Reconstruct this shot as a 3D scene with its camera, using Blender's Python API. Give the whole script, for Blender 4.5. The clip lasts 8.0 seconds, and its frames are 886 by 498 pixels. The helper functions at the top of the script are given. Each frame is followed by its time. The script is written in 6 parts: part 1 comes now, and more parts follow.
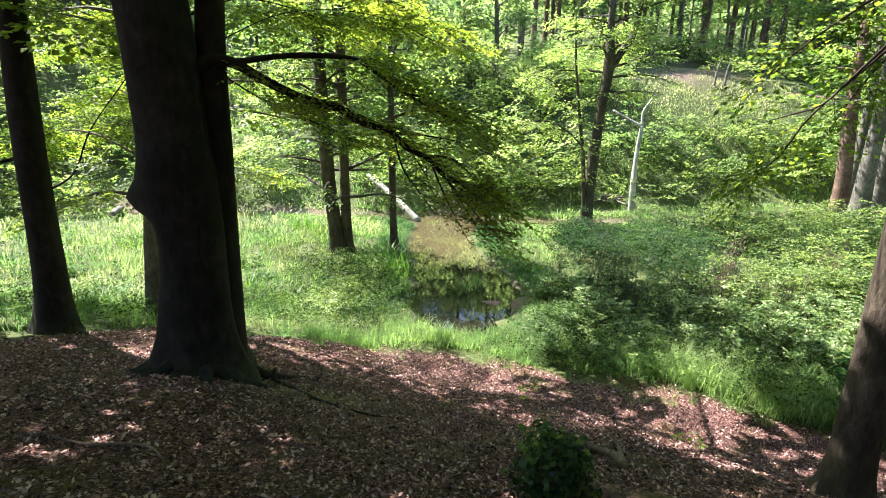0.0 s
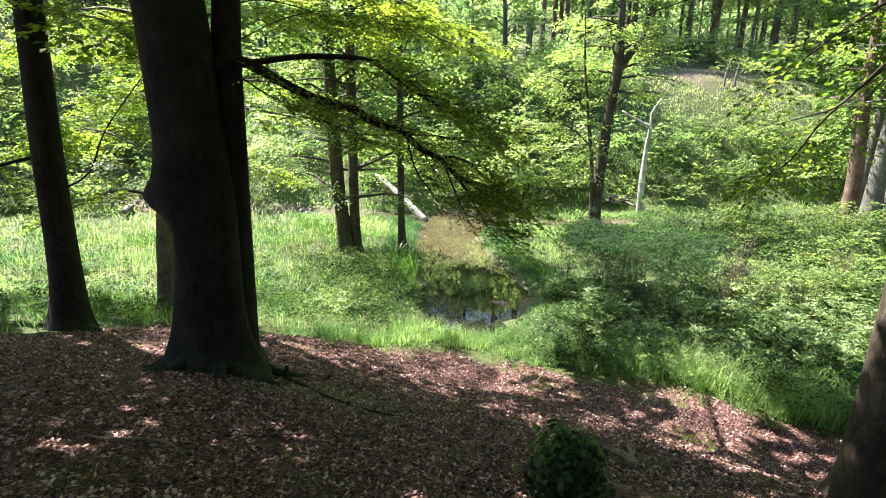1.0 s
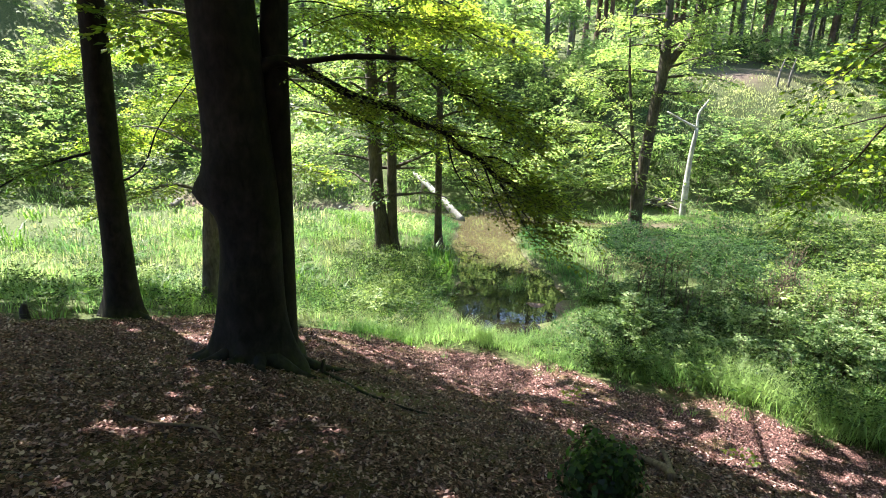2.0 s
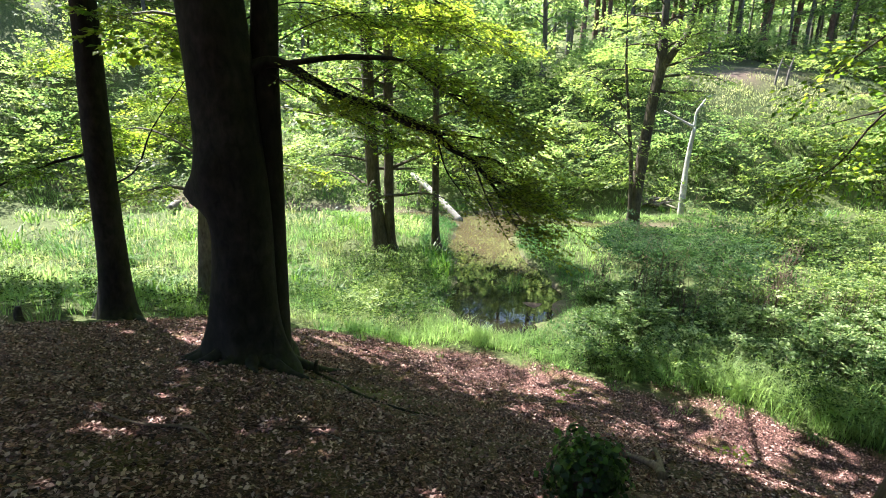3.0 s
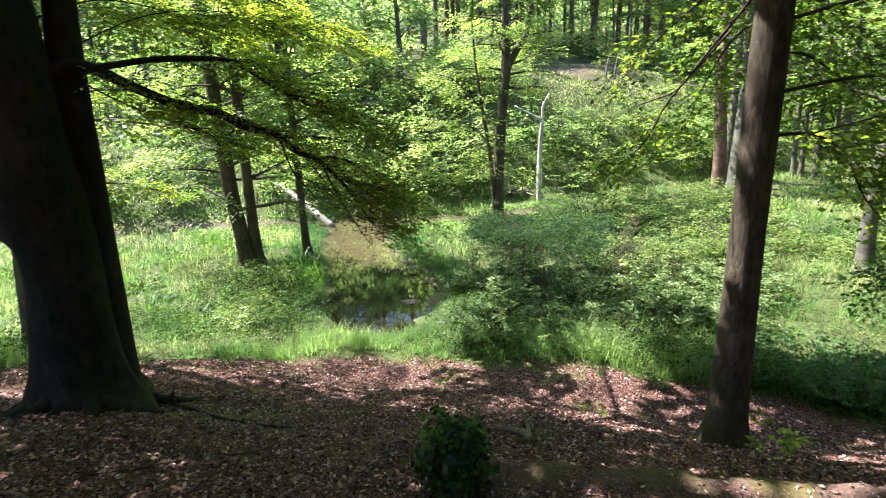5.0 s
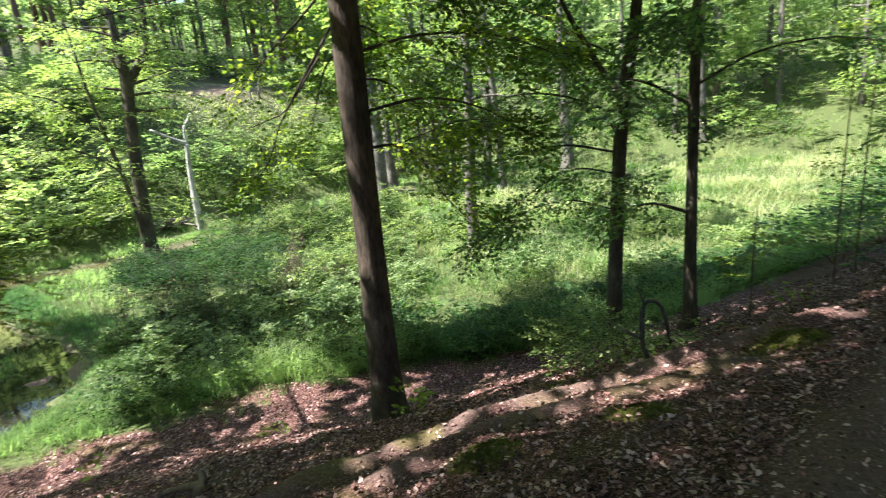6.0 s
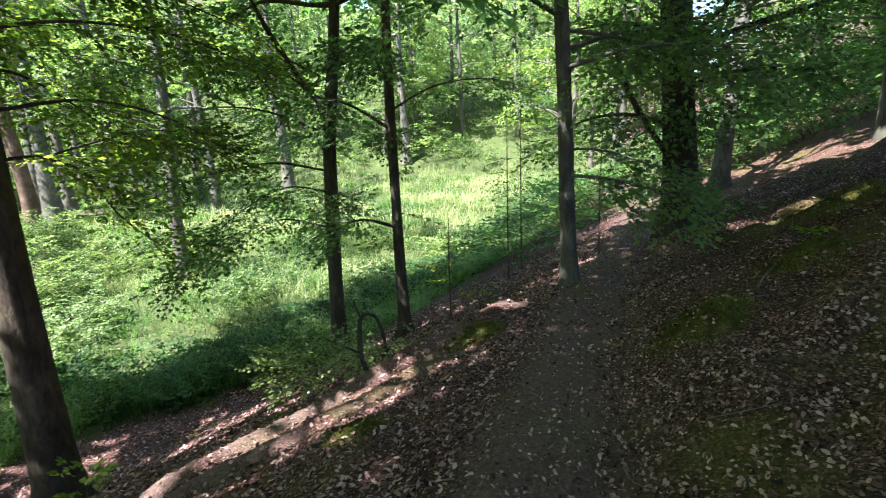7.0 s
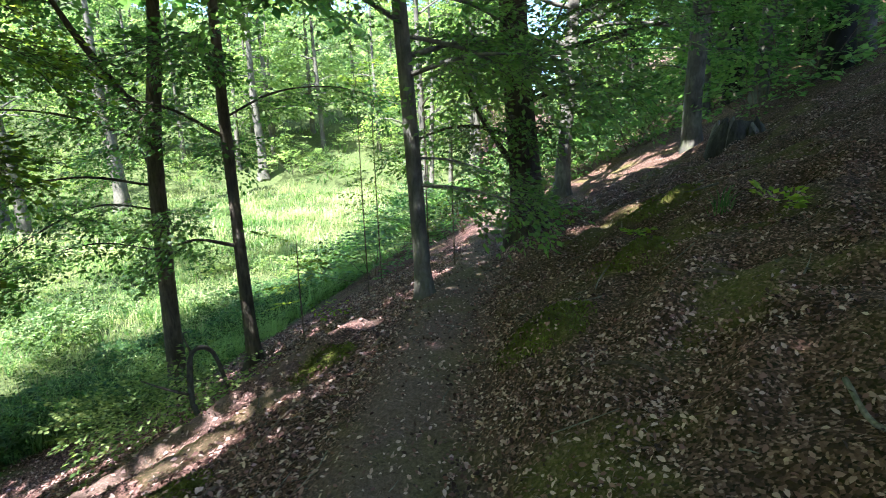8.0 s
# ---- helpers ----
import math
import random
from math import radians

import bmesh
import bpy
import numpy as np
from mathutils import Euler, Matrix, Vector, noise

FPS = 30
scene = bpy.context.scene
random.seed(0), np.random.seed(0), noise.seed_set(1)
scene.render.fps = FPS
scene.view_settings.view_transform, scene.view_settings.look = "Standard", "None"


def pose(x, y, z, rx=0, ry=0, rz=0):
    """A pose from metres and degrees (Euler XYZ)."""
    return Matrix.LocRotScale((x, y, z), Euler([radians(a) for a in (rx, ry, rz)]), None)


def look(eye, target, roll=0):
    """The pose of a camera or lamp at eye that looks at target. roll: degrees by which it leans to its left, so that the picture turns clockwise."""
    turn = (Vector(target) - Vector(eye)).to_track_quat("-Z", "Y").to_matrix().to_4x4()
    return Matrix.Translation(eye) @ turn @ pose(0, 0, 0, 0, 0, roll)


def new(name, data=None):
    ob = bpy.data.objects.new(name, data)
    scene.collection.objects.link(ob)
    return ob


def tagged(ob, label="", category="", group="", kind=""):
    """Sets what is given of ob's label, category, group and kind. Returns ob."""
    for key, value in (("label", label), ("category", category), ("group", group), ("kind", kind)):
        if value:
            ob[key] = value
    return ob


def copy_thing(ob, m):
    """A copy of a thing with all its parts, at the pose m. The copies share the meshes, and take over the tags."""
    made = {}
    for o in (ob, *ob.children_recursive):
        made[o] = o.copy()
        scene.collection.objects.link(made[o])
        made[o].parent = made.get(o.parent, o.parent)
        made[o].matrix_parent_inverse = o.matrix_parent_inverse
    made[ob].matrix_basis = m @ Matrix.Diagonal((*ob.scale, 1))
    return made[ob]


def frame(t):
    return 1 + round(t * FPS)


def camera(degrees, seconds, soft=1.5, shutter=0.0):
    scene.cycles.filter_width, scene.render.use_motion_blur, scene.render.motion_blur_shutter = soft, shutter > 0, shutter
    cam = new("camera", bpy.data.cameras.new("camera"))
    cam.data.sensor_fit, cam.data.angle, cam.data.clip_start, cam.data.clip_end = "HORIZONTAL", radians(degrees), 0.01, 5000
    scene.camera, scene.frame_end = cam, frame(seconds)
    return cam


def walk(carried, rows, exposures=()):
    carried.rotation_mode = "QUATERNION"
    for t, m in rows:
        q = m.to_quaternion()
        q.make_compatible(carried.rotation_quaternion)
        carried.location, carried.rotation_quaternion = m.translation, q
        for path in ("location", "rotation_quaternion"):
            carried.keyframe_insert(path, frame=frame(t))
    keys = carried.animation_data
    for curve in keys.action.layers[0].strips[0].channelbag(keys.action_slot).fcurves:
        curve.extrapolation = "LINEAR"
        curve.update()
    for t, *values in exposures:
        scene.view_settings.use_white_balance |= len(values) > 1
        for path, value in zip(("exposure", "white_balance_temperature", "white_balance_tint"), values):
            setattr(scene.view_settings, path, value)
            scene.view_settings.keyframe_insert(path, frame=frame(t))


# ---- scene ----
cam = camera(82.6, 8.0, soft=1.0, shutter=0.14)
PATH = [
    (0, (0.028, 0.075, 1.7), (0.023, 2.02, 1.233), 0.8),
    (0.5, (-0.016, 0.062, 1.717), (-0.023, 2.007, 1.249), 0.9),
    (1, (-0.043, 0.043, 1.71), (-0.072, 1.987, 1.242), 1.0),
    (1.5, (-0.08, 0.041, 1.706), (-0.182, 1.982, 1.235), 1.4),
    (2, (-0.063, 0.039, 1.721), (-0.232, 1.974, 1.247), 1.5),
    (3.5, (0.107, 0.044, 1.715), (-0.051, 1.981, 1.244), 0.8),
    (4, (0.146, 0.045, 1.72), (0.07, 1.987, 1.249), -0.2),
    (4.2, (0.155, 0.044, 1.715), (0.123, 1.988, 1.245), -0.4),
    (5.3, (0.446, -0.05, 1.641), (0.989, 1.819, 1.18), -3.7),
    (5.5, (0.538, -0.122, 1.653), (1.298, 1.668, 1.185), -4.7),
    (5.6, (0.573, -0.168, 1.647), (1.458, 1.56, 1.166), -4.5),
    (5.7, (0.619, -0.215, 1.646), (1.632, 1.442, 1.169), -5.1),
    (6, (0.711, -0.303, 1.643), (2.074, 1.082, 1.173), -5.1),
    (6.1, (0.751, -0.338, 1.63), (2.203, 0.953, 1.159), -5.2),
    (6.5, (0.83, -0.375, 1.613), (2.558, 0.511, 1.134), -4.3),
    (7, (0.988, -0.372, 1.587), (2.872, 0.114, 1.123), -2.3),
    (7.5, (1.215, -0.462, 1.519), (3.153, -0.253, 1.07), -2.0),
    (8, (1.35, -0.543, 1.498), (3.305, -0.568, 1.073), -1.8),
]
walk(cam, [(t, look(eye, target, roll)) for t, eye, target, roll in PATH], exposures=[(0, 2.32, 6200, 11), (3.5, 2.27, 6150, 10.5), (5.5, 2.17, 6150, 10), (6.2, 2.12, 6050, 10), (6.7, 2.24, 5900, 10), (7.3, 2.53, 5700, 9.5), (8, 2.76, 5650, 9)])

# ---- sky, sun and exposure ----
SUN = Vector((-0.45, 0.34, 0.825)).normalized()
world = bpy.data.worlds.new("sky")
scene.world = world
world.use_nodes = True
sky = world.node_tree.nodes.new("ShaderNodeTexSky")
sky.sky_type, sky.sun_disc = "NISHITA", False
sky.sun_elevation, sky.sun_rotation = math.asin(SUN.z), math.atan2(SUN.x, SUN.y)
world.node_tree.nodes["Background"].inputs["Strength"].default_value = 0.097
world.node_tree.links.new(sky.outputs[0], world.node_tree.nodes["Background"].inputs["Color"])
lamp = new("sun", bpy.data.lights.new("sun", "SUN"))
lamp.data.energy, lamp.data.angle, lamp.data.color = 5.0, radians(0.53), (1.0, 0.94, 0.84)
lamp.matrix_world = look(SUN * 60, (0, 0, 0))


# ---- materials ----
def shader(name):
    m = bpy.data.materials.new(name)
    m.use_nodes = True
    m.node_tree.nodes.clear()
    return m, m.node_tree.nodes, m.node_tree.links


def node(nodes, kind, **values):
    n = nodes.new("ShaderNode" + kind)
    for key, value in values.items():
        n.inputs[key.replace("_", " ")].default_value = value
    return n


def ramp_node(nodes, stops):
    n = nodes.new("ShaderNodeValToRGB")
    while len(n.color_ramp.elements) < len(stops):
        n.color_ramp.elements.new(0.5)
    for e, (p, c) in zip(n.color_ramp.elements, stops):
        e.position, e.color = p, (*c, 1)
    return n


def mix_node(nodes, links, fac, a, b, blend="MIX"):
    n = nodes.new("ShaderNodeMix")
    n.data_type, n.blend_type = "RGBA", blend
    for value, slot in ((fac, 0), (a, 6), (b, 7)):
        if isinstance(value, (int, float)):
            n.inputs[slot].default_value = value
        elif isinstance(value, tuple):
            n.inputs[slot].default_value = (*value, 1)
        else:
            links.new(value, n.inputs[slot])
    return n.outputs[2]


def leaf_material(name, dark, mid, light, glow, through_part=0.45, gloss=0.35, rough=0.45, patch=0.9, mottle=0.45):
    """A leaf that shines through: colour varies from leaf to leaf and over the crown."""
    m, N, L = shader(name)
    geo, co = N.new("ShaderNodeNewGeometry"), N.new("ShaderNodeTexCoord")
    noise_tex = node(N, "TexNoise", Scale=patch, Detail=3.0)
    L.new(co.outputs["Object"], noise_tex.inputs["Vector"])
    add = N.new("ShaderNodeMath")
    add.operation = "MULTIPLY_ADD"
    L.new(geo.outputs["Random Per Island"], add.inputs[0])
    add.inputs[1].default_value = 1.0 - mottle
    half = N.new("ShaderNodeMapRange")
    half.inputs["From Min"].default_value, half.inputs["From Max"].default_value = 0.3, 0.7
    half.inputs["To Max"].default_value = mottle
    L.new(noise_tex.outputs[0], half.inputs["Value"])
    L.new(half.outputs[0], add.inputs[2])
    own = N.new("ShaderNodeObjectInfo")
    tone = N.new("ShaderNodeMapRange")
    tone.inputs["To Min"].default_value, tone.inputs["To Max"].default_value = -0.2, 0.2
    L.new(own.outputs["Random"], tone.inputs["Value"])
    shift = N.new("ShaderNodeMath")
    shift.operation = "ADD"
    L.new(add.outputs[0], shift.inputs[0])
    L.new(tone.outputs[0], shift.inputs[1])
    col = ramp_node(N, [(0.2, dark), (0.5, mid), (0.78, light)])
    L.new(shift.outputs[0], col.inputs[0])
    face = node(N, "BsdfPrincipled", Roughness=rough)
    face.inputs["Specular IOR Level"].default_value = gloss
    L.new(col.outputs[0], face.inputs["Base Color"])
    back = N.new("ShaderNodeBsdfTranslucent")
    L.new(mix_node(N, L, 1.0, col.outputs[0], glow, "MULTIPLY"), back.inputs["Color"])
    both = N.new("ShaderNodeMixShader")
    both.inputs[0].default_value = through_part
    L.new(face.outputs[0], both.inputs[1])
    L.new(back.outputs[0], both.inputs[2])
    out = N.new("ShaderNodeOutputMaterial")
    L.new(both.outputs[0], out.inputs["Surface"])
    return m


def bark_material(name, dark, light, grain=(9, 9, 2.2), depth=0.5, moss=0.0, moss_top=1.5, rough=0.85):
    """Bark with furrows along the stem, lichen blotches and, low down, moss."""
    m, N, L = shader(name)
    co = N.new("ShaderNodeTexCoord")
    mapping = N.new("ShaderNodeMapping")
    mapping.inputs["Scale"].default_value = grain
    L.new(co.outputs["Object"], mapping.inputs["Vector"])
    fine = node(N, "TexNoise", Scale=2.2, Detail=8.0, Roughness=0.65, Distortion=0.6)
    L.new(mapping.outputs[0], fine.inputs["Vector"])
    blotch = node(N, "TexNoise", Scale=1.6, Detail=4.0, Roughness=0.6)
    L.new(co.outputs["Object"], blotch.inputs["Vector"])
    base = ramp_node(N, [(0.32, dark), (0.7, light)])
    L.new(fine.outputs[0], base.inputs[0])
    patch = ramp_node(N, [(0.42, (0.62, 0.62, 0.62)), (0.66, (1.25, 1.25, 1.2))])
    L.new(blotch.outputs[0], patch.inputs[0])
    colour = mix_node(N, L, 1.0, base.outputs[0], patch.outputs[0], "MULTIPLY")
    if moss:
        sep = N.new("ShaderNodeSeparateXYZ")
        L.new(co.outputs["Object"], sep.inputs[0])
        low = N.new("ShaderNodeMapRange")
        low.inputs["From Min"].default_value, low.inputs["From Max"].default_value = moss_top, -0.1
        L.new(sep.outputs[2], low.inputs["Value"])
        spots = ramp_node(N, [(0.45, (0, 0, 0)), (0.62, (1, 1, 1))])
        tex = node(N, "TexNoise", Scale=3.5, Detail=6.0, Roughness=0.7)
        L.new(co.outputs["Object"], tex.inputs["Vector"])
        L.new(tex.outputs[0], spots.inputs[0])
        amount = mix_node(N, L, 1.0, spots.outputs[0], low.outputs[0], "MULTIPLY")
        scaled = mix_node(N, L, 1.0, amount, (moss, moss, moss), "MULTIPLY")
        colour = mix_node(N, L, scaled, colour, (0.07, 0.09, 0.018))
    face = node(N, "BsdfPrincipled", Roughness=rough)
    face.inputs["Specular IOR Level"].default_value = 0.25
    L.new(colour, face.inputs["Base Color"])
    bump = node(N, "Bump", Strength=depth, Distance=0.03)
    L.new(fine.outputs[0], bump.inputs["Height"])
    L.new(bump.outputs[0], face.inputs["Normal"])
    out = N.new("ShaderNodeOutputMaterial")
    L.new(face.outputs[0], out.inputs["Surface"])
    return m


def ground_material():
    """Leaf mould, trodden path, moss and meadow soil, blended by the cover painted on the ground."""
    m, N, L = shader("forest_floor")
    co = N.new("ShaderNodeTexCoord")
    cover = N.new("ShaderNodeAttribute")
    cover.attribute_name = "cover"
    sep = N.new("ShaderNodeSeparateColor")
    L.new(cover.outputs["Color"], sep.inputs[0])
    cells = node(N, "TexVoronoi", Scale=80.0)
    warp = node(N, "TexNoise", Scale=14.0, Detail=6.0)
    L.new(co.outputs["Object"], warp.inputs["Vector"])
    bend = mix_node(N, L, 0.014, co.outputs["Object"], warp.outputs["Color"], "ADD")
    L.new(bend, cells.inputs["Vector"])
    one = N.new("ShaderNodeSeparateColor")
    L.new(cells.outputs["Color"], one.inputs[0])
    leaf = ramp_node(N, [(0.0, (0.008, 0.005, 0.004)), (0.45, (0.065, 0.03, 0.027)), (0.85, (0.19, 0.1, 0.09)), (1.0, (0.42, 0.27, 0.245))])
    L.new(one.outputs[0], leaf.inputs[0])
    big = node(N, "TexNoise", Scale=0.7, Detail=5.0, Roughness=0.6)
    L.new(co.outputs["Object"], big.inputs["Vector"])
    tone = ramp_node(N, [(0.3, (0.6, 0.58, 0.56)), (0.7, (1.2, 1.15, 1.1))])
    L.new(big.outputs[0], tone.inputs[0])
    litter = mix_node(N, L, 1.0, leaf.outputs[0], tone.outputs[0], "MULTIPLY")
    grit = node(N, "TexNoise", Scale=38.0, Detail=6.0, Roughness=0.75)
    L.new(co.outputs["Object"], grit.inputs["Vector"])
    soil = ramp_node(N, [(0.3, (0.05, 0.032, 0.027)), (0.7, (0.24, 0.162, 0.138))])
    L.new(grit.outputs[0], soil.inputs[0])
    turf = ramp_node(N, [(0.3, (0.026, 0.036, 0.013)), (0.7, (0.11, 0.135, 0.045))])
    L.new(warp.outputs[0], turf.inputs[0])
    pelt = ramp_node(N, [(0.3, (0.05, 0.047, 0.012)), (0.7, (0.17, 0.16, 0.035))])
    L.new(grit.outputs[0], pelt.inputs[0])
    colour = mix_node(N, L, sep.outputs[0], turf.outputs[0], litter)
    colour = mix_node(N, L, sep.outputs[1], colour, soil.outputs[0])
    colour = mix_node(N, L, sep.outputs[2], colour, pelt.outputs[0])
    face = node(N, "BsdfPrincipled", Roughness=0.9)
    face.inputs["Specular IOR Level"].default_value = 0.2
    L.new(colour, face.inputs["Base Color"])
    high = mix_node(N, L, 0.5, cells.outputs["Distance"], grit.outputs[0])
    bump = node(N, "Bump", Strength=0.7, Distance=0.02)
    L.new(high, bump.inputs["Height"])
    L.new(bump.outputs[0], face.inputs["Normal"])
    out = N.new("ShaderNodeOutputMaterial")
    L.new(face.outputs[0], out.inputs["Surface"])
    return m


def water_material():
    m, N, L = shader("pond_water")
    co = N.new("ShaderNodeTexCoord")
    silt = node(N, "TexNoise", Scale=0.35, Detail=4.0)
    L.new(co.outputs["Object"], silt.inputs["Vector"])
    col = ramp_node(N, [(0.5, (0.01, 0.009, 0.006)), (0.72, (0.05, 0.042, 0.028))])
    L.new(silt.outputs[0], col.inputs[0])
    place = N.new("ShaderNodeSeparateXYZ")
    L.new(co.outputs["Object"], place.inputs[0])
    cloud = N.new("ShaderNodeMath")
    cloud.operation = "MULTIPLY_ADD"
    L.new(silt.outputs[0], cloud.inputs[0])
    cloud.inputs[1].default_value = 3.0
    L.new(place.outputs[1], cloud.inputs[2])
    murk = N.new("ShaderNodeMapRange")
    murk.inputs["From Min"].default_value, murk.inputs["From Max"].default_value = 18.8, 22.0
    L.new(cloud.outputs[0], murk.inputs["Value"])
    muddy = mix_node(N, L, murk.outputs[0], col.outputs[0], (0.075, 0.062, 0.033))
    face = node(N, "BsdfPrincipled", Roughness=0.0, IOR=1.33)
    face.inputs["Specular IOR Level"].default_value = 0.5
    L.new(muddy, face.inputs["Base Color"])
    rip = node(N, "TexNoise", Scale=5.0, Detail=2.0)
    L.new(co.outputs["Object"], rip.inputs["Vector"])
    bump = node(N, "Bump", Strength=0.05, Distance=0.02)
    L.new(rip.outputs[0], bump.inputs["Height"])
    L.new(bump.outputs[0], face.inputs["Normal"])
    out = N.new("ShaderNodeOutputMaterial")
    L.new(face.outputs[0], out.inputs["Surface"])
    return m


BEECH_LEAF = leaf_material("beech_leaf", (0.035, 0.07, 0.016), (0.095, 0.145, 0.026), (0.165, 0.205, 0.045), (3.5, 3.35, 1.45), 0.6, 0.3, 0.45)
# bluer copy of the beech leaf: the hillside's shade light put into the colour
SHADE_TINTED_LEAF = leaf_material("shade_tinted_leaf", (0.03, 0.068, 0.026), (0.075, 0.135, 0.05), (0.125, 0.185, 0.075), (2.85, 3.0, 1.55), 0.55, 0.3, 0.45)
ALDER_LEAF = leaf_material("alder_leaf", (0.04, 0.075, 0.022), (0.095, 0.145, 0.043), (0.16, 0.2, 0.07), (2.9, 3.0, 1.8), 0.55, 0.3, 0.45)
FOREST_LEAF = leaf_material("forest_leaf", (0.05, 0.085, 0.034), (0.12, 0.17, 0.066), (0.2, 0.24, 0.11), (2.9, 3.0, 2.0), 0.56, 0.2, 0.5, patch=0.4)
SHRUB_LEAF = leaf_material("shrub_leaf", (0.02, 0.044, 0.014), (0.115, 0.172, 0.055), (0.265, 0.325, 0.128), (2.4, 2.4, 1.45), 0.4, 0.12, 0.55, patch=0.5)
HERB_LEAF = leaf_material("herb_leaf", (0.03, 0.06, 0.018), (0.11, 0.17, 0.06), (0.32, 0.385, 0.19), (2.0, 2.1, 1.3), 0.34, 0.15, 0.5, patch=0.8)
# darker, bluish copy of the shrub leaf, with shade put into the colour
SHADED_SHRUB_LEAF = leaf_material("shaded_shrub_leaf", (0.012, 0.03, 0.013), (0.035, 0.072, 0.03), (0.085, 0.135, 0.055), (2.0, 2.2, 1.3), 0.36, 0.08, 0.55, patch=0.6)
NETTLE_LEAF = leaf_material("nettle_leaf", (0.02, 0.05, 0.018), (0.055, 0.11, 0.038), (0.12, 0.19, 0.07), (2.2, 2.4, 1.4), 0.4, 0.15, 0.5, patch=0.8)
IVY_LEAF = leaf_material("ivy_leaf", (0.01, 0.026, 0.007), (0.04, 0.09, 0.02), (0.14, 0.22, 0.055), (1.7, 1.8, 0.9), 0.28, 0.35, 0.4)
GRASS_BLADE = leaf_material("grass_blade", (0.035, 0.085, 0.03), (0.118, 0.18, 0.064), (0.21, 0.27, 0.112), (2.8, 3.0, 2.2), 0.48, 0.15, 0.55, patch=0.22, mottle=0.72)
PALE_GRASS = leaf_material("pale_grass", (0.14, 0.17, 0.07), (0.26, 0.29, 0.13), (0.42, 0.44, 0.24), (2.0, 2.0, 1.6), 0.45, 0.15, 0.55, patch=0.15, mottle=0.7)
REED_BLADE = leaf_material("reed_blade", (0.04, 0.1, 0.03), (0.07, 0.15, 0.04), (0.12, 0.2, 0.05), (1.8, 2.0, 0.8), 0.45, 0.4)
DRY_LEAF = leaf_material("dry_leaf", (0.035, 0.016, 0.014), (0.262, 0.132, 0.116), (0.58, 0.4, 0.36), (1.0, 0.8, 0.7), 0.06, 0.22, 0.5, patch=6.0, mottle=0.3)
# far darker than beech grey: the trunks' shade is put into the colour
SHADED_BEECH_BARK = bark_material("shaded_beech_bark", (0.008, 0.007, 0.006), (0.032, 0.028, 0.024), (5, 5, 2.5), 0.35, 0.45, 0.4)
BROWN_BARK = bark_material("brown_bark", (0.03, 0.022, 0.017), (0.112, 0.086, 0.066), (8, 8, 2.5), 0.6, 0.4, 0.6)
ALDER_BARK = bark_material("alder_bark", (0.035, 0.028, 0.022), (0.14, 0.115, 0.09), (11, 11, 2.0), 0.8, 0.4, 1.2)
GREY_BARK = bark_material("grey_bark", (0.08, 0.072, 0.062), (0.22, 0.2, 0.175), (8, 8, 2.5), 0.4, 0.5, 0.8)
PINE_BARK = bark_material("pine_bark", (0.1, 0.06, 0.045), (0.24, 0.16, 0.125), (8, 8, 1.8), 0.9)
DEAD_WOOD = bark_material("dead_wood", (0.36, 0.34, 0.31), (0.7, 0.68, 0.64), (12, 12, 1.5), 0.4)
PALE_WOOD = bark_material("barkless_wood", (0.2, 0.18, 0.155), (0.5, 0.475, 0.435), (12, 12, 1.5), 0.5)
BROWN_WOOD = bark_material("fallen_wood", (0.07, 0.047, 0.036), (0.24, 0.17, 0.132), (10, 10, 4), 0.6)
MOSS = bark_material("moss_cushion", (0.06, 0.075, 0.012), (0.24, 0.26, 0.045), (14, 14, 14), 1.0)
DARK_WOOD = bark_material("rotten_wood", (0.028, 0.024, 0.02), (0.11, 0.095, 0.08), (10, 10, 3), 0.9)
GREY_WOOD = bark_material("weathered_wood", (0.11, 0.095, 0.084), (0.3, 0.265, 0.235), (12, 12, 2), 0.6)
FLOOR_MAT = ground_material()
WATER = water_material()

# ---- lie of the land ----
def ramp(v, xs, zs):
    return np.interp(v, xs, zs)


def smooth(a, b, v):
    t = np.clip((v - a) / (b - a), 0, 1)
    return t * t * (3 - 2 * t)


def waves(x, y, s, k=0.0):
    """Cheap smooth unevenness, about -1 to 1, with features about s metres long."""
    a = 6.283 / s
    return (np.sin(a * x + 1.7 * np.sin(0.61 * a * y + k)) + np.sin(a * 0.83 * y + 1.3 * np.sin(0.57 * a * x + 2 * k) + k)
            + 0.6 * np.sin(a * 1.7 * (0.7 * x + 0.7 * y) + 3 * k)) / 2.6


POND = [(0.35, 12.8, 1.15), (0.65, 14.4, 1.8), (0.75, 16.0, 1.75), (0.3, 18.5, 1.5), (-0.1, 21.0, 1.45), (-0.2, 23.5, 1.4), (0.2, 26.0, 1.75), (0.4, 28.5, 2.3)]
BROOK = [(-30, 29.5, 0.6), (-14, 28.8, 0.9), (-5, 28.6, 1.2), (0.0, 28.0, 1.6), (6, 26.8, 1.2), (13, 27.5, 0.7), (30, 31, 0.5)]


def channel(x, y, line):
    """Distance to the rim of a channel that follows a line: negative in the water."""
    best = np.full(np.shape(x), 1e3)
    for (ax, ay, aw), (bx, by, bw) in zip(line, line[1:]):
        dx, dy = bx - ax, by - ay
        t = np.clip(((x - ax) * dx + (y - ay) * dy) / (dx * dx + dy * dy), 0, 1)
        best = np.minimum(best, np.hypot(x - ax - t * dx, y - ay - t * dy) - (aw + t * (bw - aw)))
    return best


RIDGE = [(1.2, 3.45, 0), (2.2, 3.25, 0), (3.2, 3.1, 0), (4.4, 2.5, 0), (5.4, 1.95, 0), (6.0, 1.05, 0), (6.5, 0.35, 0)]
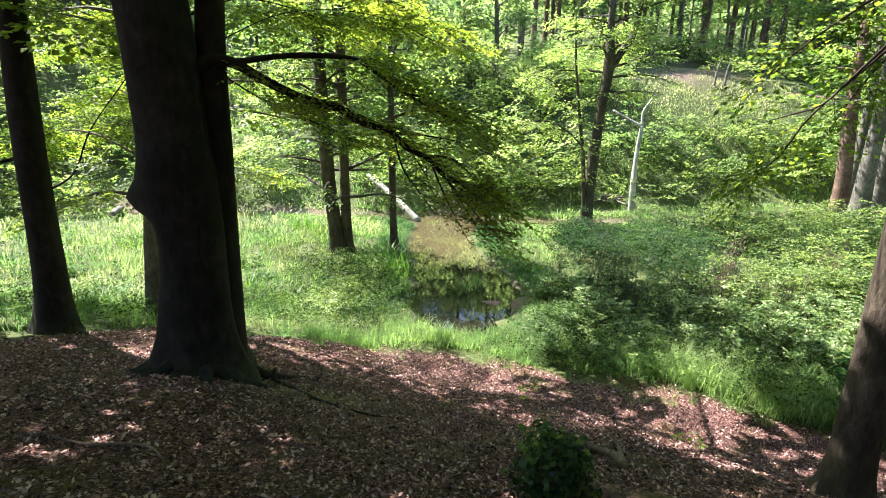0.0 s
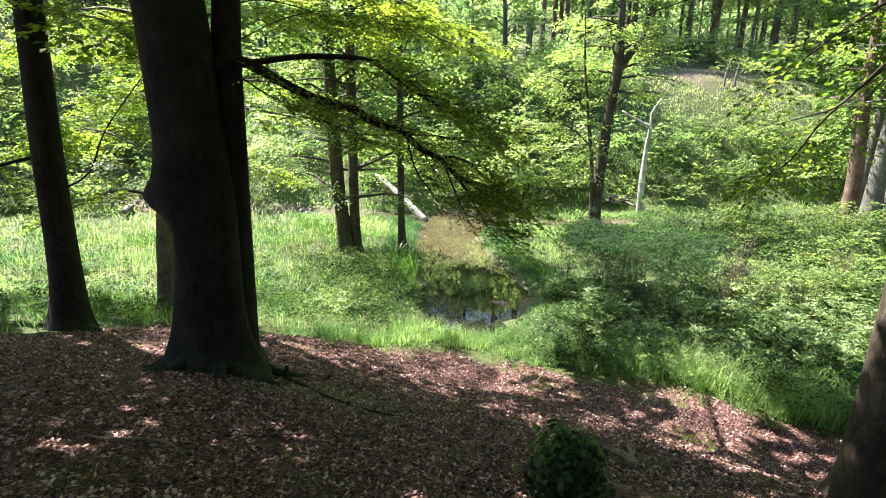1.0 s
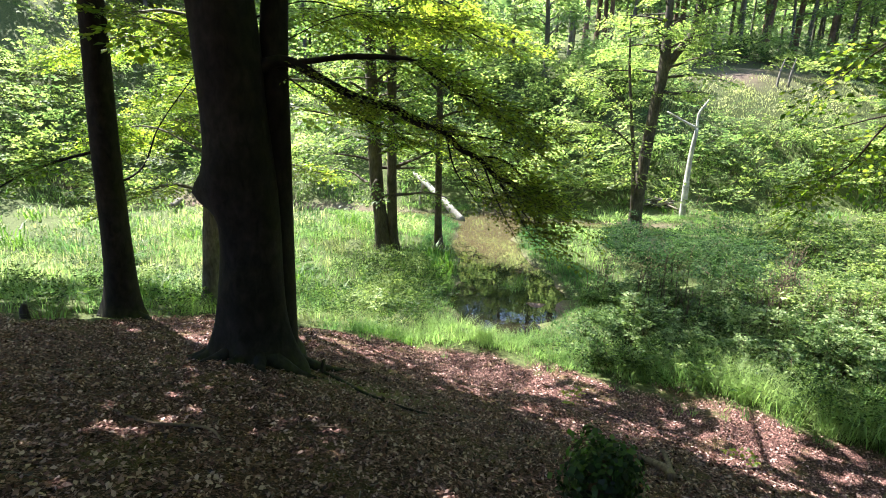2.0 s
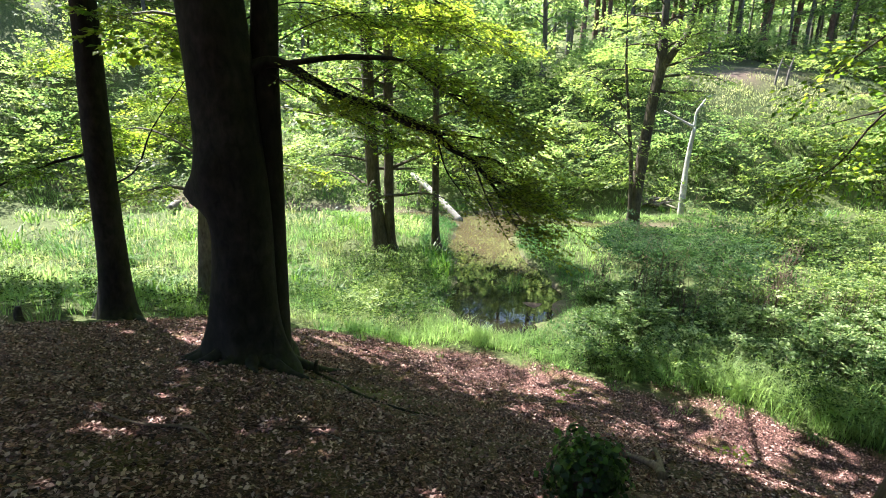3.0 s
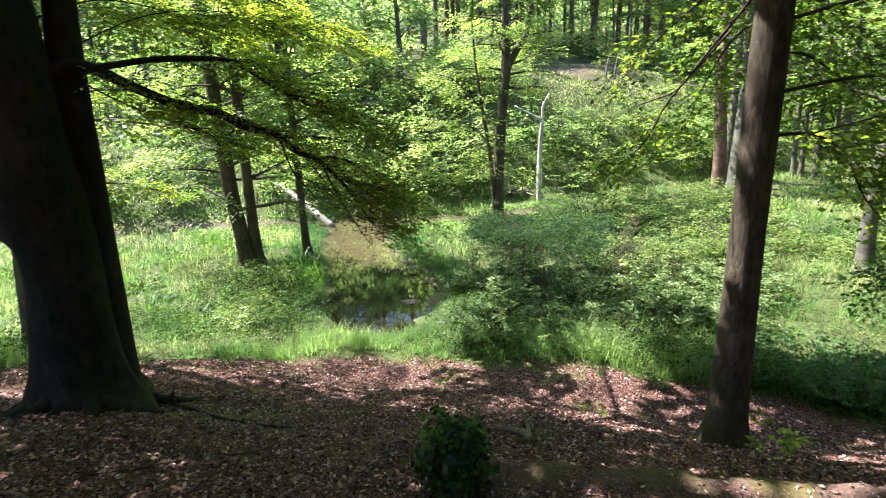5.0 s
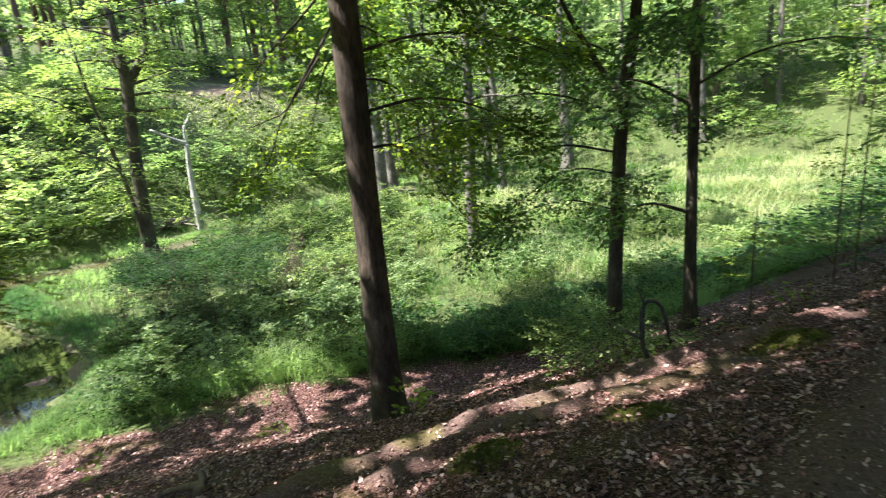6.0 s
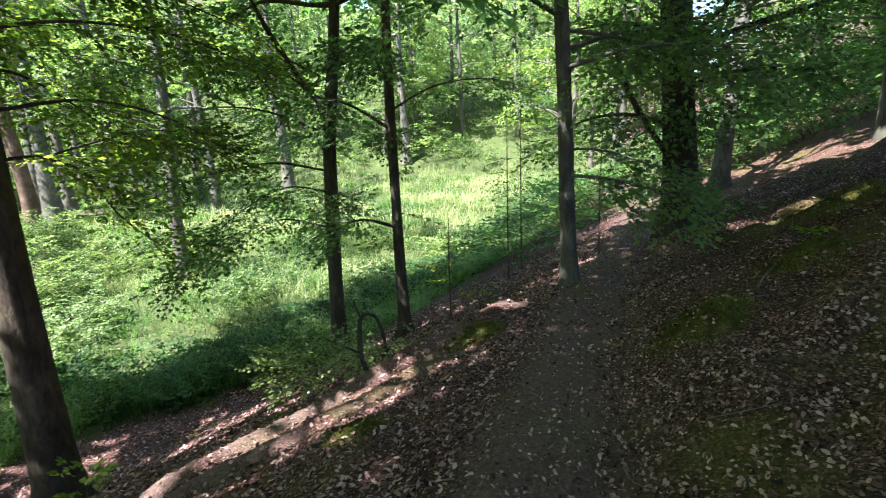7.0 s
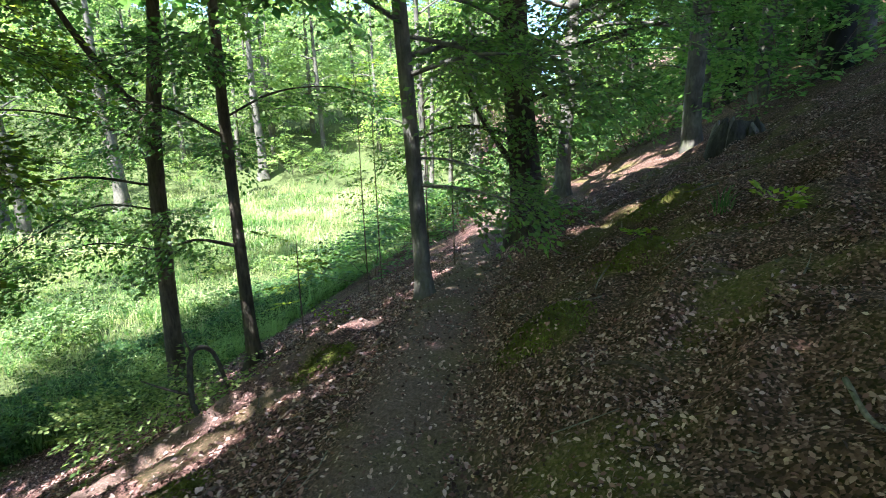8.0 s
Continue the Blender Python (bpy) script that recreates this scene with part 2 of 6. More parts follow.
LEDGE = [(2.0, 2.6, 0), (3.4, 2.45, 0), (4.5, 1.75, 0), (5.3, 0.9, 0)]


def toe(x):
    """How far out from the path the near slope ends."""
    return ramp(x, [-30, -8, -3, 0, 2.5, 5, 8, 12, 20, 60], [16, 14, 12, 9.4, 8.4, 6.6, 5.2, 4.3, 2.6, -2.0])


def trail(x):
    return ramp(x, [-60, -3, 0, 3, 6, 12, 30, 80], [3.0, 0.6, 0.0, -0.3, -0.6, -1.8, -5.0, -14])


def bank_line(x):
    return ramp(x, [-80, -20, 0, 12, 30, 60, 120], [24, 29, 31, 31, 36, 52, 80])


FLOOR = -3.1


MOUNDS = [(4.55, -1.25, 0.3, 0.17), (6.9, -3.0, 0.42, 0.1), (3.1, 1.9, 0.26, 0.05), (5.75, 0.55, 0.3, 0.06), (4.0, 1.15, 0.26, 0.05), (5.4, -2.2, 0.35, 0.1)]


def land(x, y):
    """Height of the ground without its pond."""
    x, y = np.asarray(x, float), np.asarray(y, float)
    q = trail(x)
    d = y - q
    s = np.clip((d - 0.25) / (toe(x) - q - 0.25), 0, 1)
    down = FLOOR * ramp(s, [0, .12, .25, .5, .75, .9, .97, 1.0], [0, .10, .235, .5, .76, .93, .985, 1.0])
    sink = ramp(x, [-8, 0, 3, 6, 12, 30], [.1, 0, -.08, -.22, -.5, -1.0])
    u = np.maximum(-d - 0.35, 0)
    up = ramp(u, [0, .3, .6, 1.0, 3, 8, 20, 40, 90], [0, .22, .38, .54, 1.35, 3.6, 9.2, 19, 42])
    b = y - bank_line(x)
    high = ramp(x, [-60, -10, 5, 25, 60, 120], [8.5, 8.2, 9.0, 10.3, 9.0, 7.5])
    bank = high * ramp(b, [0, 1.5, 4, 9, 13, 16, 40, 120], [0, .10, .27, .66, .93, 1.0, 1.6, 4.8])
    ends = ramp(x, [-90, -45, -24, 48, 62, 95, 160], [26, 10, 0, 0, 5, 19, 42]) * smooth(-8, 2, y - q)
    z = ends + down + sink * (1 - s) + up + np.where(b > 0, bank, 0)
    rough = waves(x, y, 3.1, .4) * 0.06 + waves(x, y, 1.1, 1.9) * 0.025
    rough = rough + smooth(0.4, 1.3, u) * (0.085 * waves(x, y, 0.95, 0.7) + 0.05 * waves(x, y, 0.45, 3.1))
    rough = rough + smooth(20, 45, np.hypot(x, y)) * waves(x, y, 9.0, 2.2) * 0.35
    return z + rough * (0.35 + 0.65 * smooth(0.3, 1.2, np.abs(d)))


def ground(x, y):
    """Height of the ground with the pond and the brook dug in."""
    x, y = np.asarray(x, float), np.asarray(y, float)
    z = land(x, y)
    w = np.minimum(channel(x, y, POND), channel(x, y, BROOK))
    w = w + 0.25 * waves(np.asarray(x, float), np.asarray(y, float), 1.7, .9)
    z = z - 0.42 * (1 - smooth(-0.6, 0.45, w))
    a, b = channel(x, y, RIDGE) + 0.06 * waves(x, y, 0.9, 2.0), channel(x, y, LEDGE) + 0.06 * waves(x, y, 0.8, 1.0)
    z = z + 0.18 * np.exp(-(a / 0.18) ** 2) + 0.13 * np.exp(-(b / 0.15) ** 2)
    for mx, my, mr, mh in MOUNDS:
        z = z + mh * np.exp(-((x - mx) ** 2 + (y - my) ** 2) / mr ** 2)
    z = z + 0.32 * np.exp(-((x - 1.1) / 0.32) ** 2 - ((y - 16.4) / 0.3) ** 2)
    return z + 0.28 * np.exp(-((x - 1.6) / 1.0) ** 2 - ((y - 14.1) / 0.4) ** 2)


# ---- builders ----
def thing(name, base, label, category, group=""):
    ob = new(name)
    ob.empty_display_size = 0.2
    ob.location = base
    return tagged(ob, label, category, group)


def part(name, mesh, parent=None, label=""):
    ob = new(name, mesh)
    ob.parent = parent
    return tagged(ob, label)


def quad_mesh(name, corners, material):
    """A mesh of loose faces: an array of quads, or a list of arrays of quads and triangles."""
    arrays = corners if isinstance(corners, list) else [np.asarray(corners).reshape(-1, 4, 3)]
    points = np.concatenate([np.asarray(a, dtype=np.float32).reshape(-1, 3) for a in arrays])
    sizes = np.concatenate([np.full(len(a), a.shape[1], dtype=np.int32) for a in arrays])
    n = len(points)
    me = bpy.data.meshes.new(name)
    me.vertices.add(n)
    me.vertices.foreach_set("co", np.ascontiguousarray(points).ravel())
    me.loops.add(n)
    me.loops.foreach_set("vertex_index", np.arange(n, dtype=np.int32))
    me.polygons.add(len(sizes))
    me.polygons.foreach_set("loop_start", (np.cumsum(sizes) - sizes).astype(np.int32))
    me.materials.append(material)
    me.update(calc_edges=True)
    return me


def solid(name, pieces, material, smooth_faces=True):
    """One mesh from several (vertices, faces) pieces."""
    verts, faces = [], []
    for v, f in pieces:
        k = len(verts)
        verts.extend(map(tuple, v))
        faces.extend([tuple(i + k for i in face) for face in f])
    me = bpy.data.meshes.new(name)
    me.from_pydata(verts, [], faces)
    me.materials.append(material)
    if smooth_faces:
        me.polygons.foreach_set("use_smooth", [True] * len(me.polygons))
    me.update()
    return me


def glide(points, step):
    """A smooth line through the points, with a point about every step metres."""
    p = np.asarray(points, float)
    e = np.vstack([2 * p[0] - p[1], p, 2 * p[-1] - p[-2]])
    rows = []
    for i in range(1, len(e) - 2):
        n = max(1, int(np.ceil(np.linalg.norm(e[i + 1, :3] - e[i, :3]) / step)))
        for t in np.arange(n) / n:
            rows.append(0.5 * (2 * e[i] + (e[i + 1] - e[i - 1]) * t + (2 * e[i - 1] - 5 * e[i] + 4 * e[i + 1] - e[i + 2]) * t * t
                               + (3 * e[i] - e[i - 1] - 3 * e[i + 1] + e[i + 2]) * t ** 3))
    rows.append(p[-1])
    return np.array(rows)


def tube(points, sides=8, step=0.2, lump=0.05, flare=0.0, lobes=5, seed=0, swells=()):
    """A round, uneven stem along points of (x, y, z, radius). swells: (along, angle, size, reach) for burls and scars."""
    rng = np.random.default_rng(seed)
    p = glide(points, step)
    axis, r = p[:, :3], np.maximum(p[:, 3], 0.002)
    tangent = np.gradient(axis, axis=0)
    tangent /= np.linalg.norm(tangent, axis=1)[:, None]
    upright = abs(tangent[:, 2].mean()) > 0.6
    ref = np.array((1.0, 0, 0)) if upright else np.array((0, 0, 1.0))
    u = np.cross(np.cross(tangent, ref), tangent)
    u /= np.linalg.norm(u, axis=1)[:, None]
    v = np.cross(tangent, u)
    run = np.concatenate([[0], np.cumsum(np.linalg.norm(np.diff(axis, axis=0), axis=1))])
    a = np.arange(sides) * 2 * np.pi / sides
    A, S = np.meshgrid(a, run)
    k = rng.uniform(0, 6.28, 6)
    scale = 1.0 / max(r.max() * 5, 0.15)
    bumps = (np.sin(2 * A + k[0] + 0.9 * scale * S) + 0.7 * np.sin(3 * A + k[1] - 0.7 * scale * S) + 0.5 * np.sin(5 * A + k[2] + 1.6 * scale * S)
             + 0.5 * np.sin(2.3 * scale * S + k[3]))
    R = r[:, None] * (1 + lump * bumps)
    if flare:
        R = R * (1 + flare * np.exp(-np.maximum(S - 0.25, 0) / (1.1 * r[0])) * (0.68 + 0.32 * np.cos(lobes * A + k[4])))
    for s0, a0, size, reach in swells:
        d2 = ((S - s0) / reach) ** 2 + (((A - a0 + np.pi) % (2 * np.pi) - np.pi) * r[:, None] / reach) ** 2
        R = R + size * np.exp(-d2)
    ring = axis[:, None] + R[..., None] * (np.cos(A)[..., None] * u[:, None] + np.sin(A)[..., None] * v[:, None])
    n = len(p)
    verts = ring.reshape(-1, 3)
    faces = [(i * sides + j, i * sides + (j + 1) % sides, (i + 1) * sides + (j + 1) % sides, (i + 1) * sides + j) for i in range(n - 1) for j in range(sides)]
    faces.append(tuple((n - 1) * sides + j for j in range(sides)))
    faces.append(tuple(reversed(range(sides))))
    return verts, faces


def turn(yaw, pitch, roll):
    """Rotation matrices, one for each triple of angles in radians: roll about x, then pitch up, then yaw."""
    cy, sy, cp, sp, cr, sr = np.cos(yaw), np.sin(yaw), np.cos(pitch), np.sin(pitch), np.cos(roll), np.sin(roll)
    m = np.empty((len(yaw), 3, 3))
    m[:, 0, 0], m[:, 1, 0], m[:, 2, 0] = cy * cp, sy * cp, sp
    m[:, 0, 1], m[:, 1, 1], m[:, 2, 1] = -cy * sp * sr - sy * cr, -sy * sp * sr + cy * cr, cp * sr
    m[:, 0, 2], m[:, 1, 2], m[:, 2, 2] = -cy * sp * cr + sy * sr, -sy * sp * cr - cy * sr, cp * cr
    return m


def spray(seed, length, side_twigs, leaf, gap, spread=0.55, droop=0.12, ragged=0.35, tumble=0.38):
    """A flat fan of twigs with leaves, along +x: (bases, ways, normals, sizes) of its leaves and its twigs."""
    rng = np.random.default_rng(seed)
    P, D, S, T = [], [], [], []

    def leafy(a, b):
        way = b - a
        run = np.linalg.norm(way)
        way = way / run
        side = np.array((-way[1], way[0], 0))
        count = max(2, int(run / gap))
        for i in range(count):
            t = (i + 0.7 + rng.uniform(-0.25, 0.25)) / count
            s = (1 if i % 2 else -1)
            d = way * 0.75 + side * s * rng.uniform(0.5, 0.95) + np.array((0, 0, rng.uniform(-0.3, 0.15)))
            P.append(a + (b - a) * min(t, 1))
            D.append(d / np.linalg.norm(d))
            S.append(leaf * rng.uniform(0.65, 1.15))
        P.append(b), D.append(way), S.append(leaf * rng.uniform(0.7, 1.1))

    def axis(t):
        return np.array((length * t, 0.06 * length * math.sin(3 * t + seed), -droop * length * t * t))

    for i in range(side_twigs):
        t = 0.12 + 0.85 * (i + rng.uniform(0, 0.6)) / side_twigs
        a = axis(t)
        ang = radians(rng.uniform(35, 62)) * (1 if i % 2 else -1)
        run = length * spread * (1.05 - 0.75 * t) * rng.uniform(1 - ragged, 1 + ragged)
        b = a + run * np.array((math.cos(ang), math.sin(ang), rng.uniform(-0.25, 0.1)))
        leafy(a, b)
        T.append((a, b))
    for t0, t1 in ((0, 0.35), (0.35, 0.7), (0.7, 1.0)):
        T.append((axis(t0), axis(t1)))
    leafy(axis(0.7), axis(1.0))
    P, D, S = np.array(P), np.array(D), np.array(S)
    up = np.array((0, 0, 1.0)) + rng.normal(0, tumble, P.shape)
    N = up - (up * D).sum(1)[:, None] * D
    N /= np.linalg.norm(N, axis=1)[:, None]
    return P, D, N, S, np.array(T)


def leaf_quads(P, D, N, S, slim=0.3):
    """Leaf blades: pointed, folded a little along the midrib."""
    side = np.cross(N, D)
    L = S[:, None]
    mid = P + D * L * 0.45 + N * L * 0.05
    return np.stack([P, mid + side * L * slim, P + D * L - N * L * 0.06, mid - side * L * slim], axis=1)


def leaf_tips(P, D, N, S):
    """Leaves far off: slim triangles."""
    side = np.cross(N, D)
    L = S[:, None]
    return np.stack([P + side * L * 0.36 + D * L * 0.15, P + D * L, P - side * L * 0.36 + N * L * 0.08], axis=1)


def leaf_ovals(P, D, N, S, slim=0.3):
    """Leaves close by: six-cornered, curled along the midrib."""
    side = np.cross(N, D)
    L = S[:, None]
    lift = N * L * 0.09
    return np.stack([P, P + D * L * 0.3 + side * L * slim + lift, P + D * L * 0.68 + side * L * slim * 0.8 + lift, P + D * L,
                     P + D * L * 0.68 - side * L * slim * 0.8 + lift, P + D * L * 0.3 - side * L * slim + lift], axis=1)


def dress(rng, spots, kinds, slim=0.3, twig_radius=0.0):
    """Sets sprays at the spots (x, y, z, yaw, pitch, scale): the leaf quads, and the twig quads."""
    spots = np.asarray(spots, float)
    pick = rng.integers(0, len(kinds), len(spots))
    leaves, twigs = [], []
    for k, (P, D, N, S, T) in enumerate(kinds):
        q = spots[pick == k]
        if not len(q):
            continue
        R = turn(q[:, 3], q[:, 4], rng.normal(0, 0.25, len(q)))
        c = q[:, 5]
        p = np.einsum("kij,lj->kli", R, P) * c[:, None, None] + q[:, None, :3]
        d, n = np.einsum("kij,lj->kli", R, D), np.einsum("kij,lj->kli", R, N)
        s = S[None] * np.sqrt(c)[:, None] * rng.uniform(0.9, 1.1, (len(q), 1))
        flat = (p.reshape(-1, 3), d.reshape(-1, 3), n.reshape(-1, 3), s.reshape(-1))
        leaves.append(leaf_tips(*flat) if any(kinds is k for k in (FAR, WIDE, BUSHY, LEAFLET, SLIM_BUSHY)) else leaf_quads(*flat, slim))
        if twig_radius:
            t = (np.einsum("kij,lmj->klmi", R, T) * c[:, None, None, None] + q[:, None, None, :3]).reshape(-1, 2, 3)
            way = t[:, 1] - t[:, 0]
            way /= np.linalg.norm(way, axis=1)[:, None] + 1e-9
            u = np.cross(way, (0.3, 0.2, 0.93))
            u /= np.linalg.norm(u, axis=1)[:, None] + 1e-9
            v = np.cross(way, u)
            ring = [u, -0.5 * u + 0.87 * v, -0.5 * u - 0.87 * v]
            for i in range(3):
                a, b = ring[i] * twig_radius, ring[(i + 1) % 3] * twig_radius
                twigs.append(np.stack([t[:, 0] + a, t[:, 0] + b, t[:, 1] + 0.5 * b, t[:, 1] + 0.5 * a], axis=1))
    return np.concatenate(leaves), (np.concatenate(twigs) if twigs else None)


def limb_line(rng, start, yaw, rise, run, radius, sag=0.15, kink=0.08, n=6):
    """A limb that leaves start, climbs by rise (radians), bends and thins out."""
    rows, p, w = [], np.array(start, float), yaw
    for i in range(n + 1):
        t = i / n
        rows.append((*p, radius * (1 - 0.85 * t)))
        up = rise - sag * 4 * t * t
        w += rng.normal(0, kink * 3)
        p = p + run / n * np.array((math.cos(w) * math.cos(up), math.sin(w) * math.cos(up), math.sin(up) + rng.normal(0, kink)))
    return rows


def limb_spots(rng, line, count, first=0.3, fan=1.1, tilt=(-0.35, 0.1), scale=(0.7, 1.15)):
    """Where sprays sit along a limb."""
    p = np.asarray(line)[:, :3]
    out = []
    for _ in range(count):
        t = rng.uniform(first, 1.0) * (len(p) - 1)
        i = min(int(t), len(p) - 2)
        q = p[i] + (p[i + 1] - p[i]) * (t - i)
        way = p[i + 1] - p[i]
        out.append((*q, math.atan2(way[1], way[0]) + rng.uniform(-fan, fan), rng.uniform(*tilt), rng.uniform(*scale)))
    return out


# sprays of several sizes: near beech, near alder, middle distance, far wood
COARSE = [spray(s, 1.5, 7, 0.4, 0.25, 0.55) for s in range(21, 25)]
DENSE = [spray(s, 1.6, 7, 0.55, 0.3, 0.55) for s in range(45, 49)]
NEAR = [spray(s, 0.75, 9, 0.07, 0.045) for s in range(1, 5)]
MAPLE = [spray(s, 0.7, 8, 0.09, 0.075, 0.62, 0.4, tumble=0.7) for s in range(61, 65)]
FINE = [spray(s, 0.6, 8, 0.055, 0.045, 0.6, 0.3) for s in range(5, 9)]
MIDDLE = [spray(s, 1.25, 8, 0.15, 0.13) for s in range(9, 13)]
FAR = [spray(s, 2.0, 7, 0.36, 0.29, 0.6) for s in range(13, 17)]
WIDE = [spray(s, 1.3, 7, 0.21, 0.165, 0.6) for s in range(25, 29)]
BUSHY = [spray(s, 0.55, 7, 0.1, 0.085, 0.6, 0.1, tumble=0.75) for s in range(17, 21)]
SLIM_BUSHY = [spray(s, 0.6, 7, 0.085, 0.075, 0.6, 0.1, tumble=0.75) for s in range(51, 55)]
LEAFLET = [spray(s, 0.3, 5, 0.085, 0.07, 0.55, 0.15, tumble=0.55) for s in range(71, 75)]


# gaps cut into the crowns to place sun patches: lines on the ground that the sun reaches, their height, half their
# width, and how far above them the gap begins
SUN_GAPS = [*[([(4.45, 5.02, 0), (4.6, 5.02, 0)], z, 0.85, 0.3) for z in (-0.4, 0.7, 1.9, 3.0)],
             ([(-2.4, 9.3, 0), (0.6, 8.9, 0)], -2.6, 0.35, 3), ([(-2.0, 8.0, 0), (0.0, 9.4, 0)], 3.2, 0.6, 1.0), ([(13.5, -4.7, 0), (15.4, -5.0, 0)], 0.5, 1.5, 2), ([(8.5, -0.6, 0), (12.0, -1.2, 0)], -0.4, 0.6, 3), ([(12.4, -1.1, 0), (16.0, -2.6, 0)], -0.5, 1.2, 3), ([(3.6, 6.6, 0), (5.2, 7.0, 0)], -2.9, 0.78, 3), ([(4.4, 8.4, 0), (6.0, 8.2, 0)], -3.0, 0.9, 3), ([(2.9, 5.0, 0), (3.2, 4.9, 0)], -1.9, 0.7, 3), ([(-2.3, 18.0, 0), (-1.3, 16.0, 0)], -2.6, 0.8, 1.5), ([(5.2, -2.9, 0), (5.6, -2.9, 0)], 0.8, 0.3, 3), ([(7.0, -2.9, 0), (7.4, -3.1, 0)], 0.7, 0.3, 3), ([(-7.5, 11.0, 0), (-5.0, 10.6, 0)], 3.2, 0.9, 1.0), (RIDGE[1:], -1.1, 0.36, 3), (LEDGE, -0.95, 0.22, 3), ([(-5.4, 7.4, 0), (-4.1, 7.3, 0)], -1.6, 0.75, 3), ([(-5.6, 5.5, 0), (-4.0, 4.6, 0)], -1.0, 0.35, 3), ([(-2.7, 3.9, 0), (-2.3, 3.6, 0)], -0.8, 0.25, 3), ([(-5.0, 9.0, 0), (-7.5, 10.5, 0)], 2.0, 1.2, 3)]


def airy(spots):
    """Leaves out the sprays that would close a sun gap."""
    s = np.asarray(spots, float)
    c = s[:, :3] + 0.75 * s[:, 5:6] * np.stack([np.cos(s[:, 3]), np.sin(s[:, 3]), 0 * s[:, 3]], 1)
    keep = np.ones(len(s), bool)
    for line, level, half, over in SUN_GAPS:
        f = c - np.array(SUN) * ((c[:, 2] - level) / SUN.z)[:, None]
        keep &= (channel(f[:, 0], f[:, 1], line) > half) | (c[:, 2] < level + over)
    return s[keep]


def crown_limbs(rng, axis, first, count, reach, rise=(0.1, 0.7), radius=0.07, top_short=0.5):
    """Limbs in a spiral up a stem, from the height where the crown begins."""
    p = np.asarray(axis) if len(axis) > 12 else glide(axis, 0.3)
    z0, z1 = first, p[-1, 2]
    lines = []
    for i in range(count):
        t = (i + 0.5) / count
        z = z0 + (z1 - z0) * t
        k = int(np.argmin(abs(p[:, 2] - z)))
        run = reach * (1 - (1 - top_short) * t) * rng.uniform(0.75, 1.2)
        lines.append(limb_line(rng, p[k, :3], i * 2.4 + rng.uniform(-0.4, 0.4), rng.uniform(*rise), run, min(radius, p[k, 3] * 0.6) * (1.1 - 0.5 * t)))
    return lines


def tree(name, base, axis, label, category, bark, leaf, seed, high=(5, 20, 4.0, 8), high_kinds=None, low=(), low_kinds=None, sides=14, flare=0.5, lump=0.04,
         step=0.25, single_limbs=False, group="", extra=(), swells=(), rise=(0.05, 0.6), slim=0.3, tilt=(-0.35, 0.1), limb_radius=0.07, limb_step=0.35, limb_sides=5):
    """A tree: stem through axis (local points), limbs in a spiral, and sprays of leaves along the limbs.
    high, low: the upper crown and the low boughs as (from, number of limbs, reach, sprays a limb[, to]).
    extra: limbs of its own as (line, sprays, kinds, fan)."""
    rng = np.random.default_rng(seed)
    ob = thing(name, base, label, category, group)
    axis = [(axis[0][0], axis[0][1], -0.3, axis[0][3] * 1.05)] + list(axis)
    part("trunk", solid("trunk", [tube(axis, sides, step, lump, flare, 5, seed, swells)], bark), ob)
    pieces, leaves, sticks = [], [], []
    for tier, kinds in ((high, high_kinds or COARSE), (low, low_kinds or MIDDLE)):
        if not tier:
            continue
        first, count, reach, each = tier[:4]
        p = glide(axis, 0.3)
        p = p[p[:, 2] <= (tier[4] if len(tier) > 4 else 99)]
        lines = crown_limbs(rng, p, first, count, reach, rise, limb_radius)
        pieces += [tube(line, limb_sides, limb_step, 0.05, seed=seed) for line in lines]
        spots = [q for line in lines for q in limb_spots(rng, line, each, tilt=tilt)]
        if tier is high:
            spots += [(*axis[-1][:3], rng.uniform(0, 6.3), rng.uniform(-0.2, 0.9), 1.0) for _ in range(8)]
        spots = np.asarray(spots, float)
        if base[2]:
            spots = airy(spots + np.array((*base, 0, 0, 0))) - np.array((*base, 0, 0, 0))
        leaves.append(dress(rng, spots, kinds, slim)[0])
    for line, count, own, fan in extra:
        pieces.append(tube(line, 8, 0.1, 0.07, seed=seed + len(pieces)))
        if count:
            spots = limb_spots(rng, line, count, 0.2, fan, (-0.8, 0.3) if own is MAPLE else (-0.4, 0.12))
            if own is COARSE or own is DENSE or own is MAPLE:
                spots = airy(np.asarray(spots) + np.array((*base, 0, 0, 0))) - np.array((*base, 0, 0, 0))
            if len(spots):
                q, t = dress(rng, spots, own, slim, 0.003)
                leaves.append(q)
                sticks.append(t)
    if single_limbs:
        for v in pieces:
            part("limb", solid("limb", [v], bark), ob)
    elif pieces:
        tagged(part("branching", solid("branching", pieces, bark), ob), kind="stuff")
    if leaves:
        part("crown", quad_mesh("crown", leaves, leaf), ob)
    if sticks:
        tagged(part("twig_spray", quad_mesh("twig_spray", np.concatenate(sticks), bark), ob), kind="stuff")
    return ob


def stand(x, y, dip=0.0):
    return (x, y, float(ground(x, y)) - dip)


def local(base, rows):
    return [(x - base[0], y - base[1], z - base[2], r) for x, y, z, r in rows]


# ---- ground and water ----
def spaced(lo, hi, fine_lo, fine_hi, step, grow=1.07):
    """Coordinates that are dense in the middle and widen outwards."""
    out = list(np.arange(fine_lo, fine_hi + step / 2, step))
    for sign, end in ((1, hi), (-1, lo)):
        d, p = step, out[-1] if sign > 0 else out[0]
        more = []
        while abs(p) < abs(end):
            d *= grow
            p += sign * d
            more.append(p)
        out = out + more if sign > 0 else more[::-1] + out
    return np.array(out)


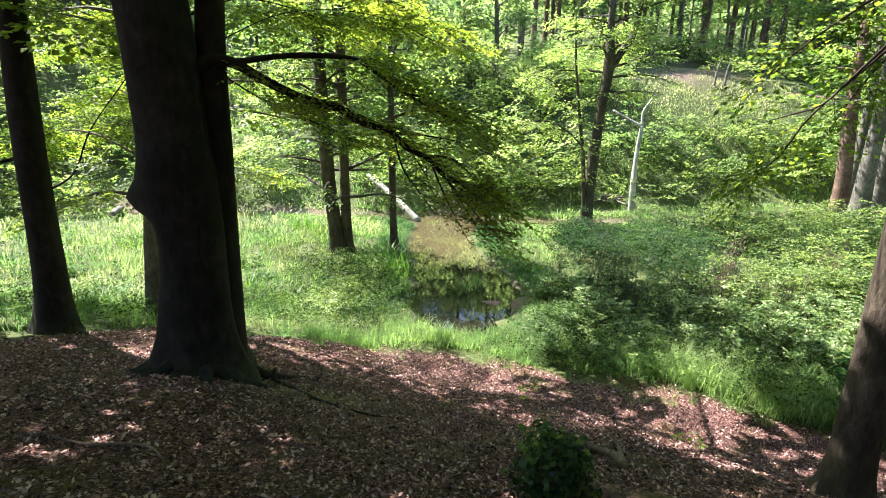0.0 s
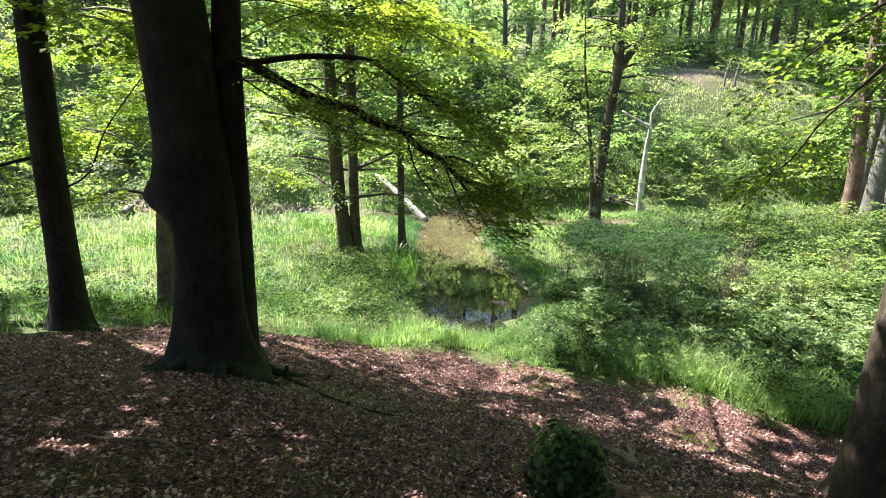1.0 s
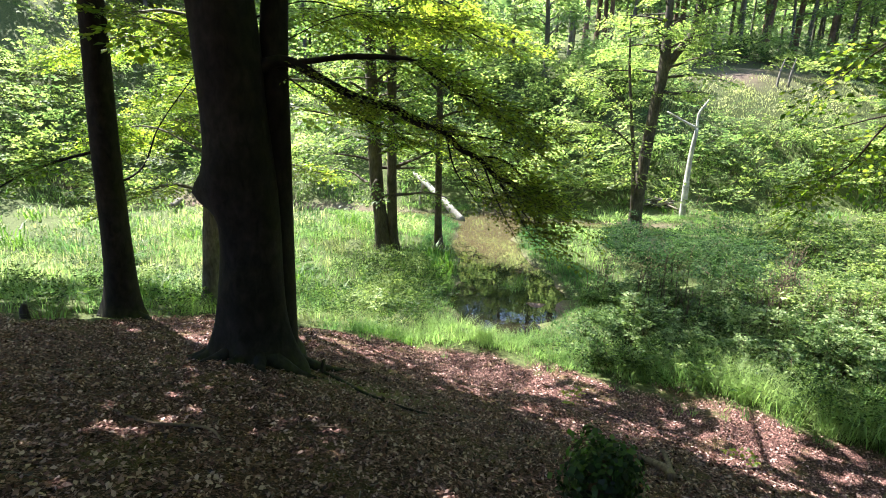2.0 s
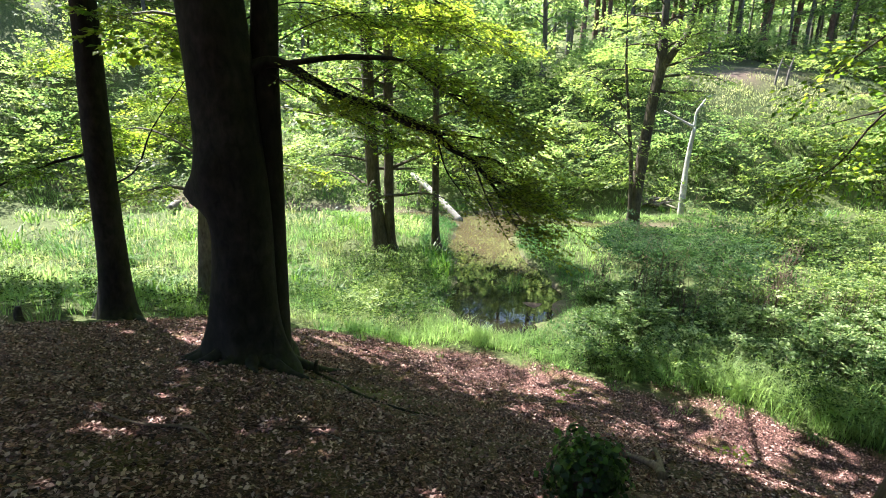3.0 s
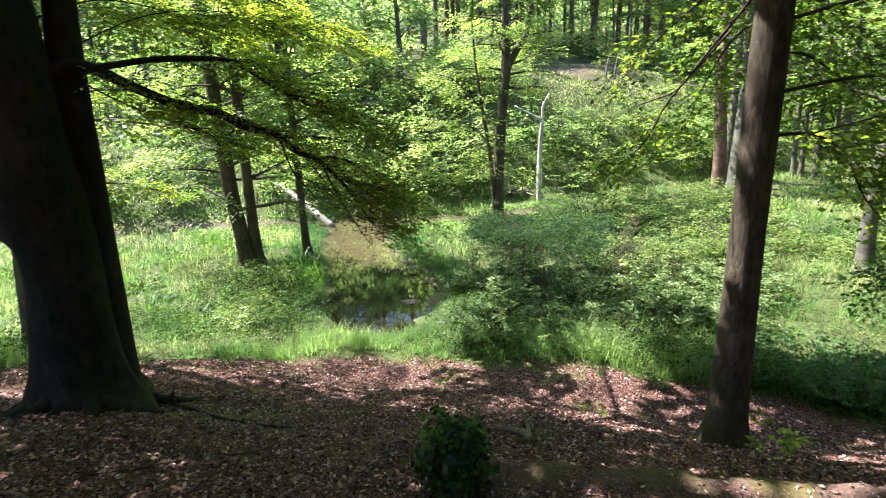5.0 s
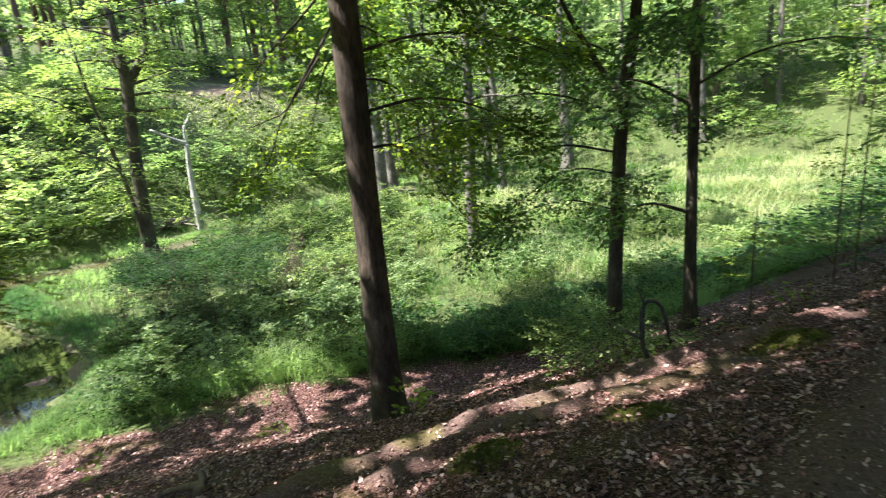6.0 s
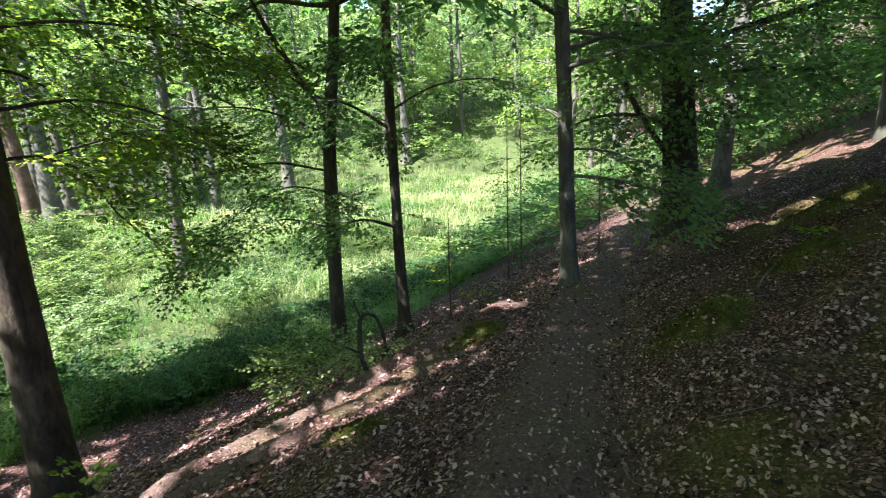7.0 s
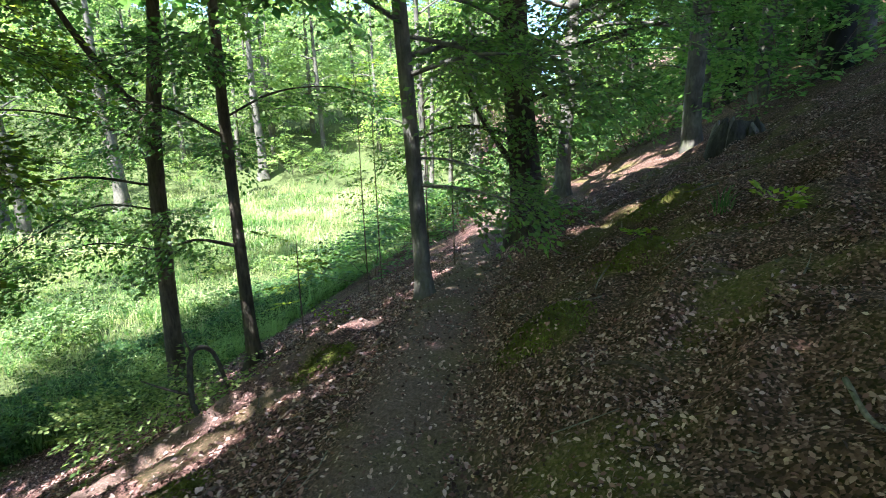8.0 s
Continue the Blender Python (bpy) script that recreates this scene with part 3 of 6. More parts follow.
def edge_of_litter(x):
    return ramp(x, [-30, -9, -7.2, -6.5, -6.1, -5.5, -4.5, -3.7, -2.25, -1.1, 0, 1.1, 2.4, 3.4, 4.85, 5.8, 6.5, 7.2, 8.7, 10, 12, 16, 30, 80],
                [9, 7.0, 6.9, 7.4, 8.2, 9.3, 9.3, 9.2, 10.0, 10.5, 10.3, 10.0, 9.3, 9.1, 8.5, 7.6, 7.3, 6.8, 5.4, 4.3, 2.9, 1.2, -2.5, -8])


def bare_bank(x, y):
    """The bare sandy brow of the far bank."""
    return np.exp(-((x - 22) / 6.0) ** 2 - ((y - bank_line(x) - 15.0 + 0.6 * waves(x, y, 4.0, 1.0)) / 1.9) ** 2)


def cover_of(x, y):
    """How far a place is leaf litter, trodden soil and moss."""
    e = edge_of_litter(x) - y + 0.45 * waves(x, y, 1.9, 0.3) + 0.2 * waves(x, y, 0.7, 1.1)
    litter = smooth(-0.25, 0.35, e)
    d = np.abs(y - trail(x) + 0.1 * waves(x, y, 2.3))
    path = (1 - smooth(0.25, 0.6, d)) * smooth(1.2, 2.5, x) * 0.8
    bare = bare_bank(x, y)
    water = 1 - smooth(-0.5, 0.16, np.minimum(channel(x, y, POND), channel(x, y, BROOK)))
    wood = smooth(18.5, 22, y - bank_line(x)) * (1 - smooth(22, 34, y - bank_line(x)))
    up = smooth(0.35, 0.6, trail(x) - y)
    moss = litter * np.clip(smooth(0.35, 0.75, waves(x, y, 1.6, 4.0) + 0.4 * waves(x, y, 0.45, 2.0)) * (0.3 + 0.35 * up) + 0.08 * up, 0, 0.65)
    brow = np.exp(-(channel(x, y, RIDGE) / 0.22) ** 2) + np.exp(-(channel(x, y, LEDGE) / 0.2) ** 2)
    path = np.maximum(path, 0.8 * brow * smooth(-0.3, 0.3, waves(x, y, 0.9, 3.0) + 0.4))
    moss = np.maximum(moss, 0.22 * up * smooth(0.3, 0.6, waves(x, y, 0.9, 9.0) + 0.4 * waves(x, y, 0.4, 5.0)))
    moss = np.maximum(moss, 0.7 * brow * smooth(0.1, 0.5, waves(x, y, 1.1, 5.0)))
    moss = np.maximum(moss, 0.8 * np.exp(-((x + 1.6) / 1.1) ** 2 - ((y - 5.9) / 0.35) ** 2))
    for mx, my, mr, _ in MOUNDS:
        moss = np.maximum(moss, 0.9 * smooth(1.25, 0.7, np.hypot(x - mx, y - my) / mr + 0.25 * waves(x, y, 0.4, 3.0)))
    return np.maximum(litter, wood * 0.4), np.clip(path + bare + water, 0, 1), moss


def build_ground():
    xs, ys = spaced(-260, 260, -7, 10.5, 0.1, 1.085), spaced(-200, 260, -4.5, 9.6, 0.1, 1.085)
    X, Y = np.meshgrid(xs, ys)
    Z = ground(X, Y) + 0.012 * waves(X, Y, 0.37, 0.8)
    n, m = X.shape
    me = bpy.data.meshes.new("ground")
    idx = np.arange(n * m).reshape(n, m)
    faces = np.stack([idx[:-1, :-1], idx[:-1, 1:], idx[1:, 1:], idx[1:, :-1]], -1).reshape(-1, 4)
    me.from_pydata(np.stack([X, Y, Z], -1).reshape(-1, 3).tolist(), [], faces.tolist())
    me.polygons.foreach_set("use_smooth", [True] * len(faces))
    layer = me.attributes.new("cover", "FLOAT_COLOR", "POINT")
    a, b, c = cover_of(X, Y)
    layer.data.foreach_set("color", np.stack([a, b, c, np.ones_like(a)], -1).ravel().astype(np.float32))
    me.materials.append(FLOOR_MAT)
    tagged(new("ground", me), "brown beech-leaf slope running down to a green valley floor", "ground", kind="structure")


def build_water():
    xs, ys = np.arange(-32, 32.1, 0.5), np.arange(10, 35.1, 0.5)
    X, Y = np.meshgrid(xs, ys)
    wet = np.minimum(channel(X, Y, POND), channel(X, Y, BROOK)) < 1.1
    n, m = X.shape
    idx = np.arange(n * m).reshape(n, m)
    keep = wet[:-1, :-1] | wet[1:, 1:] | wet[:-1, 1:] | wet[1:, :-1]
    faces = np.stack([idx[:-1, :-1], idx[:-1, 1:], idx[1:, 1:], idx[1:, :-1]], -1)[keep]
    me = bpy.data.meshes.new("water")
    me.from_pydata([(x, y, WATER_LEVEL) for x, y in zip(X.ravel(), Y.ravel())], [], faces.tolist())
    me.materials.append(WATER)
    tagged(new("water", me), "still murky brown pond water mirroring the trees", "water", kind="structure")


WATER_LEVEL = FLOOR - 0.2
build_ground()
build_water()

# ---- trees by the camera ----
b = stand(-3.2, 6.13)
left_stem = local(b, [(-3.1, 6.13, b[2], 0.41), (-3.1, 6.13, -0.69, 0.37), (-3.08, 6.13, 0.35, 0.36), (-3.14, 6.13, 0.9, 0.4), (-3.2, 6.13, 1.83, 0.385), (-3.27, 6.13, 3.04, 0.385),
                      (-3.6, 6.2, 6.0, 0.32), (-3.8, 6.3, 10.0, 0.25), (-3.7, 6.4, 15.0, 0.12), (-3.6, 6.5, 18.0, 0.04)])
right_stem = local(b, [(-2.93, 6.4, b[2] - 0.25, 0.26), (-2.87, 6.4, -0.32, 0.235), (-2.82, 6.4, 1.16, 0.195), (-2.72, 6.4, 3.11, 0.16), (-2.4, 6.6, 7.0, 0.13), (-2.0, 6.8, 12.0, 0.05)])
low = local(b, [(-3.1, 6.2, 2.2, 0.12), (-2.83, 6.22, 2.36, 0.09), (-2.63, 6.25, 2.43, 0.072), (-2.4, 6.25, 2.38, 0.062), (-2.09, 6.25, 2.21, 0.056), (-1.64, 6.25, 2.01, 0.05), (-1.24, 6.25, 1.91, 0.046),
                (-0.98, 6.25, 1.76, 0.042), (-0.64, 6.25, 1.64, 0.038), (-0.44, 6.25, 1.46, 0.034), (-0.17, 6.28, 1.32, 0.027), (0.04, 6.35, 1.08, 0.02), (0.3, 6.4, 0.78, 0.012), (0.62, 6.5, 0.42, 0.005)])
upper = local(b, [(-2.5, 6.25, 2.4, 0.045), (-2.27, 6.25, 2.43, 0.038), (-1.74, 6.25, 2.49, 0.033), (-1.09, 6.25, 2.47, 0.027), (-0.83, 6.25, 2.34, 0.023), (-0.57, 6.25, 2.15, 0.018), (-0.17, 6.3, 1.94, 0.012), (0.3, 6.4, 1.7, 0.006)])
under = local(b, [(-2.7, 6.2, 2.35, 0.011), (-2.3, 6.5, 2.05, 0.009), (-1.8, 6.8, 1.8, 0.01), (-1.2, 7.1, 1.5, 0.005)])
back_a = local(b, [(-3.0, 6.3, 2.9, 0.012), (-2.6, 7.2, 3.3, 0.009), (-2.0, 8.2, 3.3, 0.01), (-1.4, 9.2, 3.1, 0.007)])
back_b = local(b, [(-2.8, 6.4, 2.6, 0.008), (-2.0, 7.0, 3.1, 0.006), (-1.0, 7.6, 3.2, 0.005), (0.0, 8.2, 2.9, 0.007)])
back_d = local(b, [(-2.6, 6.6, 3.3, 0.014), (-1.6, 7.8, 3.7, 0.01), (-0.6, 9.2, 3.6, 0.008), (0.5, 10.4, 3.2, 0.005)])
back_c = local(b, [(-3.4, 6.3, 2.7, 0.012), (-4.0, 7.2, 3.1, 0.009), (-4.6, 8.2, 3.0, 0.01), (-5.2, 9.2, 2.6, 0.007)])
droop_a = local(b, [(-0.3, 6.5, 1.35, 0.02), (0.1, 6.9, 1.3, 0.014), (0.4, 7.1, 1.05, 0.01), (0.6, 7.2, 0.7, 0.005)])
hanging = [local(b, rows) for rows in (
    [(-0.2, 6.28, 1.32, 0.014), (0.1, 6.3, 1.1, 0.01), (0.4, 6.3, 0.9, 0.007), (0.75, 6.35, 0.62, 0.003)],
    [(-0.15, 6.28, 1.3, 0.014), (0.0, 6.2, 0.95, 0.009), (0.15, 6.2, 0.65, 0.006), (0.35, 6.2, 0.3, 0.003)],
    [(0.04, 6.35, 1.08, 0.012), (0.35, 6.5, 1.0, 0.009), (0.7, 6.6, 0.8, 0.006), (1.0, 6.7, 0.5, 0.003)],
    [(0.1, 6.36, 1.0, 0.012), (0.3, 6.3, 0.7, 0.008), (0.5, 6.3, 0.4, 0.005), (0.8, 6.3, 0.1, 0.003)],
    [(-0.6, 6.25, 1.62, 0.014), (-0.2, 6.5, 1.6, 0.01), (0.3, 6.8, 1.5, 0.007), (0.8, 7.0, 1.3, 0.003)],
    [(-0.5, 6.25, 2.1, 0.012), (0.0, 6.5, 2.0, 0.009), (0.5, 6.8, 1.8, 0.006), (0.9, 7.1, 1.5, 0.003)],
    [(-0.6, 6.25, 1.6, 0.014), (-0.5, 6.4, 1.2, 0.01), (-0.3, 6.5, 0.9, 0.006), (-0.1, 6.6, 0.6, 0.003)])]
droop_b = local(b, [(-1.2, 6.3, 1.9, 0.02), (-0.9, 6.8, 1.75, 0.014), (-0.5, 7.3, 1.4, 0.01), (-0.2, 7.7, 0.9, 0.005)])
# boughs above the view, added to shade the forest floor
shade_bough_a = local(b, [(-3.4, 6.3, 5.6, 0.1), (-1.4, 8.3, 6.6, 0.07), (0.4, 9.8, 6.8, 0.04), (2.0, 11.0, 6.4, 0.01)])
shade_bough_b = local(b, [(-3.4, 6.2, 6.8, 0.1), (-1.0, 7.4, 8.0, 0.07), (1.0, 8.2, 8.3, 0.04), (2.8, 9.0, 8.0, 0.01)])
shade_bough_d = local(b, [(-3.2, 6.3, 6.0, 0.1), (-1.6, 8.8, 7.2, 0.07), (0.0, 11.0, 7.6, 0.04), (1.4, 13.0, 7.0, 0.01)])
shade_bough_g = local(b, [(-3.4, 6.3, 6.2, 0.1), (-1.9, 10.0, 7.2, 0.07), (-0.8, 13.2, 7.4, 0.04), (0.6, 16.0, 7.0, 0.01)])
shade_bough_f = local(b, [(-3.6, 6.0, 9.2, 0.09), (-1.8, 4.2, 10.4, 0.06), (-0.4, 3.0, 10.8, 0.04), (0.8, 1.8, 10.6, 0.01)])
shade_bough_e = local(b, [(-3.4, 6.4, 5.2, 0.09), (-2.6, 9.0, 6.2, 0.06), (-2.0, 11.0, 6.5, 0.04), (-1.2, 13.0, 6.2, 0.01)])
shade_bough_c = local(b, [(-3.6, 6.1, 5.4, 0.1), (-5.5, 6.3, 6.6, 0.07), (-7.2, 6.6, 6.8, 0.04), (-8.8, 7.0, 6.4, 0.01)])
beech = tree("beech_tree", b, left_stem, "large old shade-darkened beech with twin stems, burls and one low branch", "tree", SHADED_BEECH_BARK, BEECH_LEAF, 11, (7.0, 32, 6.8, 10), low=(),
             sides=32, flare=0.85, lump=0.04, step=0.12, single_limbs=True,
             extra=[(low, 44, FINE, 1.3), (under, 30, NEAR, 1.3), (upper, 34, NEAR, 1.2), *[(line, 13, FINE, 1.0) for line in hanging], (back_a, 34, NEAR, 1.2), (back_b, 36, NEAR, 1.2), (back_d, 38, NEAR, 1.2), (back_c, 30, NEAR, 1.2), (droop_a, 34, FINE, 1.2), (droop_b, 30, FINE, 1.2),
                    (shade_bough_a, 24, DENSE, 1.3), (shade_bough_d, 18, DENSE, 1.3), (shade_bough_g, 13, DENSE, 1.3), (shade_bough_e, 17, DENSE, 1.3), (shade_bough_f, 30, DENSE, 1.3), (shade_bough_b, 26, COARSE, 1.3), (shade_bough_c, 30, COARSE, 1.3)],
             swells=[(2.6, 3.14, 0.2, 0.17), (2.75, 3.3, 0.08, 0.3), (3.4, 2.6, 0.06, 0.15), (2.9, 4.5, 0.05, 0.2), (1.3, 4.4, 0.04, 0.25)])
part("second_stem", solid("second_stem", [tube(right_stem, 18, 0.15, 0.04, 0.3, 4, 5)], SHADED_BEECH_BARK), beech)


def roots(ob, b, radius, ways, material):
    """Surface roots that run out from a trunk and sink into the ground."""
    for k, (a, run) in enumerate(ways):
        rows = []
        for i in range(6):
            t = i / 5
            x, y = b[0] + math.cos(a + 0.25 * math.sin(3 * t + k)) * (radius * 0.35 + run * t), b[1] + math.sin(a + 0.25 * math.sin(3 * t + k)) * (radius * 0.35 + run * t)
            r = radius * 0.32 * (1 - t) ** 1.2 + 0.012
            rows.append((x - b[0], y - b[1], float(ground(x, y)) - b[2] + radius * 0.5 * (1 - t) ** 2.5 - 0.02 * t - 0.02, r))
        part("root", solid("root", [tube(rows, 8, 0.1, 0.08, seed=k)], material), ob.children[0])


roots(beech, b, 0.52, ((-2.75, 0.75), (-2.1, 0.7), (-1.3, 0.75), (-0.7, 0.9), (-0.25, 1.2), (0.2, 1.5), (3.3, 0.8)), SHADED_BEECH_BARK)

b = stand(-6.47, 7.94)
low_c = local(b, [(-6.4, 7.9, 1.2, 0.03), (-7.0, 7.6, 1.0, 0.02), (-7.7, 7.5, 0.7, 0.014), (-8.5, 7.4, 0.2, 0.006)])
low_a = local(b, [(-6.35, 7.95, 0.6, 0.022), (-5.95, 8.2, 0.9, 0.016), (-5.7, 8.4, 1.6, 0.011), (-5.2, 8.8, 2.5, 0.007)])
low_b = local(b, [(-6.4, 7.95, 1.6, 0.04), (-6.9, 8.6, 1.8, 0.03), (-7.6, 9.4, 1.5, 0.02), (-8.3, 10.2, 1.0, 0.007)])
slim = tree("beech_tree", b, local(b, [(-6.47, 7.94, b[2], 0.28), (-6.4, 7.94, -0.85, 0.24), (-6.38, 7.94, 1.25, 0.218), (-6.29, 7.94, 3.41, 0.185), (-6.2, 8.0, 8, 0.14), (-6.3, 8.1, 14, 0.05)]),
            "slender shade-darkened beech leaning slightly on the leaf slope", "tree", SHADED_BEECH_BARK, BEECH_LEAF, 12, (6.5, 22, 4.6, 8), low=(5.4, 7, 2.8, 8, 8), sides=20, flare=0.55, single_limbs=True,
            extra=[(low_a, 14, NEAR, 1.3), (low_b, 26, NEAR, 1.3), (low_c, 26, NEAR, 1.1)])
roots(slim, b, 0.28, ((-1.0, 0.5), (-0.3, 0.9), (-2.4, 0.4)), SHADED_BEECH_BARK)
b = stand(-6.1, 10.2)
low_e = local(b, [(-5.8, 10.2, 3.0, 0.03), (-6.0, 9.6, 3.4, 0.02), (-6.1, 8.9, 3.5, 0.014), (-6.0, 8.2, 3.3, 0.006)])
low_f = local(b, [(-5.8, 10.2, 2.4, 0.03), (-5.4, 9.8, 2.9, 0.02), (-5.0, 9.3, 3.0, 0.014), (-4.5, 8.9, 2.8, 0.006)])
low_a = local(b, [(-5.9, 10.2, 0.4, 0.04), (-5.2, 10.6, 0.8, 0.03), (-4.4, 11.0, 0.8, 0.02), (-3.6, 11.4, 0.5, 0.007)])
low_b = local(b, [(-5.9, 10.2, 1.4, 0.04), (-6.8, 10.8, 1.7, 0.03), (-7.8, 11.4, 1.5, 0.02), (-8.8, 11.9, 1.0, 0.007)])
low_c = local(b, [(-5.9, 10.2, 1.9, 0.04), (-5.0, 10.9, 2.5, 0.03), (-4.0, 11.6, 2.6, 0.02), (-3.0, 12.4, 2.2, 0.007)])
low_d = local(b, [(-5.9, 10.2, 0.2, 0.04), (-6.6, 9.9, 0.4, 0.03), (-7.4, 9.8, 0.1, 0.02), (-8.4, 9.9, -0.4, 0.007)])
low_g = local(b, [(-5.7, 10.3, 3.6, 0.03), (-6.5, 11.0, 4.0, 0.02), (-7.5, 11.8, 3.8, 0.014), (-8.6, 12.4, 3.2, 0.006)])
low_h = local(b, [(-5.7, 10.3, 2.8, 0.03), (-6.6, 10.0, 3.2, 0.02), (-7.6, 9.9, 3.2, 0.014), (-8.8, 10.0, 2.8, 0.006)])
low_j = local(b, [(-5.85, 10.25, 1.6, 0.03), (-6.4, 10.8, 2.2, 0.02), (-7.2, 11.4, 2.4, 0.014), (-8.2, 12.0, 2.1, 0.006)])
low_k = local(b, [(-5.9, 10.2, 1.0, 0.03), (-6.9, 10.2, 1.5, 0.02), (-7.8, 10.4, 1.5, 0.014), (-8.8, 10.6, 1.1, 0.006)])
low_i = local(b, [(-5.7, 10.3, 4.2, 0.03), (-5.0, 11.0, 4.6, 0.02), (-4.2, 11.8, 4.6, 0.014), (-3.4, 12.4, 4.2, 0.006)])
tree("beech_tree", b, local(b, [(-6.1, 10.24, b[2], 0.22), (-6.01, 10.24, -0.84, 0.182), (-5.88, 10.25, 0.73, 0.152), (-5.7, 10.3, 5, 0.12), (-5.6, 10.4, 11, 0.04)]),
     "mossy lighter beech at the foot of the slope", "tree", GREY_BARK, BEECH_LEAF, 13, (8, 5, 2.4, 4), low=(4.0, 6, 3.0, 7, 7), sides=16,
     extra=[(low_a, 30, NEAR, 1.2), (low_b, 38, NEAR, 1.2), (low_c, 38, NEAR, 1.2), (low_d, 28, NEAR, 1.2), (low_e, 34, NEAR, 1.3), (low_f, 34, NEAR, 1.3), (low_g, 48, NEAR, 1.3), (low_h, 48, NEAR, 1.3), (low_i, 34, NEAR, 1.3), (low_j, 44, NEAR, 1.3), (low_k, 38, NEAR, 1.3)])

b = stand(4.55, 4.99)
boughs = [local(b, rows) for rows in (
    [(4.5, 5.0, 3.0, 0.0182), (4.2, 5.5, 2.3, 0.014), (4.05, 5.7, 2.0, 0.0105), (3.85, 5.85, 1.9, 0.0077), (3.6, 6.0, 1.8, 0.0035)],
    [(4.5, 5.0, 3.4, 0.021), (4.4, 5.6, 3.1, 0.0154), (4.3, 6.3, 2.8, 0.0112), (4.1, 7.1, 2.3, 0.0035)],
    [(4.4, 5.3, 2.6, 0.014), (4.1, 5.9, 1.9, 0.0112), (4.05, 6.3, 1.4, 0.0084), (3.95, 6.7, 1.1, 0.0035)],
    [(4.5, 5.0, 3.9, 0.021), (4.0, 5.5, 3.6, 0.0154), (3.2, 6.0, 3.3, 0.0084), (2.4, 6.3, 3.1, 0.0056), (1.7, 6.4, 2.8, 0.0028)],
    [(4.62, 4.96, 1.45, 0.0196), (5.0, 4.75, 1.46, 0.0168), (5.3, 4.6, 1.25, 0.0126), (5.5, 4.5, 0.8, 0.0084), (5.9, 4.35, 0.3, 0.0035)],
    [(5.0, 4.75, 1.46, 0.0126), (5.5, 4.6, 1.6, 0.0098), (6.1, 4.5, 1.7, 0.007), (6.8, 4.3, 1.65, 0.0035)],
    [(4.6, 4.96, 2.9, 0.021), (5.3, 5.4, 3.0, 0.0154), (6.2, 5.8, 2.8, 0.0098), (7.0, 6.0, 2.3, 0.0035)],
    [(4.6, 4.96, 3.3, 0.021), (5.2, 4.4, 3.3, 0.0154), (6.0, 3.9, 3.1, 0.0098), (6.8, 3.4, 2.8, 0.0035)],
    [(4.6, 4.96, 3.9, 0.021), (5.2, 5.6, 3.8, 0.0154), (5.8, 6.4, 3.4, 0.0098), (6.4, 7.2, 2.9, 0.0035)],
    [(4.6, 4.96, 3.7, 0.021), (5.6, 4.9, 3.6, 0.0154), (6.6, 4.8, 3.2, 0.0098), (7.6, 4.6, 2.6, 0.0035)],
    [(4.6, 4.96, 2.3, 0.021), (5.4, 5.3, 2.3, 0.0154), (6.3, 5.5, 1.9, 0.0098), (7.2, 5.6, 1.2, 0.0035)],
    [(4.6, 4.96, 2.7, 0.021), (4.9, 5.9, 2.6, 0.0154), (5.3, 6.9, 2.2, 0.0098), (5.6, 7.8, 1.5, 0.0035)],
    [(4.65, 4.9, 2.6, 0.02), (5.1, 4.2, 2.7, 0.015), (5.6, 3.5, 2.6, 0.01), (6.0, 2.9, 2.3, 0.004)],
    [(4.65, 4.9, 1.9, 0.02), (5.2, 4.3, 2.0, 0.015), (5.7, 3.8, 1.8, 0.01), (6.1, 3.4, 1.4, 0.004)])]
# unseen high boughs, added so that their shadow darkens the slope foot
shade_boughs = [local(b, rows) for rows in (
    [(4.6, 4.95, 5.0, 0.07), (5.4, 6.8, 6.0, 0.05), (6.2, 8.6, 6.4, 0.03), (6.8, 10.2, 6.2, 0.01)],
    [(4.6, 4.95, 5.6, 0.07), (4.2, 7.0, 6.6, 0.05), (4.0, 8.8, 7.0, 0.03), (3.8, 10.4, 6.8, 0.01)],
    [(4.6, 4.95, 6.0, 0.07), (6.0, 6.6, 7.2, 0.05), (7.4, 8.0, 7.4, 0.03), (8.6, 9.2, 7.0, 0.01)],
    [(4.65, 4.95, 5.2, 0.07), (6.2, 6.0, 6.0, 0.05), (7.6, 7.0, 6.2, 0.03), (8.8, 7.8, 5.9, 0.01)])]
main = tree("beech_tree", b, local(b, [(4.55, 4.99, b[2], 0.25), (4.56, 4.98, -1.9, 0.225), (4.58, 4.97, 0.25, 0.187), (4.59, 4.96, 2.44, 0.172), (4.62, 4.94, 5, 0.15), (4.7, 4.9, 10, 0.1), (4.8, 4.9, 14, 0.04)]),
            "straight grey-brown tree with sun-dappled bark on the slope", "tree", BROWN_BARK, BEECH_LEAF, 14, (6.6, 24, 5.4, 9), low=(), sides=22, flare=0.5, single_limbs=True,
            extra=[(line, n, MAPLE, 1.4) for line, n in zip(boughs, (18, 18, 18, 6, 24, 22, 24, 24, 24, 24, 26, 22, 22, 20))] + [(line, 26, DENSE, 1.3) for line in shade_boughs])
roots(main, b, 0.27, ((-1.0, 0.3), (0.3, 0.3), (-2.4, 0.3)), BROWN_BARK)

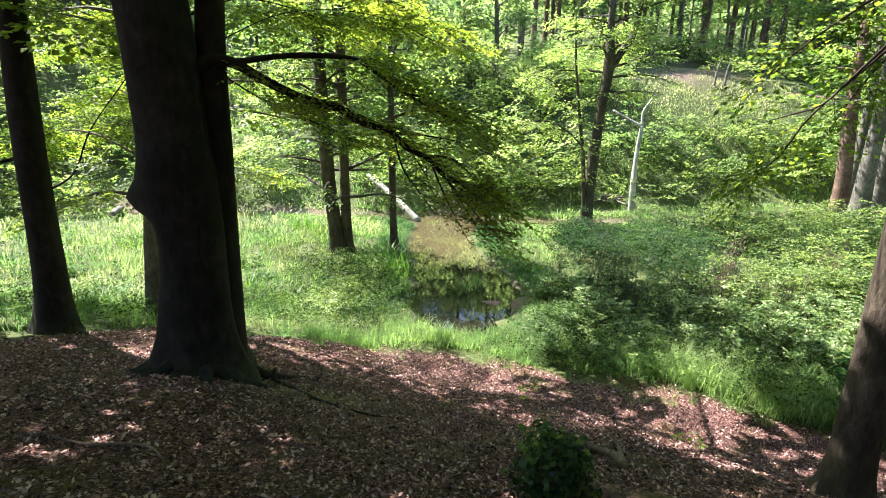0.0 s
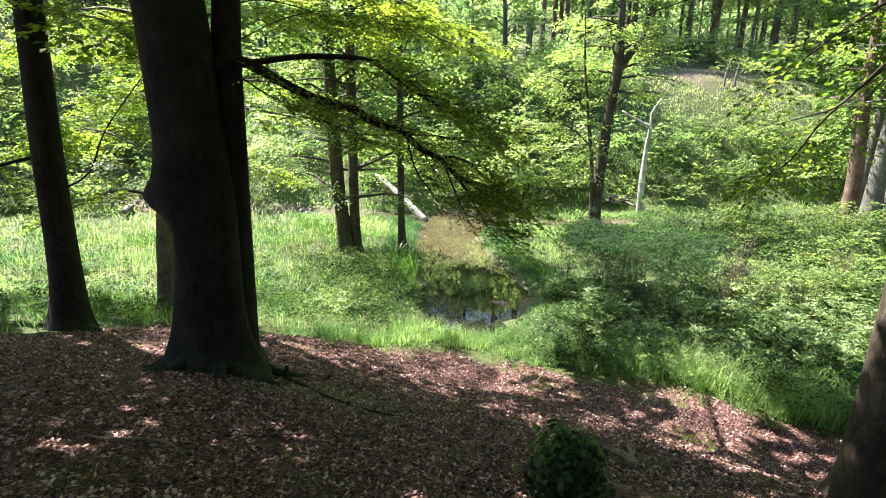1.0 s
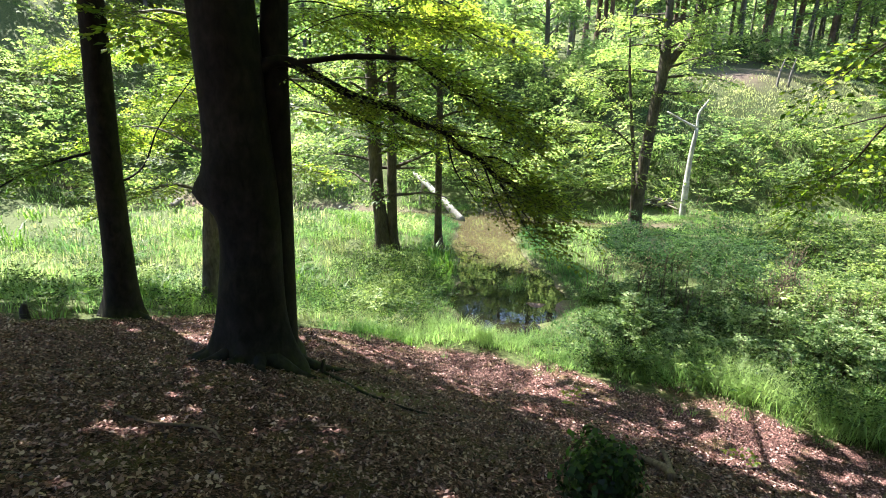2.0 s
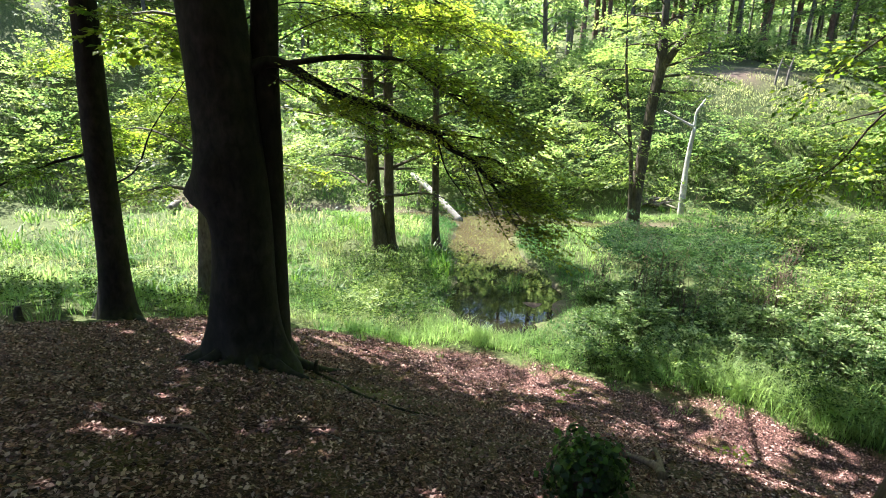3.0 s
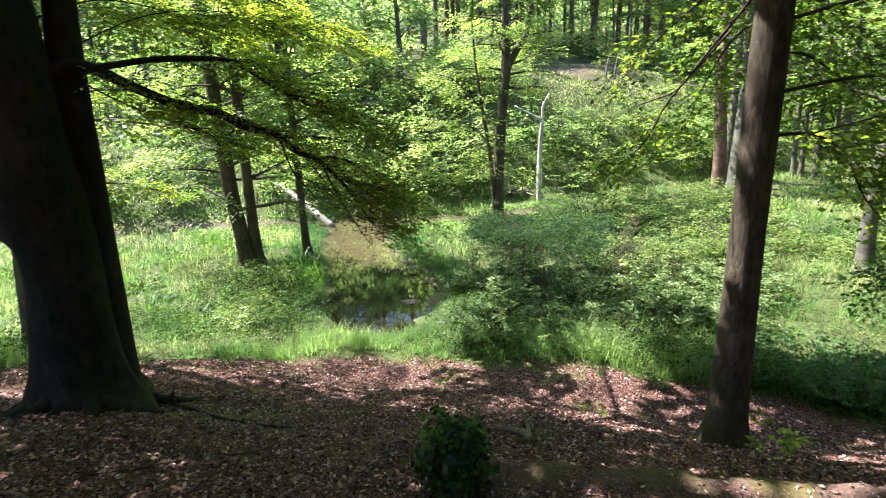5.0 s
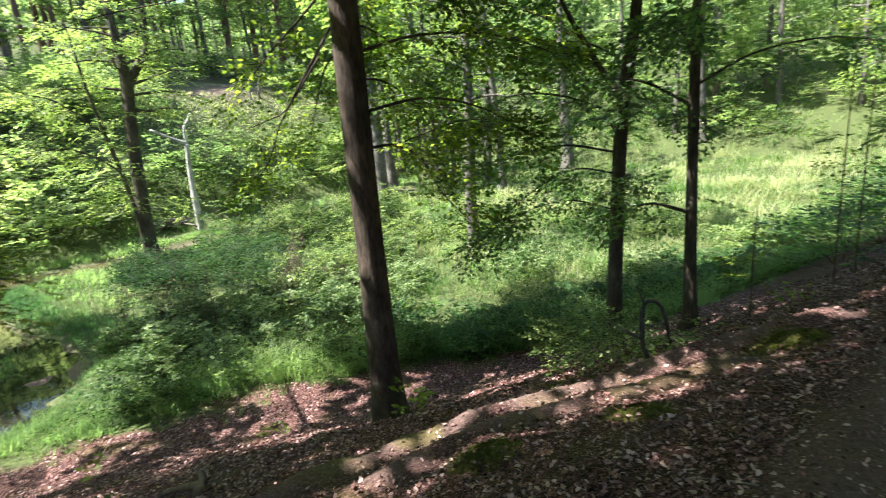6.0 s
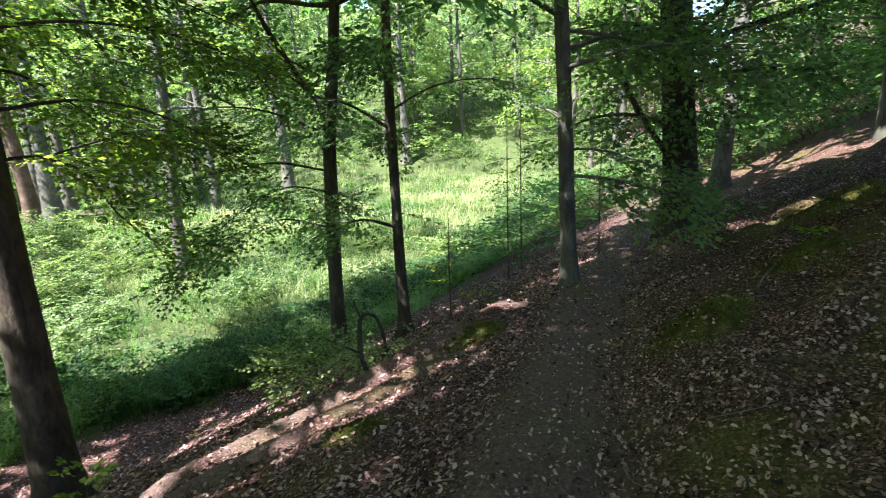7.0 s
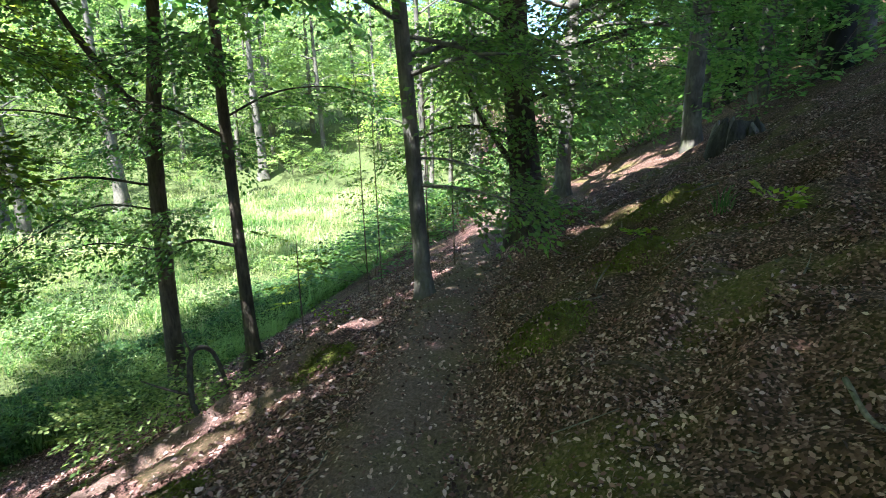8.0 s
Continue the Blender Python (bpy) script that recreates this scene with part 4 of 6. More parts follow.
b = stand(9.78, 4.12)
duo = [local(b, rows) for rows in (
    [(9.83, 4.05, 1.9, 0.07), (9.6, 4.35, 2.5, 0.06), (9.3, 4.7, 3.3, 0.045), (9.0, 5.0, 4.2, 0.012)],
    [(9.8, 4.05, 0.3, 0.024), (9.2, 3.6, 0.55, 0.018), (8.6, 3.3, 0.6, 0.012), (8.0, 3.2, 0.5, 0.005)],
    [(9.8, 4.1, 0.9, 0.024), (9.2, 4.8, 1.1, 0.018), (8.5, 5.5, 1.0, 0.012), (7.8, 6.0, 0.8, 0.005)],
    [(9.8, 4.1, 1.6, 0.024), (9.3, 4.9, 2.0, 0.018), (8.9, 5.7, 2.1, 0.012), (8.6, 6.4, 1.9, 0.005)],
    [(9.8, 4.1, 2.2, 0.024), (9.5, 5.0, 2.9, 0.018), (9.2, 6.0, 3.2, 0.012), (8.9, 6.9, 3.0, 0.005)],
    [(9.85, 4.1, 2.6, 0.024), (10.2, 5.0, 3.0, 0.018), (10.4, 6.0, 3.1, 0.012), (10.5, 7.0, 2.9, 0.005)],
    [(9.8, 4.1, 1.2, 0.024), (10.4, 4.6, 1.5, 0.018), (11.0, 5.4, 1.5, 0.012), (11.6, 6.2, 1.2, 0.005)],
    [(9.8, 4.1, 0.5, 0.018), (8.8, 4.4, 0.7, 0.013), (7.8, 4.7, 0.4, 0.009), (6.9, 5.0, -0.2, 0.006)],
    [(9.8, 4.1, -0.2, 0.016), (9.0, 4.7, 0.1, 0.012), (8.2, 5.3, -0.1, 0.005), (7.4, 5.8, -0.6, 0.006)])]
maple = tree("maple_tree", b, local(b, [(9.78, 4.12, b[2], 0.19), (9.77, 4.14, -1.95, 0.15), (9.83, 4.02, 1.29, 0.125), (9.96, 3.76, 3.8, 0.09), (10.1, 3.6, 8, 0.06), (10.2, 3.5, 12, 0.02)]),
     "slim dark-barked tree with a pale strip near its foot", "tree", ALDER_BARK, SHADE_TINTED_LEAF, 15, (7.5, 20, 3.6, 10), low=(6.4, 6, 2.6, 8, 8), low_kinds=MIDDLE, sides=14, flare=0.5, single_limbs=True,
     extra=[(line, n, MAPLE, 1.4) for line, n in zip(duo, (18, 18, 26, 26, 28, 28, 24, 28, 24))])
# paler strip laid along the trunk, from its foot upwards
part("scar", solid("scar", [tube([(-0.135, -0.08, 0.02, 0.05), (-0.12, -0.07, 0.3, 0.05), (-0.1, -0.06, 0.6, 0.045), (-0.08, -0.05, 0.9, 0.02)], 8, 0.1, 0.12)], GREY_WOOD), maple.children[0], "pale strip low on the trunk")
b = stand(8.95, 2.41)
thin = [local(b, rows) for rows in (
    [(8.93, 2.45, 0.0, 0.03), (8.5, 2.9, 0.2, 0.02), (8.2, 3.2, 0.1, 0.006)],
    [(8.93, 2.45, 1.6, 0.03), (8.3, 2.9, 2.0, 0.02), (7.7, 3.2, 2.1, 0.006)],
    [(8.93, 2.45, 2.2, 0.03), (9.5, 2.9, 2.9, 0.02), (10.2, 3.2, 3.3, 0.006)],
    [(8.93, 2.45, 1.0, 0.03), (9.6, 2.7, 1.5, 0.02), (10.4, 2.9, 1.6, 0.006)],
    [(8.9, 2.45, 2.6, 0.02), (8.0, 2.3, 2.8, 0.015), (7.2, 2.2, 2.7, 0.01), (6.5, 2.2, 2.4, 0.004)],
    [(8.9, 2.45, 1.9, 0.02), (9.5, 1.8, 2.3, 0.015), (10.2, 1.0, 2.4, 0.01), (10.8, 0.3, 2.2, 0.004)])]
tree("maple_tree", b, local(b, [(8.95, 2.41, b[2], 0.14), (8.93, 2.44, -1.18, 0.098), (8.92, 2.46, 1.72, 0.08), (8.94, 2.44, 3.41, 0.066), (9.0, 2.4, 8, 0.045), (9.0, 2.4, 11, 0.015)]),
     "thin straight dark tree on the slope below the path", "tree", ALDER_BARK, SHADE_TINTED_LEAF, 16, (6.5, 18, 3.4, 9), low=(), sides=14, flare=0.7, single_limbs=True,
     extra=[(line, n, MAPLE, 1.4) for line, n in zip(thin, (8, 18, 20, 16, 22, 22))])
b = stand(7.17, -0.38)
grey = [local(b, rows) for rows in (
    [(7.17, -0.3, 1.0, 0.025), (6.9, -0.9, 0.95, 0.018), (6.6, -1.5, 0.8, 0.006)],
    [(7.17, -0.3, 2.2, 0.03), (6.6, -1.0, 2.3, 0.02), (6.2, -1.9, 2.2, 0.006)],
    [(7.17, -0.3, 2.4, 0.03), (7.6, -1.0, 2.6, 0.02), (8.0, -1.9, 2.6, 0.006)],
    [(7.17, -0.3, 2.7, 0.03), (6.6, 0.4, 3.0, 0.02), (6.3, 1.2, 3.0, 0.006)],
    [(7.17, -0.3, 2.6, 0.026), (7.4, -0.9, 2.5, 0.02), (7.5, -1.6, 2.2, 0.012), (7.4, -2.4, 1.8, 0.005)],
    [(7.17, -0.3, 3.0, 0.026), (7.8, -0.9, 3.1, 0.02), (8.1, -1.5, 2.9, 0.012), (8.2, -2.3, 2.5, 0.005)],
    [(7.17, -0.34, 1.3, 0.016), (7.6, -0.75, 1.25, 0.012), (7.8, -1.2, 1.1, 0.008), (7.9, -1.7, 0.9, 0.004)])]
tree("beech_tree", b, local(b, [(7.17, -0.38, b[2], 0.12), (7.17, -0.36, 0.04, 0.1), (7.17, -0.3, 1.49, 0.089), (7.18, -0.23, 2.97, 0.078), (7.2, 0, 7, 0.05), (7.2, 0.2, 10, 0.015)]),
     "young smooth grey beech growing at the path edge", "tree", GREY_BARK, SHADE_TINTED_LEAF, 17, (4.2, 22, 4.0, 10), low=(), sides=14, flare=0.6, single_limbs=True,
     extra=[(line, n, MAPLE, 1.4) for line, n in zip(grey, (12, 22, 24, 18, 22, 24, 14))])
b = stand(9.81, -2.15)
stout = [local(b, rows) for rows in (
    [(9.75, -1.9, 1.0, 0.06), (9.7, -1.6, 1.4, 0.05), (9.7, -1.2, 2.1, 0.04), (9.7, -0.9, 3.0, 0.02)],
    [(9.85, -1.9, 1.5, 0.04), (10.1, -1.2, 1.7, 0.03), (10.4, -0.5, 1.6, 0.018), (10.7, 0.2, 1.2, 0.006)],
    [(9.75, -1.9, 2.0, 0.05), (9.0, -2.6, 2.2, 0.03), (8.2, -3.2, 2.1, 0.008)],
    [(9.75, -1.9, 2.6, 0.05), (9.0, -1.2, 2.9, 0.03), (8.4, -0.4, 2.8, 0.008)],
    [(9.75, -1.9, 2.6, 0.05), (9.5, -3.4, 3.0, 0.03), (9.2, -4.8, 3.2, 0.008)],
    [(9.75, -1.9, 1.7, 0.03), (8.9, -1.7, 1.8, 0.02), (8.0, -1.9, 1.6, 0.008)],
    [(9.75, -2.2, 2.9, 0.04), (8.8, -2.6, 3.2, 0.025), (7.9, -3.4, 3.2, 0.008)],
    [(9.9, -1.9, 2.4, 0.04), (10.6, -1.0, 2.8, 0.025), (11.2, 0.0, 2.7, 0.008)],
    [(9.9, -2.2, 2.2, 0.04), (11.0, -3.2, 2.6, 0.025), (12.0, -4.4, 2.9, 0.008)])]
big = tree("beech_tree", b, local(b, [(9.81, -2.15, b[2], 0.3), (9.81, -2.09, 0.59, 0.262), (9.81, -1.92, 2.58, 0.226), (9.81, -1.86, 3.58, 0.211), (9.9, -1.8, 9, 0.15), (9.9, -1.8, 14, 0.04)]),
           "stout shaded beech trunk standing above the path", "tree", BROWN_BARK, SHADE_TINTED_LEAF, 18, (4.6, 26, 5.0, 11), low=(), sides=20, flare=0.5, single_limbs=True,
           extra=[(line, n, MAPLE, 1.4) for line, n in zip(stout, (14, 26, 24, 24, 24, 14, 24, 24, 24))])
roots(big, b, 0.33, ((2.6, 0.5), (-2.6, 0.6), (1.6, 0.5)), BROWN_BARK)
b = stand(13.04, -3.48)
tree("beech_tree", b, local(b, [(13.04, -3.48, b[2], 0.2), (13.04, -3.51, 0.74, 0.165), (13.04, -3.64, 3.2, 0.137), (13.1, -3.8, 8, 0.1), (13.1, -3.8, 12, 0.03)]),
     "pale grey beech on the hillside behind the stout one", "tree", GREY_BARK, SHADE_TINTED_LEAF, 19, (7, 9, 3.4, 6), low=(2.2, 12, 3.2, 8, 6), sides=16, flare=0.6)
b = stand(11.81, -5.85)
tree("beech_tree", b, local(b, [(11.81, -5.85, b[2], 0.21), (11.81, -5.8, 2.09, 0.18), (11.81, -5.84, 3.98, 0.164), (11.9, -5.9, 9, 0.1), (11.9, -5.9, 13, 0.03)]),
     "mottled beech trunk high on the shaded hillside", "tree", GREY_BARK, SHADE_TINTED_LEAF, 20, (7, 9, 3.4, 6), low=(2.0, 10, 3.0, 8, 5), sides=16, flare=0.4)

# ---- trees of the valley ----
b = stand(-4.09, 19.14)
tree("alder_tree", b, local(b, [(-4.09, 19.14, b[2], 0.3), (-4.2, 19.14, -1.8, 0.26), (-4.39, 19.14, 0.13, 0.245), (-4.62, 19.14, 5.97, 0.195), (-4.7, 19.2, 12, 0.08), (-4.7, 19.2, 15, 0.03)]),
     "dark upright alder beside the pond, one of a pair", "tree", ALDER_BARK, ALDER_LEAF, 21, (11, 4, 3.0, 5), low=(2.0, 26, 3.4, 9, 10), sides=14, group="alders by the pond")
b = stand(-3.72, 19.3)
tree("alder_tree", b, local(b, [(-3.72, 19.3, b[2], 0.24), (-3.77, 19.24, -1.81, 0.2), (-3.79, 19.24, 3.18, 0.174), (-3.78, 19.24, 6.01, 0.158), (-3.6, 19.4, 11, 0.06), (-3.6, 19.4, 14, 0.02)]),
     "slimmer dark alder beside the pond, one of a pair", "tree", ALDER_BARK, ALDER_LEAF, 22, (11, 4, 3.0, 5), low=(3.0, 20, 3.2, 9, 10), sides=14, group="alders by the pond")
b = stand(-1.93, 19.5)
alder = tree("alder_tree", b, local(b, [(-1.93, 19.5, b[2], 0.2), (-1.98, 19.5, -2.06, 0.15), (-2.01, 19.5, 0.14, 0.128), (-2.05, 19.5, 6.09, 0.09), (-2.1, 19.5, 10, 0.03)]),
             "thin alder with spreading roots at the water's edge", "tree", ALDER_BARK, ALDER_LEAF, 23, (9.5, 3, 2.6, 4), low=(3.2, 18, 2.6, 8, 10), sides=12, flare=0.9, group="alders by the pond")
roots(alder, b, 0.2, ((-1.0, 0.5), (0.0, 0.6), (-2.2, 0.5)), ALDER_BARK)
b = stand(7.28, 25.71)
fork = local(b, [(7.8, 25.71, 4.4, 0.2), (8.35, 25.7, 5.35, 0.18), (8.9, 25.7, 6.3, 0.15), (9.1, 25.7, 8.5, 0.1), (9.2, 25.7, 12, 0.03)])
side_stem = local(b, [(7.15, 25.6, b[2] - 0.1, 0.12), (6.9, 25.5, -0.1, 0.1), (6.5, 25.5, 2.5, 0.08), (6.2, 25.5, 4.6, 0.06), (6.0, 25.5, 7, 0.02)])
arm = local(b, [(7.75, 25.7, 3.6, 0.09), (8.3, 25.5, 3.45, 0.075), (9.0, 25.5, 3.55, 0.06), (9.9, 25.5, 3.5, 0.02)])
far_arm = local(b, [(6.5, 25.5, 2.5, 0.05), (5.6, 25.2, 3.4, 0.04), (4.8, 25.0, 4.0, 0.03), (3.8, 24.8, 4.2, 0.01)])
low_arm = local(b, [(6.7, 25.5, 1.0, 0.05), (5.8, 25.2, 1.7, 0.04), (4.8, 25.0, 2.1, 0.03), (3.8, 24.8, 2.0, 0.01)])
tree("alder_tree", b, local(b, [(7.28, 25.71, b[2], 0.32), (7.33, 25.71, -1.08, 0.29), (7.6, 25.71, 2.79, 0.26), (7.8, 25.71, 4.63, 0.25), (7.75, 25.71, 7, 0.16), (7.6, 25.7, 12, 0.05)]),
     "leaning forked alder with a thin side stem on the far bank", "tree", ALDER_BARK, ALDER_LEAF, 24, (12, 5, 3.4, 6), low=(7.2, 14, 3.4, 9, 11), sides=14,
     extra=[(fork, 50, MIDDLE, 1.5), (side_stem, 50, MIDDLE, 3.1), (arm, 16, MIDDLE, 1.0), (far_arm, 26, MIDDLE, 1.2), (low_arm, 26, MIDDLE, 1.2)])
for x, y, r, h, k, word in ((15.13, 12.47, 0.21, 14, 25, "grey"), (27.38, 20.72, 0.26, 16, 26, "pale"), (29.49, 23.42, 0.28, 16, 27, "pale"), (22.45, 27.22, 0.42, 16, 28, "broad pale"),
                            (24.1, 30.2, 0.28, 16, 29, "grey"), (39.6, 23.0, 0.45, 18, 30, "broad grey"), (52.2, 16.4, 0.42, 18, 31, "leaning grey"), (22.48, 28.78, 0.38, 16, 32, "reddish-barked"),
                            (26.4, 32.0, 0.36, 16, 34, "pale"), (28.2, 33.0, 0.36, 16, 35, "pale")):
    b = stand(x, y)
    rr = random.Random(k)
    ax = [(0, 0, 0, r * 1.25), (rr.uniform(-.1, .1), rr.uniform(-.1, .1), h * 0.15, r), (rr.uniform(-.4, .2), rr.uniform(-.2, .3), h * 0.5, r * 0.75), (rr.uniform(-.8, .4), rr.uniform(-.4, .6), h, r * 0.12)]
    tree("valley_tree", b, ax, word + " straight tree trunk standing in the sunny meadow", "tree", PINE_BARK if "red" in word else GREY_BARK, ALDER_LEAF, k,
         (12, 5, 3.0, 4), low=(4.4, 13, 3.2, 8, 11) if x < 20 else (6.0, 11, 3.6, 6, 12), low_kinds=MIDDLE if x < 20 else WIDE, sides=12, group="trees in the meadow")

# ---- far wood and hillside wood ----
def wood_tree(seed, h, r, high, low, kinds, bark=GREY_BARK, leaf=FOREST_LEAF, name="forest_tree", label="tall forest tree in the dense green wood", low_kinds=None):
    rr = random.Random(seed)
    ax = [(0, 0, 0, r * 1.2), (0.1, 0, h * 0.2, r), (rr.uniform(-.4, .4), rr.uniform(-.4, .4), h * 0.6, r * 0.65), (rr.uniform(-.6, .6), 0, h, r * 0.1)]
    return tree(name, (0, 0, 0), ax, label, "tree", bark, leaf, seed, high, kinds, low, low_kinds or kinds, sides=8, step=1.2, limb_step=1.2, limb_sides=3)


def scatter(makers, places, group):
    """Copies of a few trees, one of them at each place, turned and scaled at random."""
    rr = random.Random(7)
    for k, (x, y, lift) in enumerate(places):
        ob = makers[k % len(makers)]
        s = rr.uniform(0.85, 1.2)
        m = Matrix.Translation((x, y, float(ground(x, y)) - 0.05)) @ Matrix.Rotation(rr.uniform(0, 6.28), 4, "Z") @ Matrix.Diagonal((s, s, s * lift, 1))
        if k < len(makers):
            ob.matrix_basis = m
            tagged(ob, group=group)
        else:
            tagged(copy_thing_unscaled(ob, m), group=group)


def copy_thing_unscaled(ob, m):
    keep = ob.matrix_basis.copy()
    ob.matrix_basis = Matrix.Identity(4)
    c = copy_thing(ob, m)
    ob.matrix_basis = keep
    return c


rr = random.Random(3)
places = []
for row, (off, gap) in enumerate(((15.5, 3.6), (18.5, 4.4))):
    x = -44.0 + row * 1.3
    while x < 66:
        y = float(bank_line(x)) + off + rr.uniform(-1.2, 1.2)
        if not (5 < x < 44) and not (row and -3 < x < 5):
            y += 9.0 if x < -11 else 0.0
            places.append((x, y, rr.uniform(0.9, 1.2) * (1 + 0.5 * min(max(x - 25, 0) / 20, 1))))
        x += gap * rr.uniform(0.7, 1.3) 
# the dark high-stemmed wood behind the bare bank top
tall_places = []
for row, off in enumerate((26.5, 30.5, 35.0, 39.5, 44.0)):
    x = -7.0 + 0.9 * row
    while x < 62:
        if not -4 < x < 7:
            tall_places.append((x, float(bank_line(x)) + off + rr.uniform(-1.0, 1.0), rr.uniform(0.95, 1.2) * (0.8 if row == 0 else 1.0)))
        x += (3.6 + 0.2 * row) * rr.uniform(0.6, 1.4)
# the end of the valley, and its other end
ends = []
for i in range(26):
    ends.append((54 + rr.uniform(0, 22), -10 + i * 2.3 + rr.uniform(-1.5, 1.5), rr.uniform(1.3, 1.7)))
for i in range(10):
    places.append((-38 - rr.uniform(0, 8), 6 + i * 2.2 + rr.uniform(-1.5, 1.5), rr.uniform(0.9, 1.2)))
far_makers = [wood_tree(41, 14, 0.19, (8, 6, 2.4, 3), (1.0, 16, 2.8, 6, 7), FAR), wood_tree(42, 15, 0.22, (8, 7, 2.6, 3), (3.0, 11, 3.0, 6, 7), FAR),
              wood_tree(43, 12, 0.15, (8, 5, 2.4, 3), (0.6, 18, 2.6, 6, 7), FAR), wood_tree(44, 15, 0.2, (8.5, 6, 2.6, 3), (4.0, 10, 3.0, 5, 7.5), FAR)]
scatter(far_makers, places, "trees of the far wood")
tall_makers = [wood_tree(47, 19, 0.2, (6.0, 14, 3.8, 6), (), FAR, GREY_BARK, FOREST_LEAF, "pine_wood_tree", "tall bare-stemmed tree in the dark wood above the bank"),
               wood_tree(48, 20, 0.26, (7.0, 13, 3.8, 6), (), FAR, PINE_BARK, FOREST_LEAF, "pine_wood_tree", "tall bare-stemmed tree in the dark wood above the bank"),
               wood_tree(49, 17, 0.14, (4.5, 14, 3.2, 6), (), FAR, GREY_BARK, FOREST_LEAF, "pine_wood_tree", "slim bare-stemmed tree in the dark wood above the bank")]
scatter(tall_makers, tall_places, "trees of the dark wood")
end_makers = [wood_tree(45, 14, 0.2, (6, 14, 3.2, 6), (1.5, 12, 3.0, 6, 6), FAR, label="tall leafy tree closing the end of the valley"), wood_tree(46, 15, 0.22, (6, 14, 3.4, 6), (2.5, 10, 3.2, 6, 6), FAR, label="tall leafy tree closing the end of the valley")]
scatter(end_makers, ends, "trees at the valley end")

def hill_wood():
    """The woods on the slopes far behind, too far to tell the trees apart."""
    rng = np.random.default_rng(88)
    n = 120000
    x, y = rng.uniform(-120, 130, n), rng.uniform(-30, 150, n)
    b = y - bank_line(x)
    keep = ((b > np.where((x > 7) & (x < 60), 48, 27)) & (b < 90)) | ((x > 74) & (b < 40)) | ((x < -44) & (b < 40) & (y > 5))
    keep &= np.hypot(x, y) < 150
    x, y = x[keep], y[keep]
    top = 4.5 + 3.5 * waves(x, y, 7.0, 1.3)
    z = ground(x, y) + np.maximum(top, 0.5) * rng.uniform(0, 1, len(x)) ** 0.6
    N = rng.normal(0, 0.7, (len(x), 3)) + np.array((0, -0.3, 0.8))
    N /= np.linalg.norm(N, axis=1)[:, None]
    D = rng.normal(0, 1, (len(x), 3))
    D -= (D * N).sum(1)[:, None] * N
    D /= np.linalg.norm(D, axis=1)[:, None]
    q = leaf_tips(np.stack([x, y, z], 1), D, N, rng.uniform(0.6, 1.4, len(x)))
    tagged(new("hill_wood", quad_mesh("hill_wood", [q], FOREST_LEAF)), "dense green woods on the hills far behind", "woods", kind="stuff")


hill_wood()
# unseen beeches, added outside the view to shade slope and path
shade_makers = [wood_tree(57, 15, 0.2, (5.5, 22, 5.0, 9), (), DENSE, SHADED_BEECH_BARK, BEECH_LEAF, "canopy_tree", "unseen tall beech added to shade the slope and path"),
                 wood_tree(58, 17, 0.24, (6.5, 22, 5.0, 9), (), DENSE, GREY_BARK, BEECH_LEAF, "canopy_tree", "unseen tall beech added to shade the slope and path")]
scatter(shade_makers, [(-4.0, -0.4, 1.0), (-8.5, 2.2, 1.1), (-10.5, -2.5, 1.0), (-4.0, -5.5, 1.0), (2.2, -3.3, 1.0), (4.4, -5.6, 1.1), (-1.5, -3.4, 1.0), (6.2, -7.6, 1.0), (-14.2, 8.6, 1.0)], "trees behind the path")
places = []
for i in range(17):
    x = 12.5 + i * 0.8 + rr.uniform(-1, 1)
    y = float(trail(x)) - rr.uniform(4.5, 15)
    if math.hypot(x - 9, y + 3) > 3 and math.hypot(x - 12, y + 6) > 2.2:
        places.append((x, y, rr.uniform(0.9, 1.15)))
for i in range(4):
    x = 20 + i * 3.0 + rr.uniform(-0.8, 0.8)
    places.append((x, float(trail(x)) - rr.uniform(3, 10), rr.uniform(0.85, 1.1)))
near_makers = [wood_tree(51, 15, 0.17, (6.5, 7, 3.4, 5), (2.2, 9, 3.2, 7, 6), COARSE, GREY_BARK, SHADE_TINTED_LEAF, "hillside_tree", "slender beech on the shaded hillside above the path", MIDDLE),
               wood_tree(52, 17, 0.22, (6.5, 8, 3.8, 5), (4.0, 7, 3.6, 7, 6), COARSE, SHADED_BEECH_BARK, SHADE_TINTED_LEAF, "hillside_tree", "tall beech on the shaded hillside above the path", MIDDLE),
               wood_tree(53, 12, 0.12, (6, 7, 3.0, 5), (1.2, 13, 2.6, 7, 5), COARSE, GREY_BARK, SHADE_TINTED_LEAF, "hillside_tree", "young beech on the shaded hillside above the path", MIDDLE)]
scatter(near_makers, places, "trees on the hillside")
places = []
for i in range(26):
    x = 19 + i * 1.35 + rr.uniform(-1, 1)
    places.append((x, rr.uniform(-5.0, 3.0) - 0.1 * (x - 20) if i % 2 and x > 29 else float(trail(x)) - rr.uniform(3, 14), rr.uniform(1.1, 1.5)))
for i in range(12):
    x = rr.uniform(32, 56)
    places.append((x, float(bank_line(x)) - rr.uniform(-2, 6), rr.uniform(1.2, 1.7)))
for i in range(8):
    x = rr.uniform(28, 50)
    places.append((x, float(trail(x)) - rr.uniform(12, 24), rr.uniform(1.0, 1.3)))
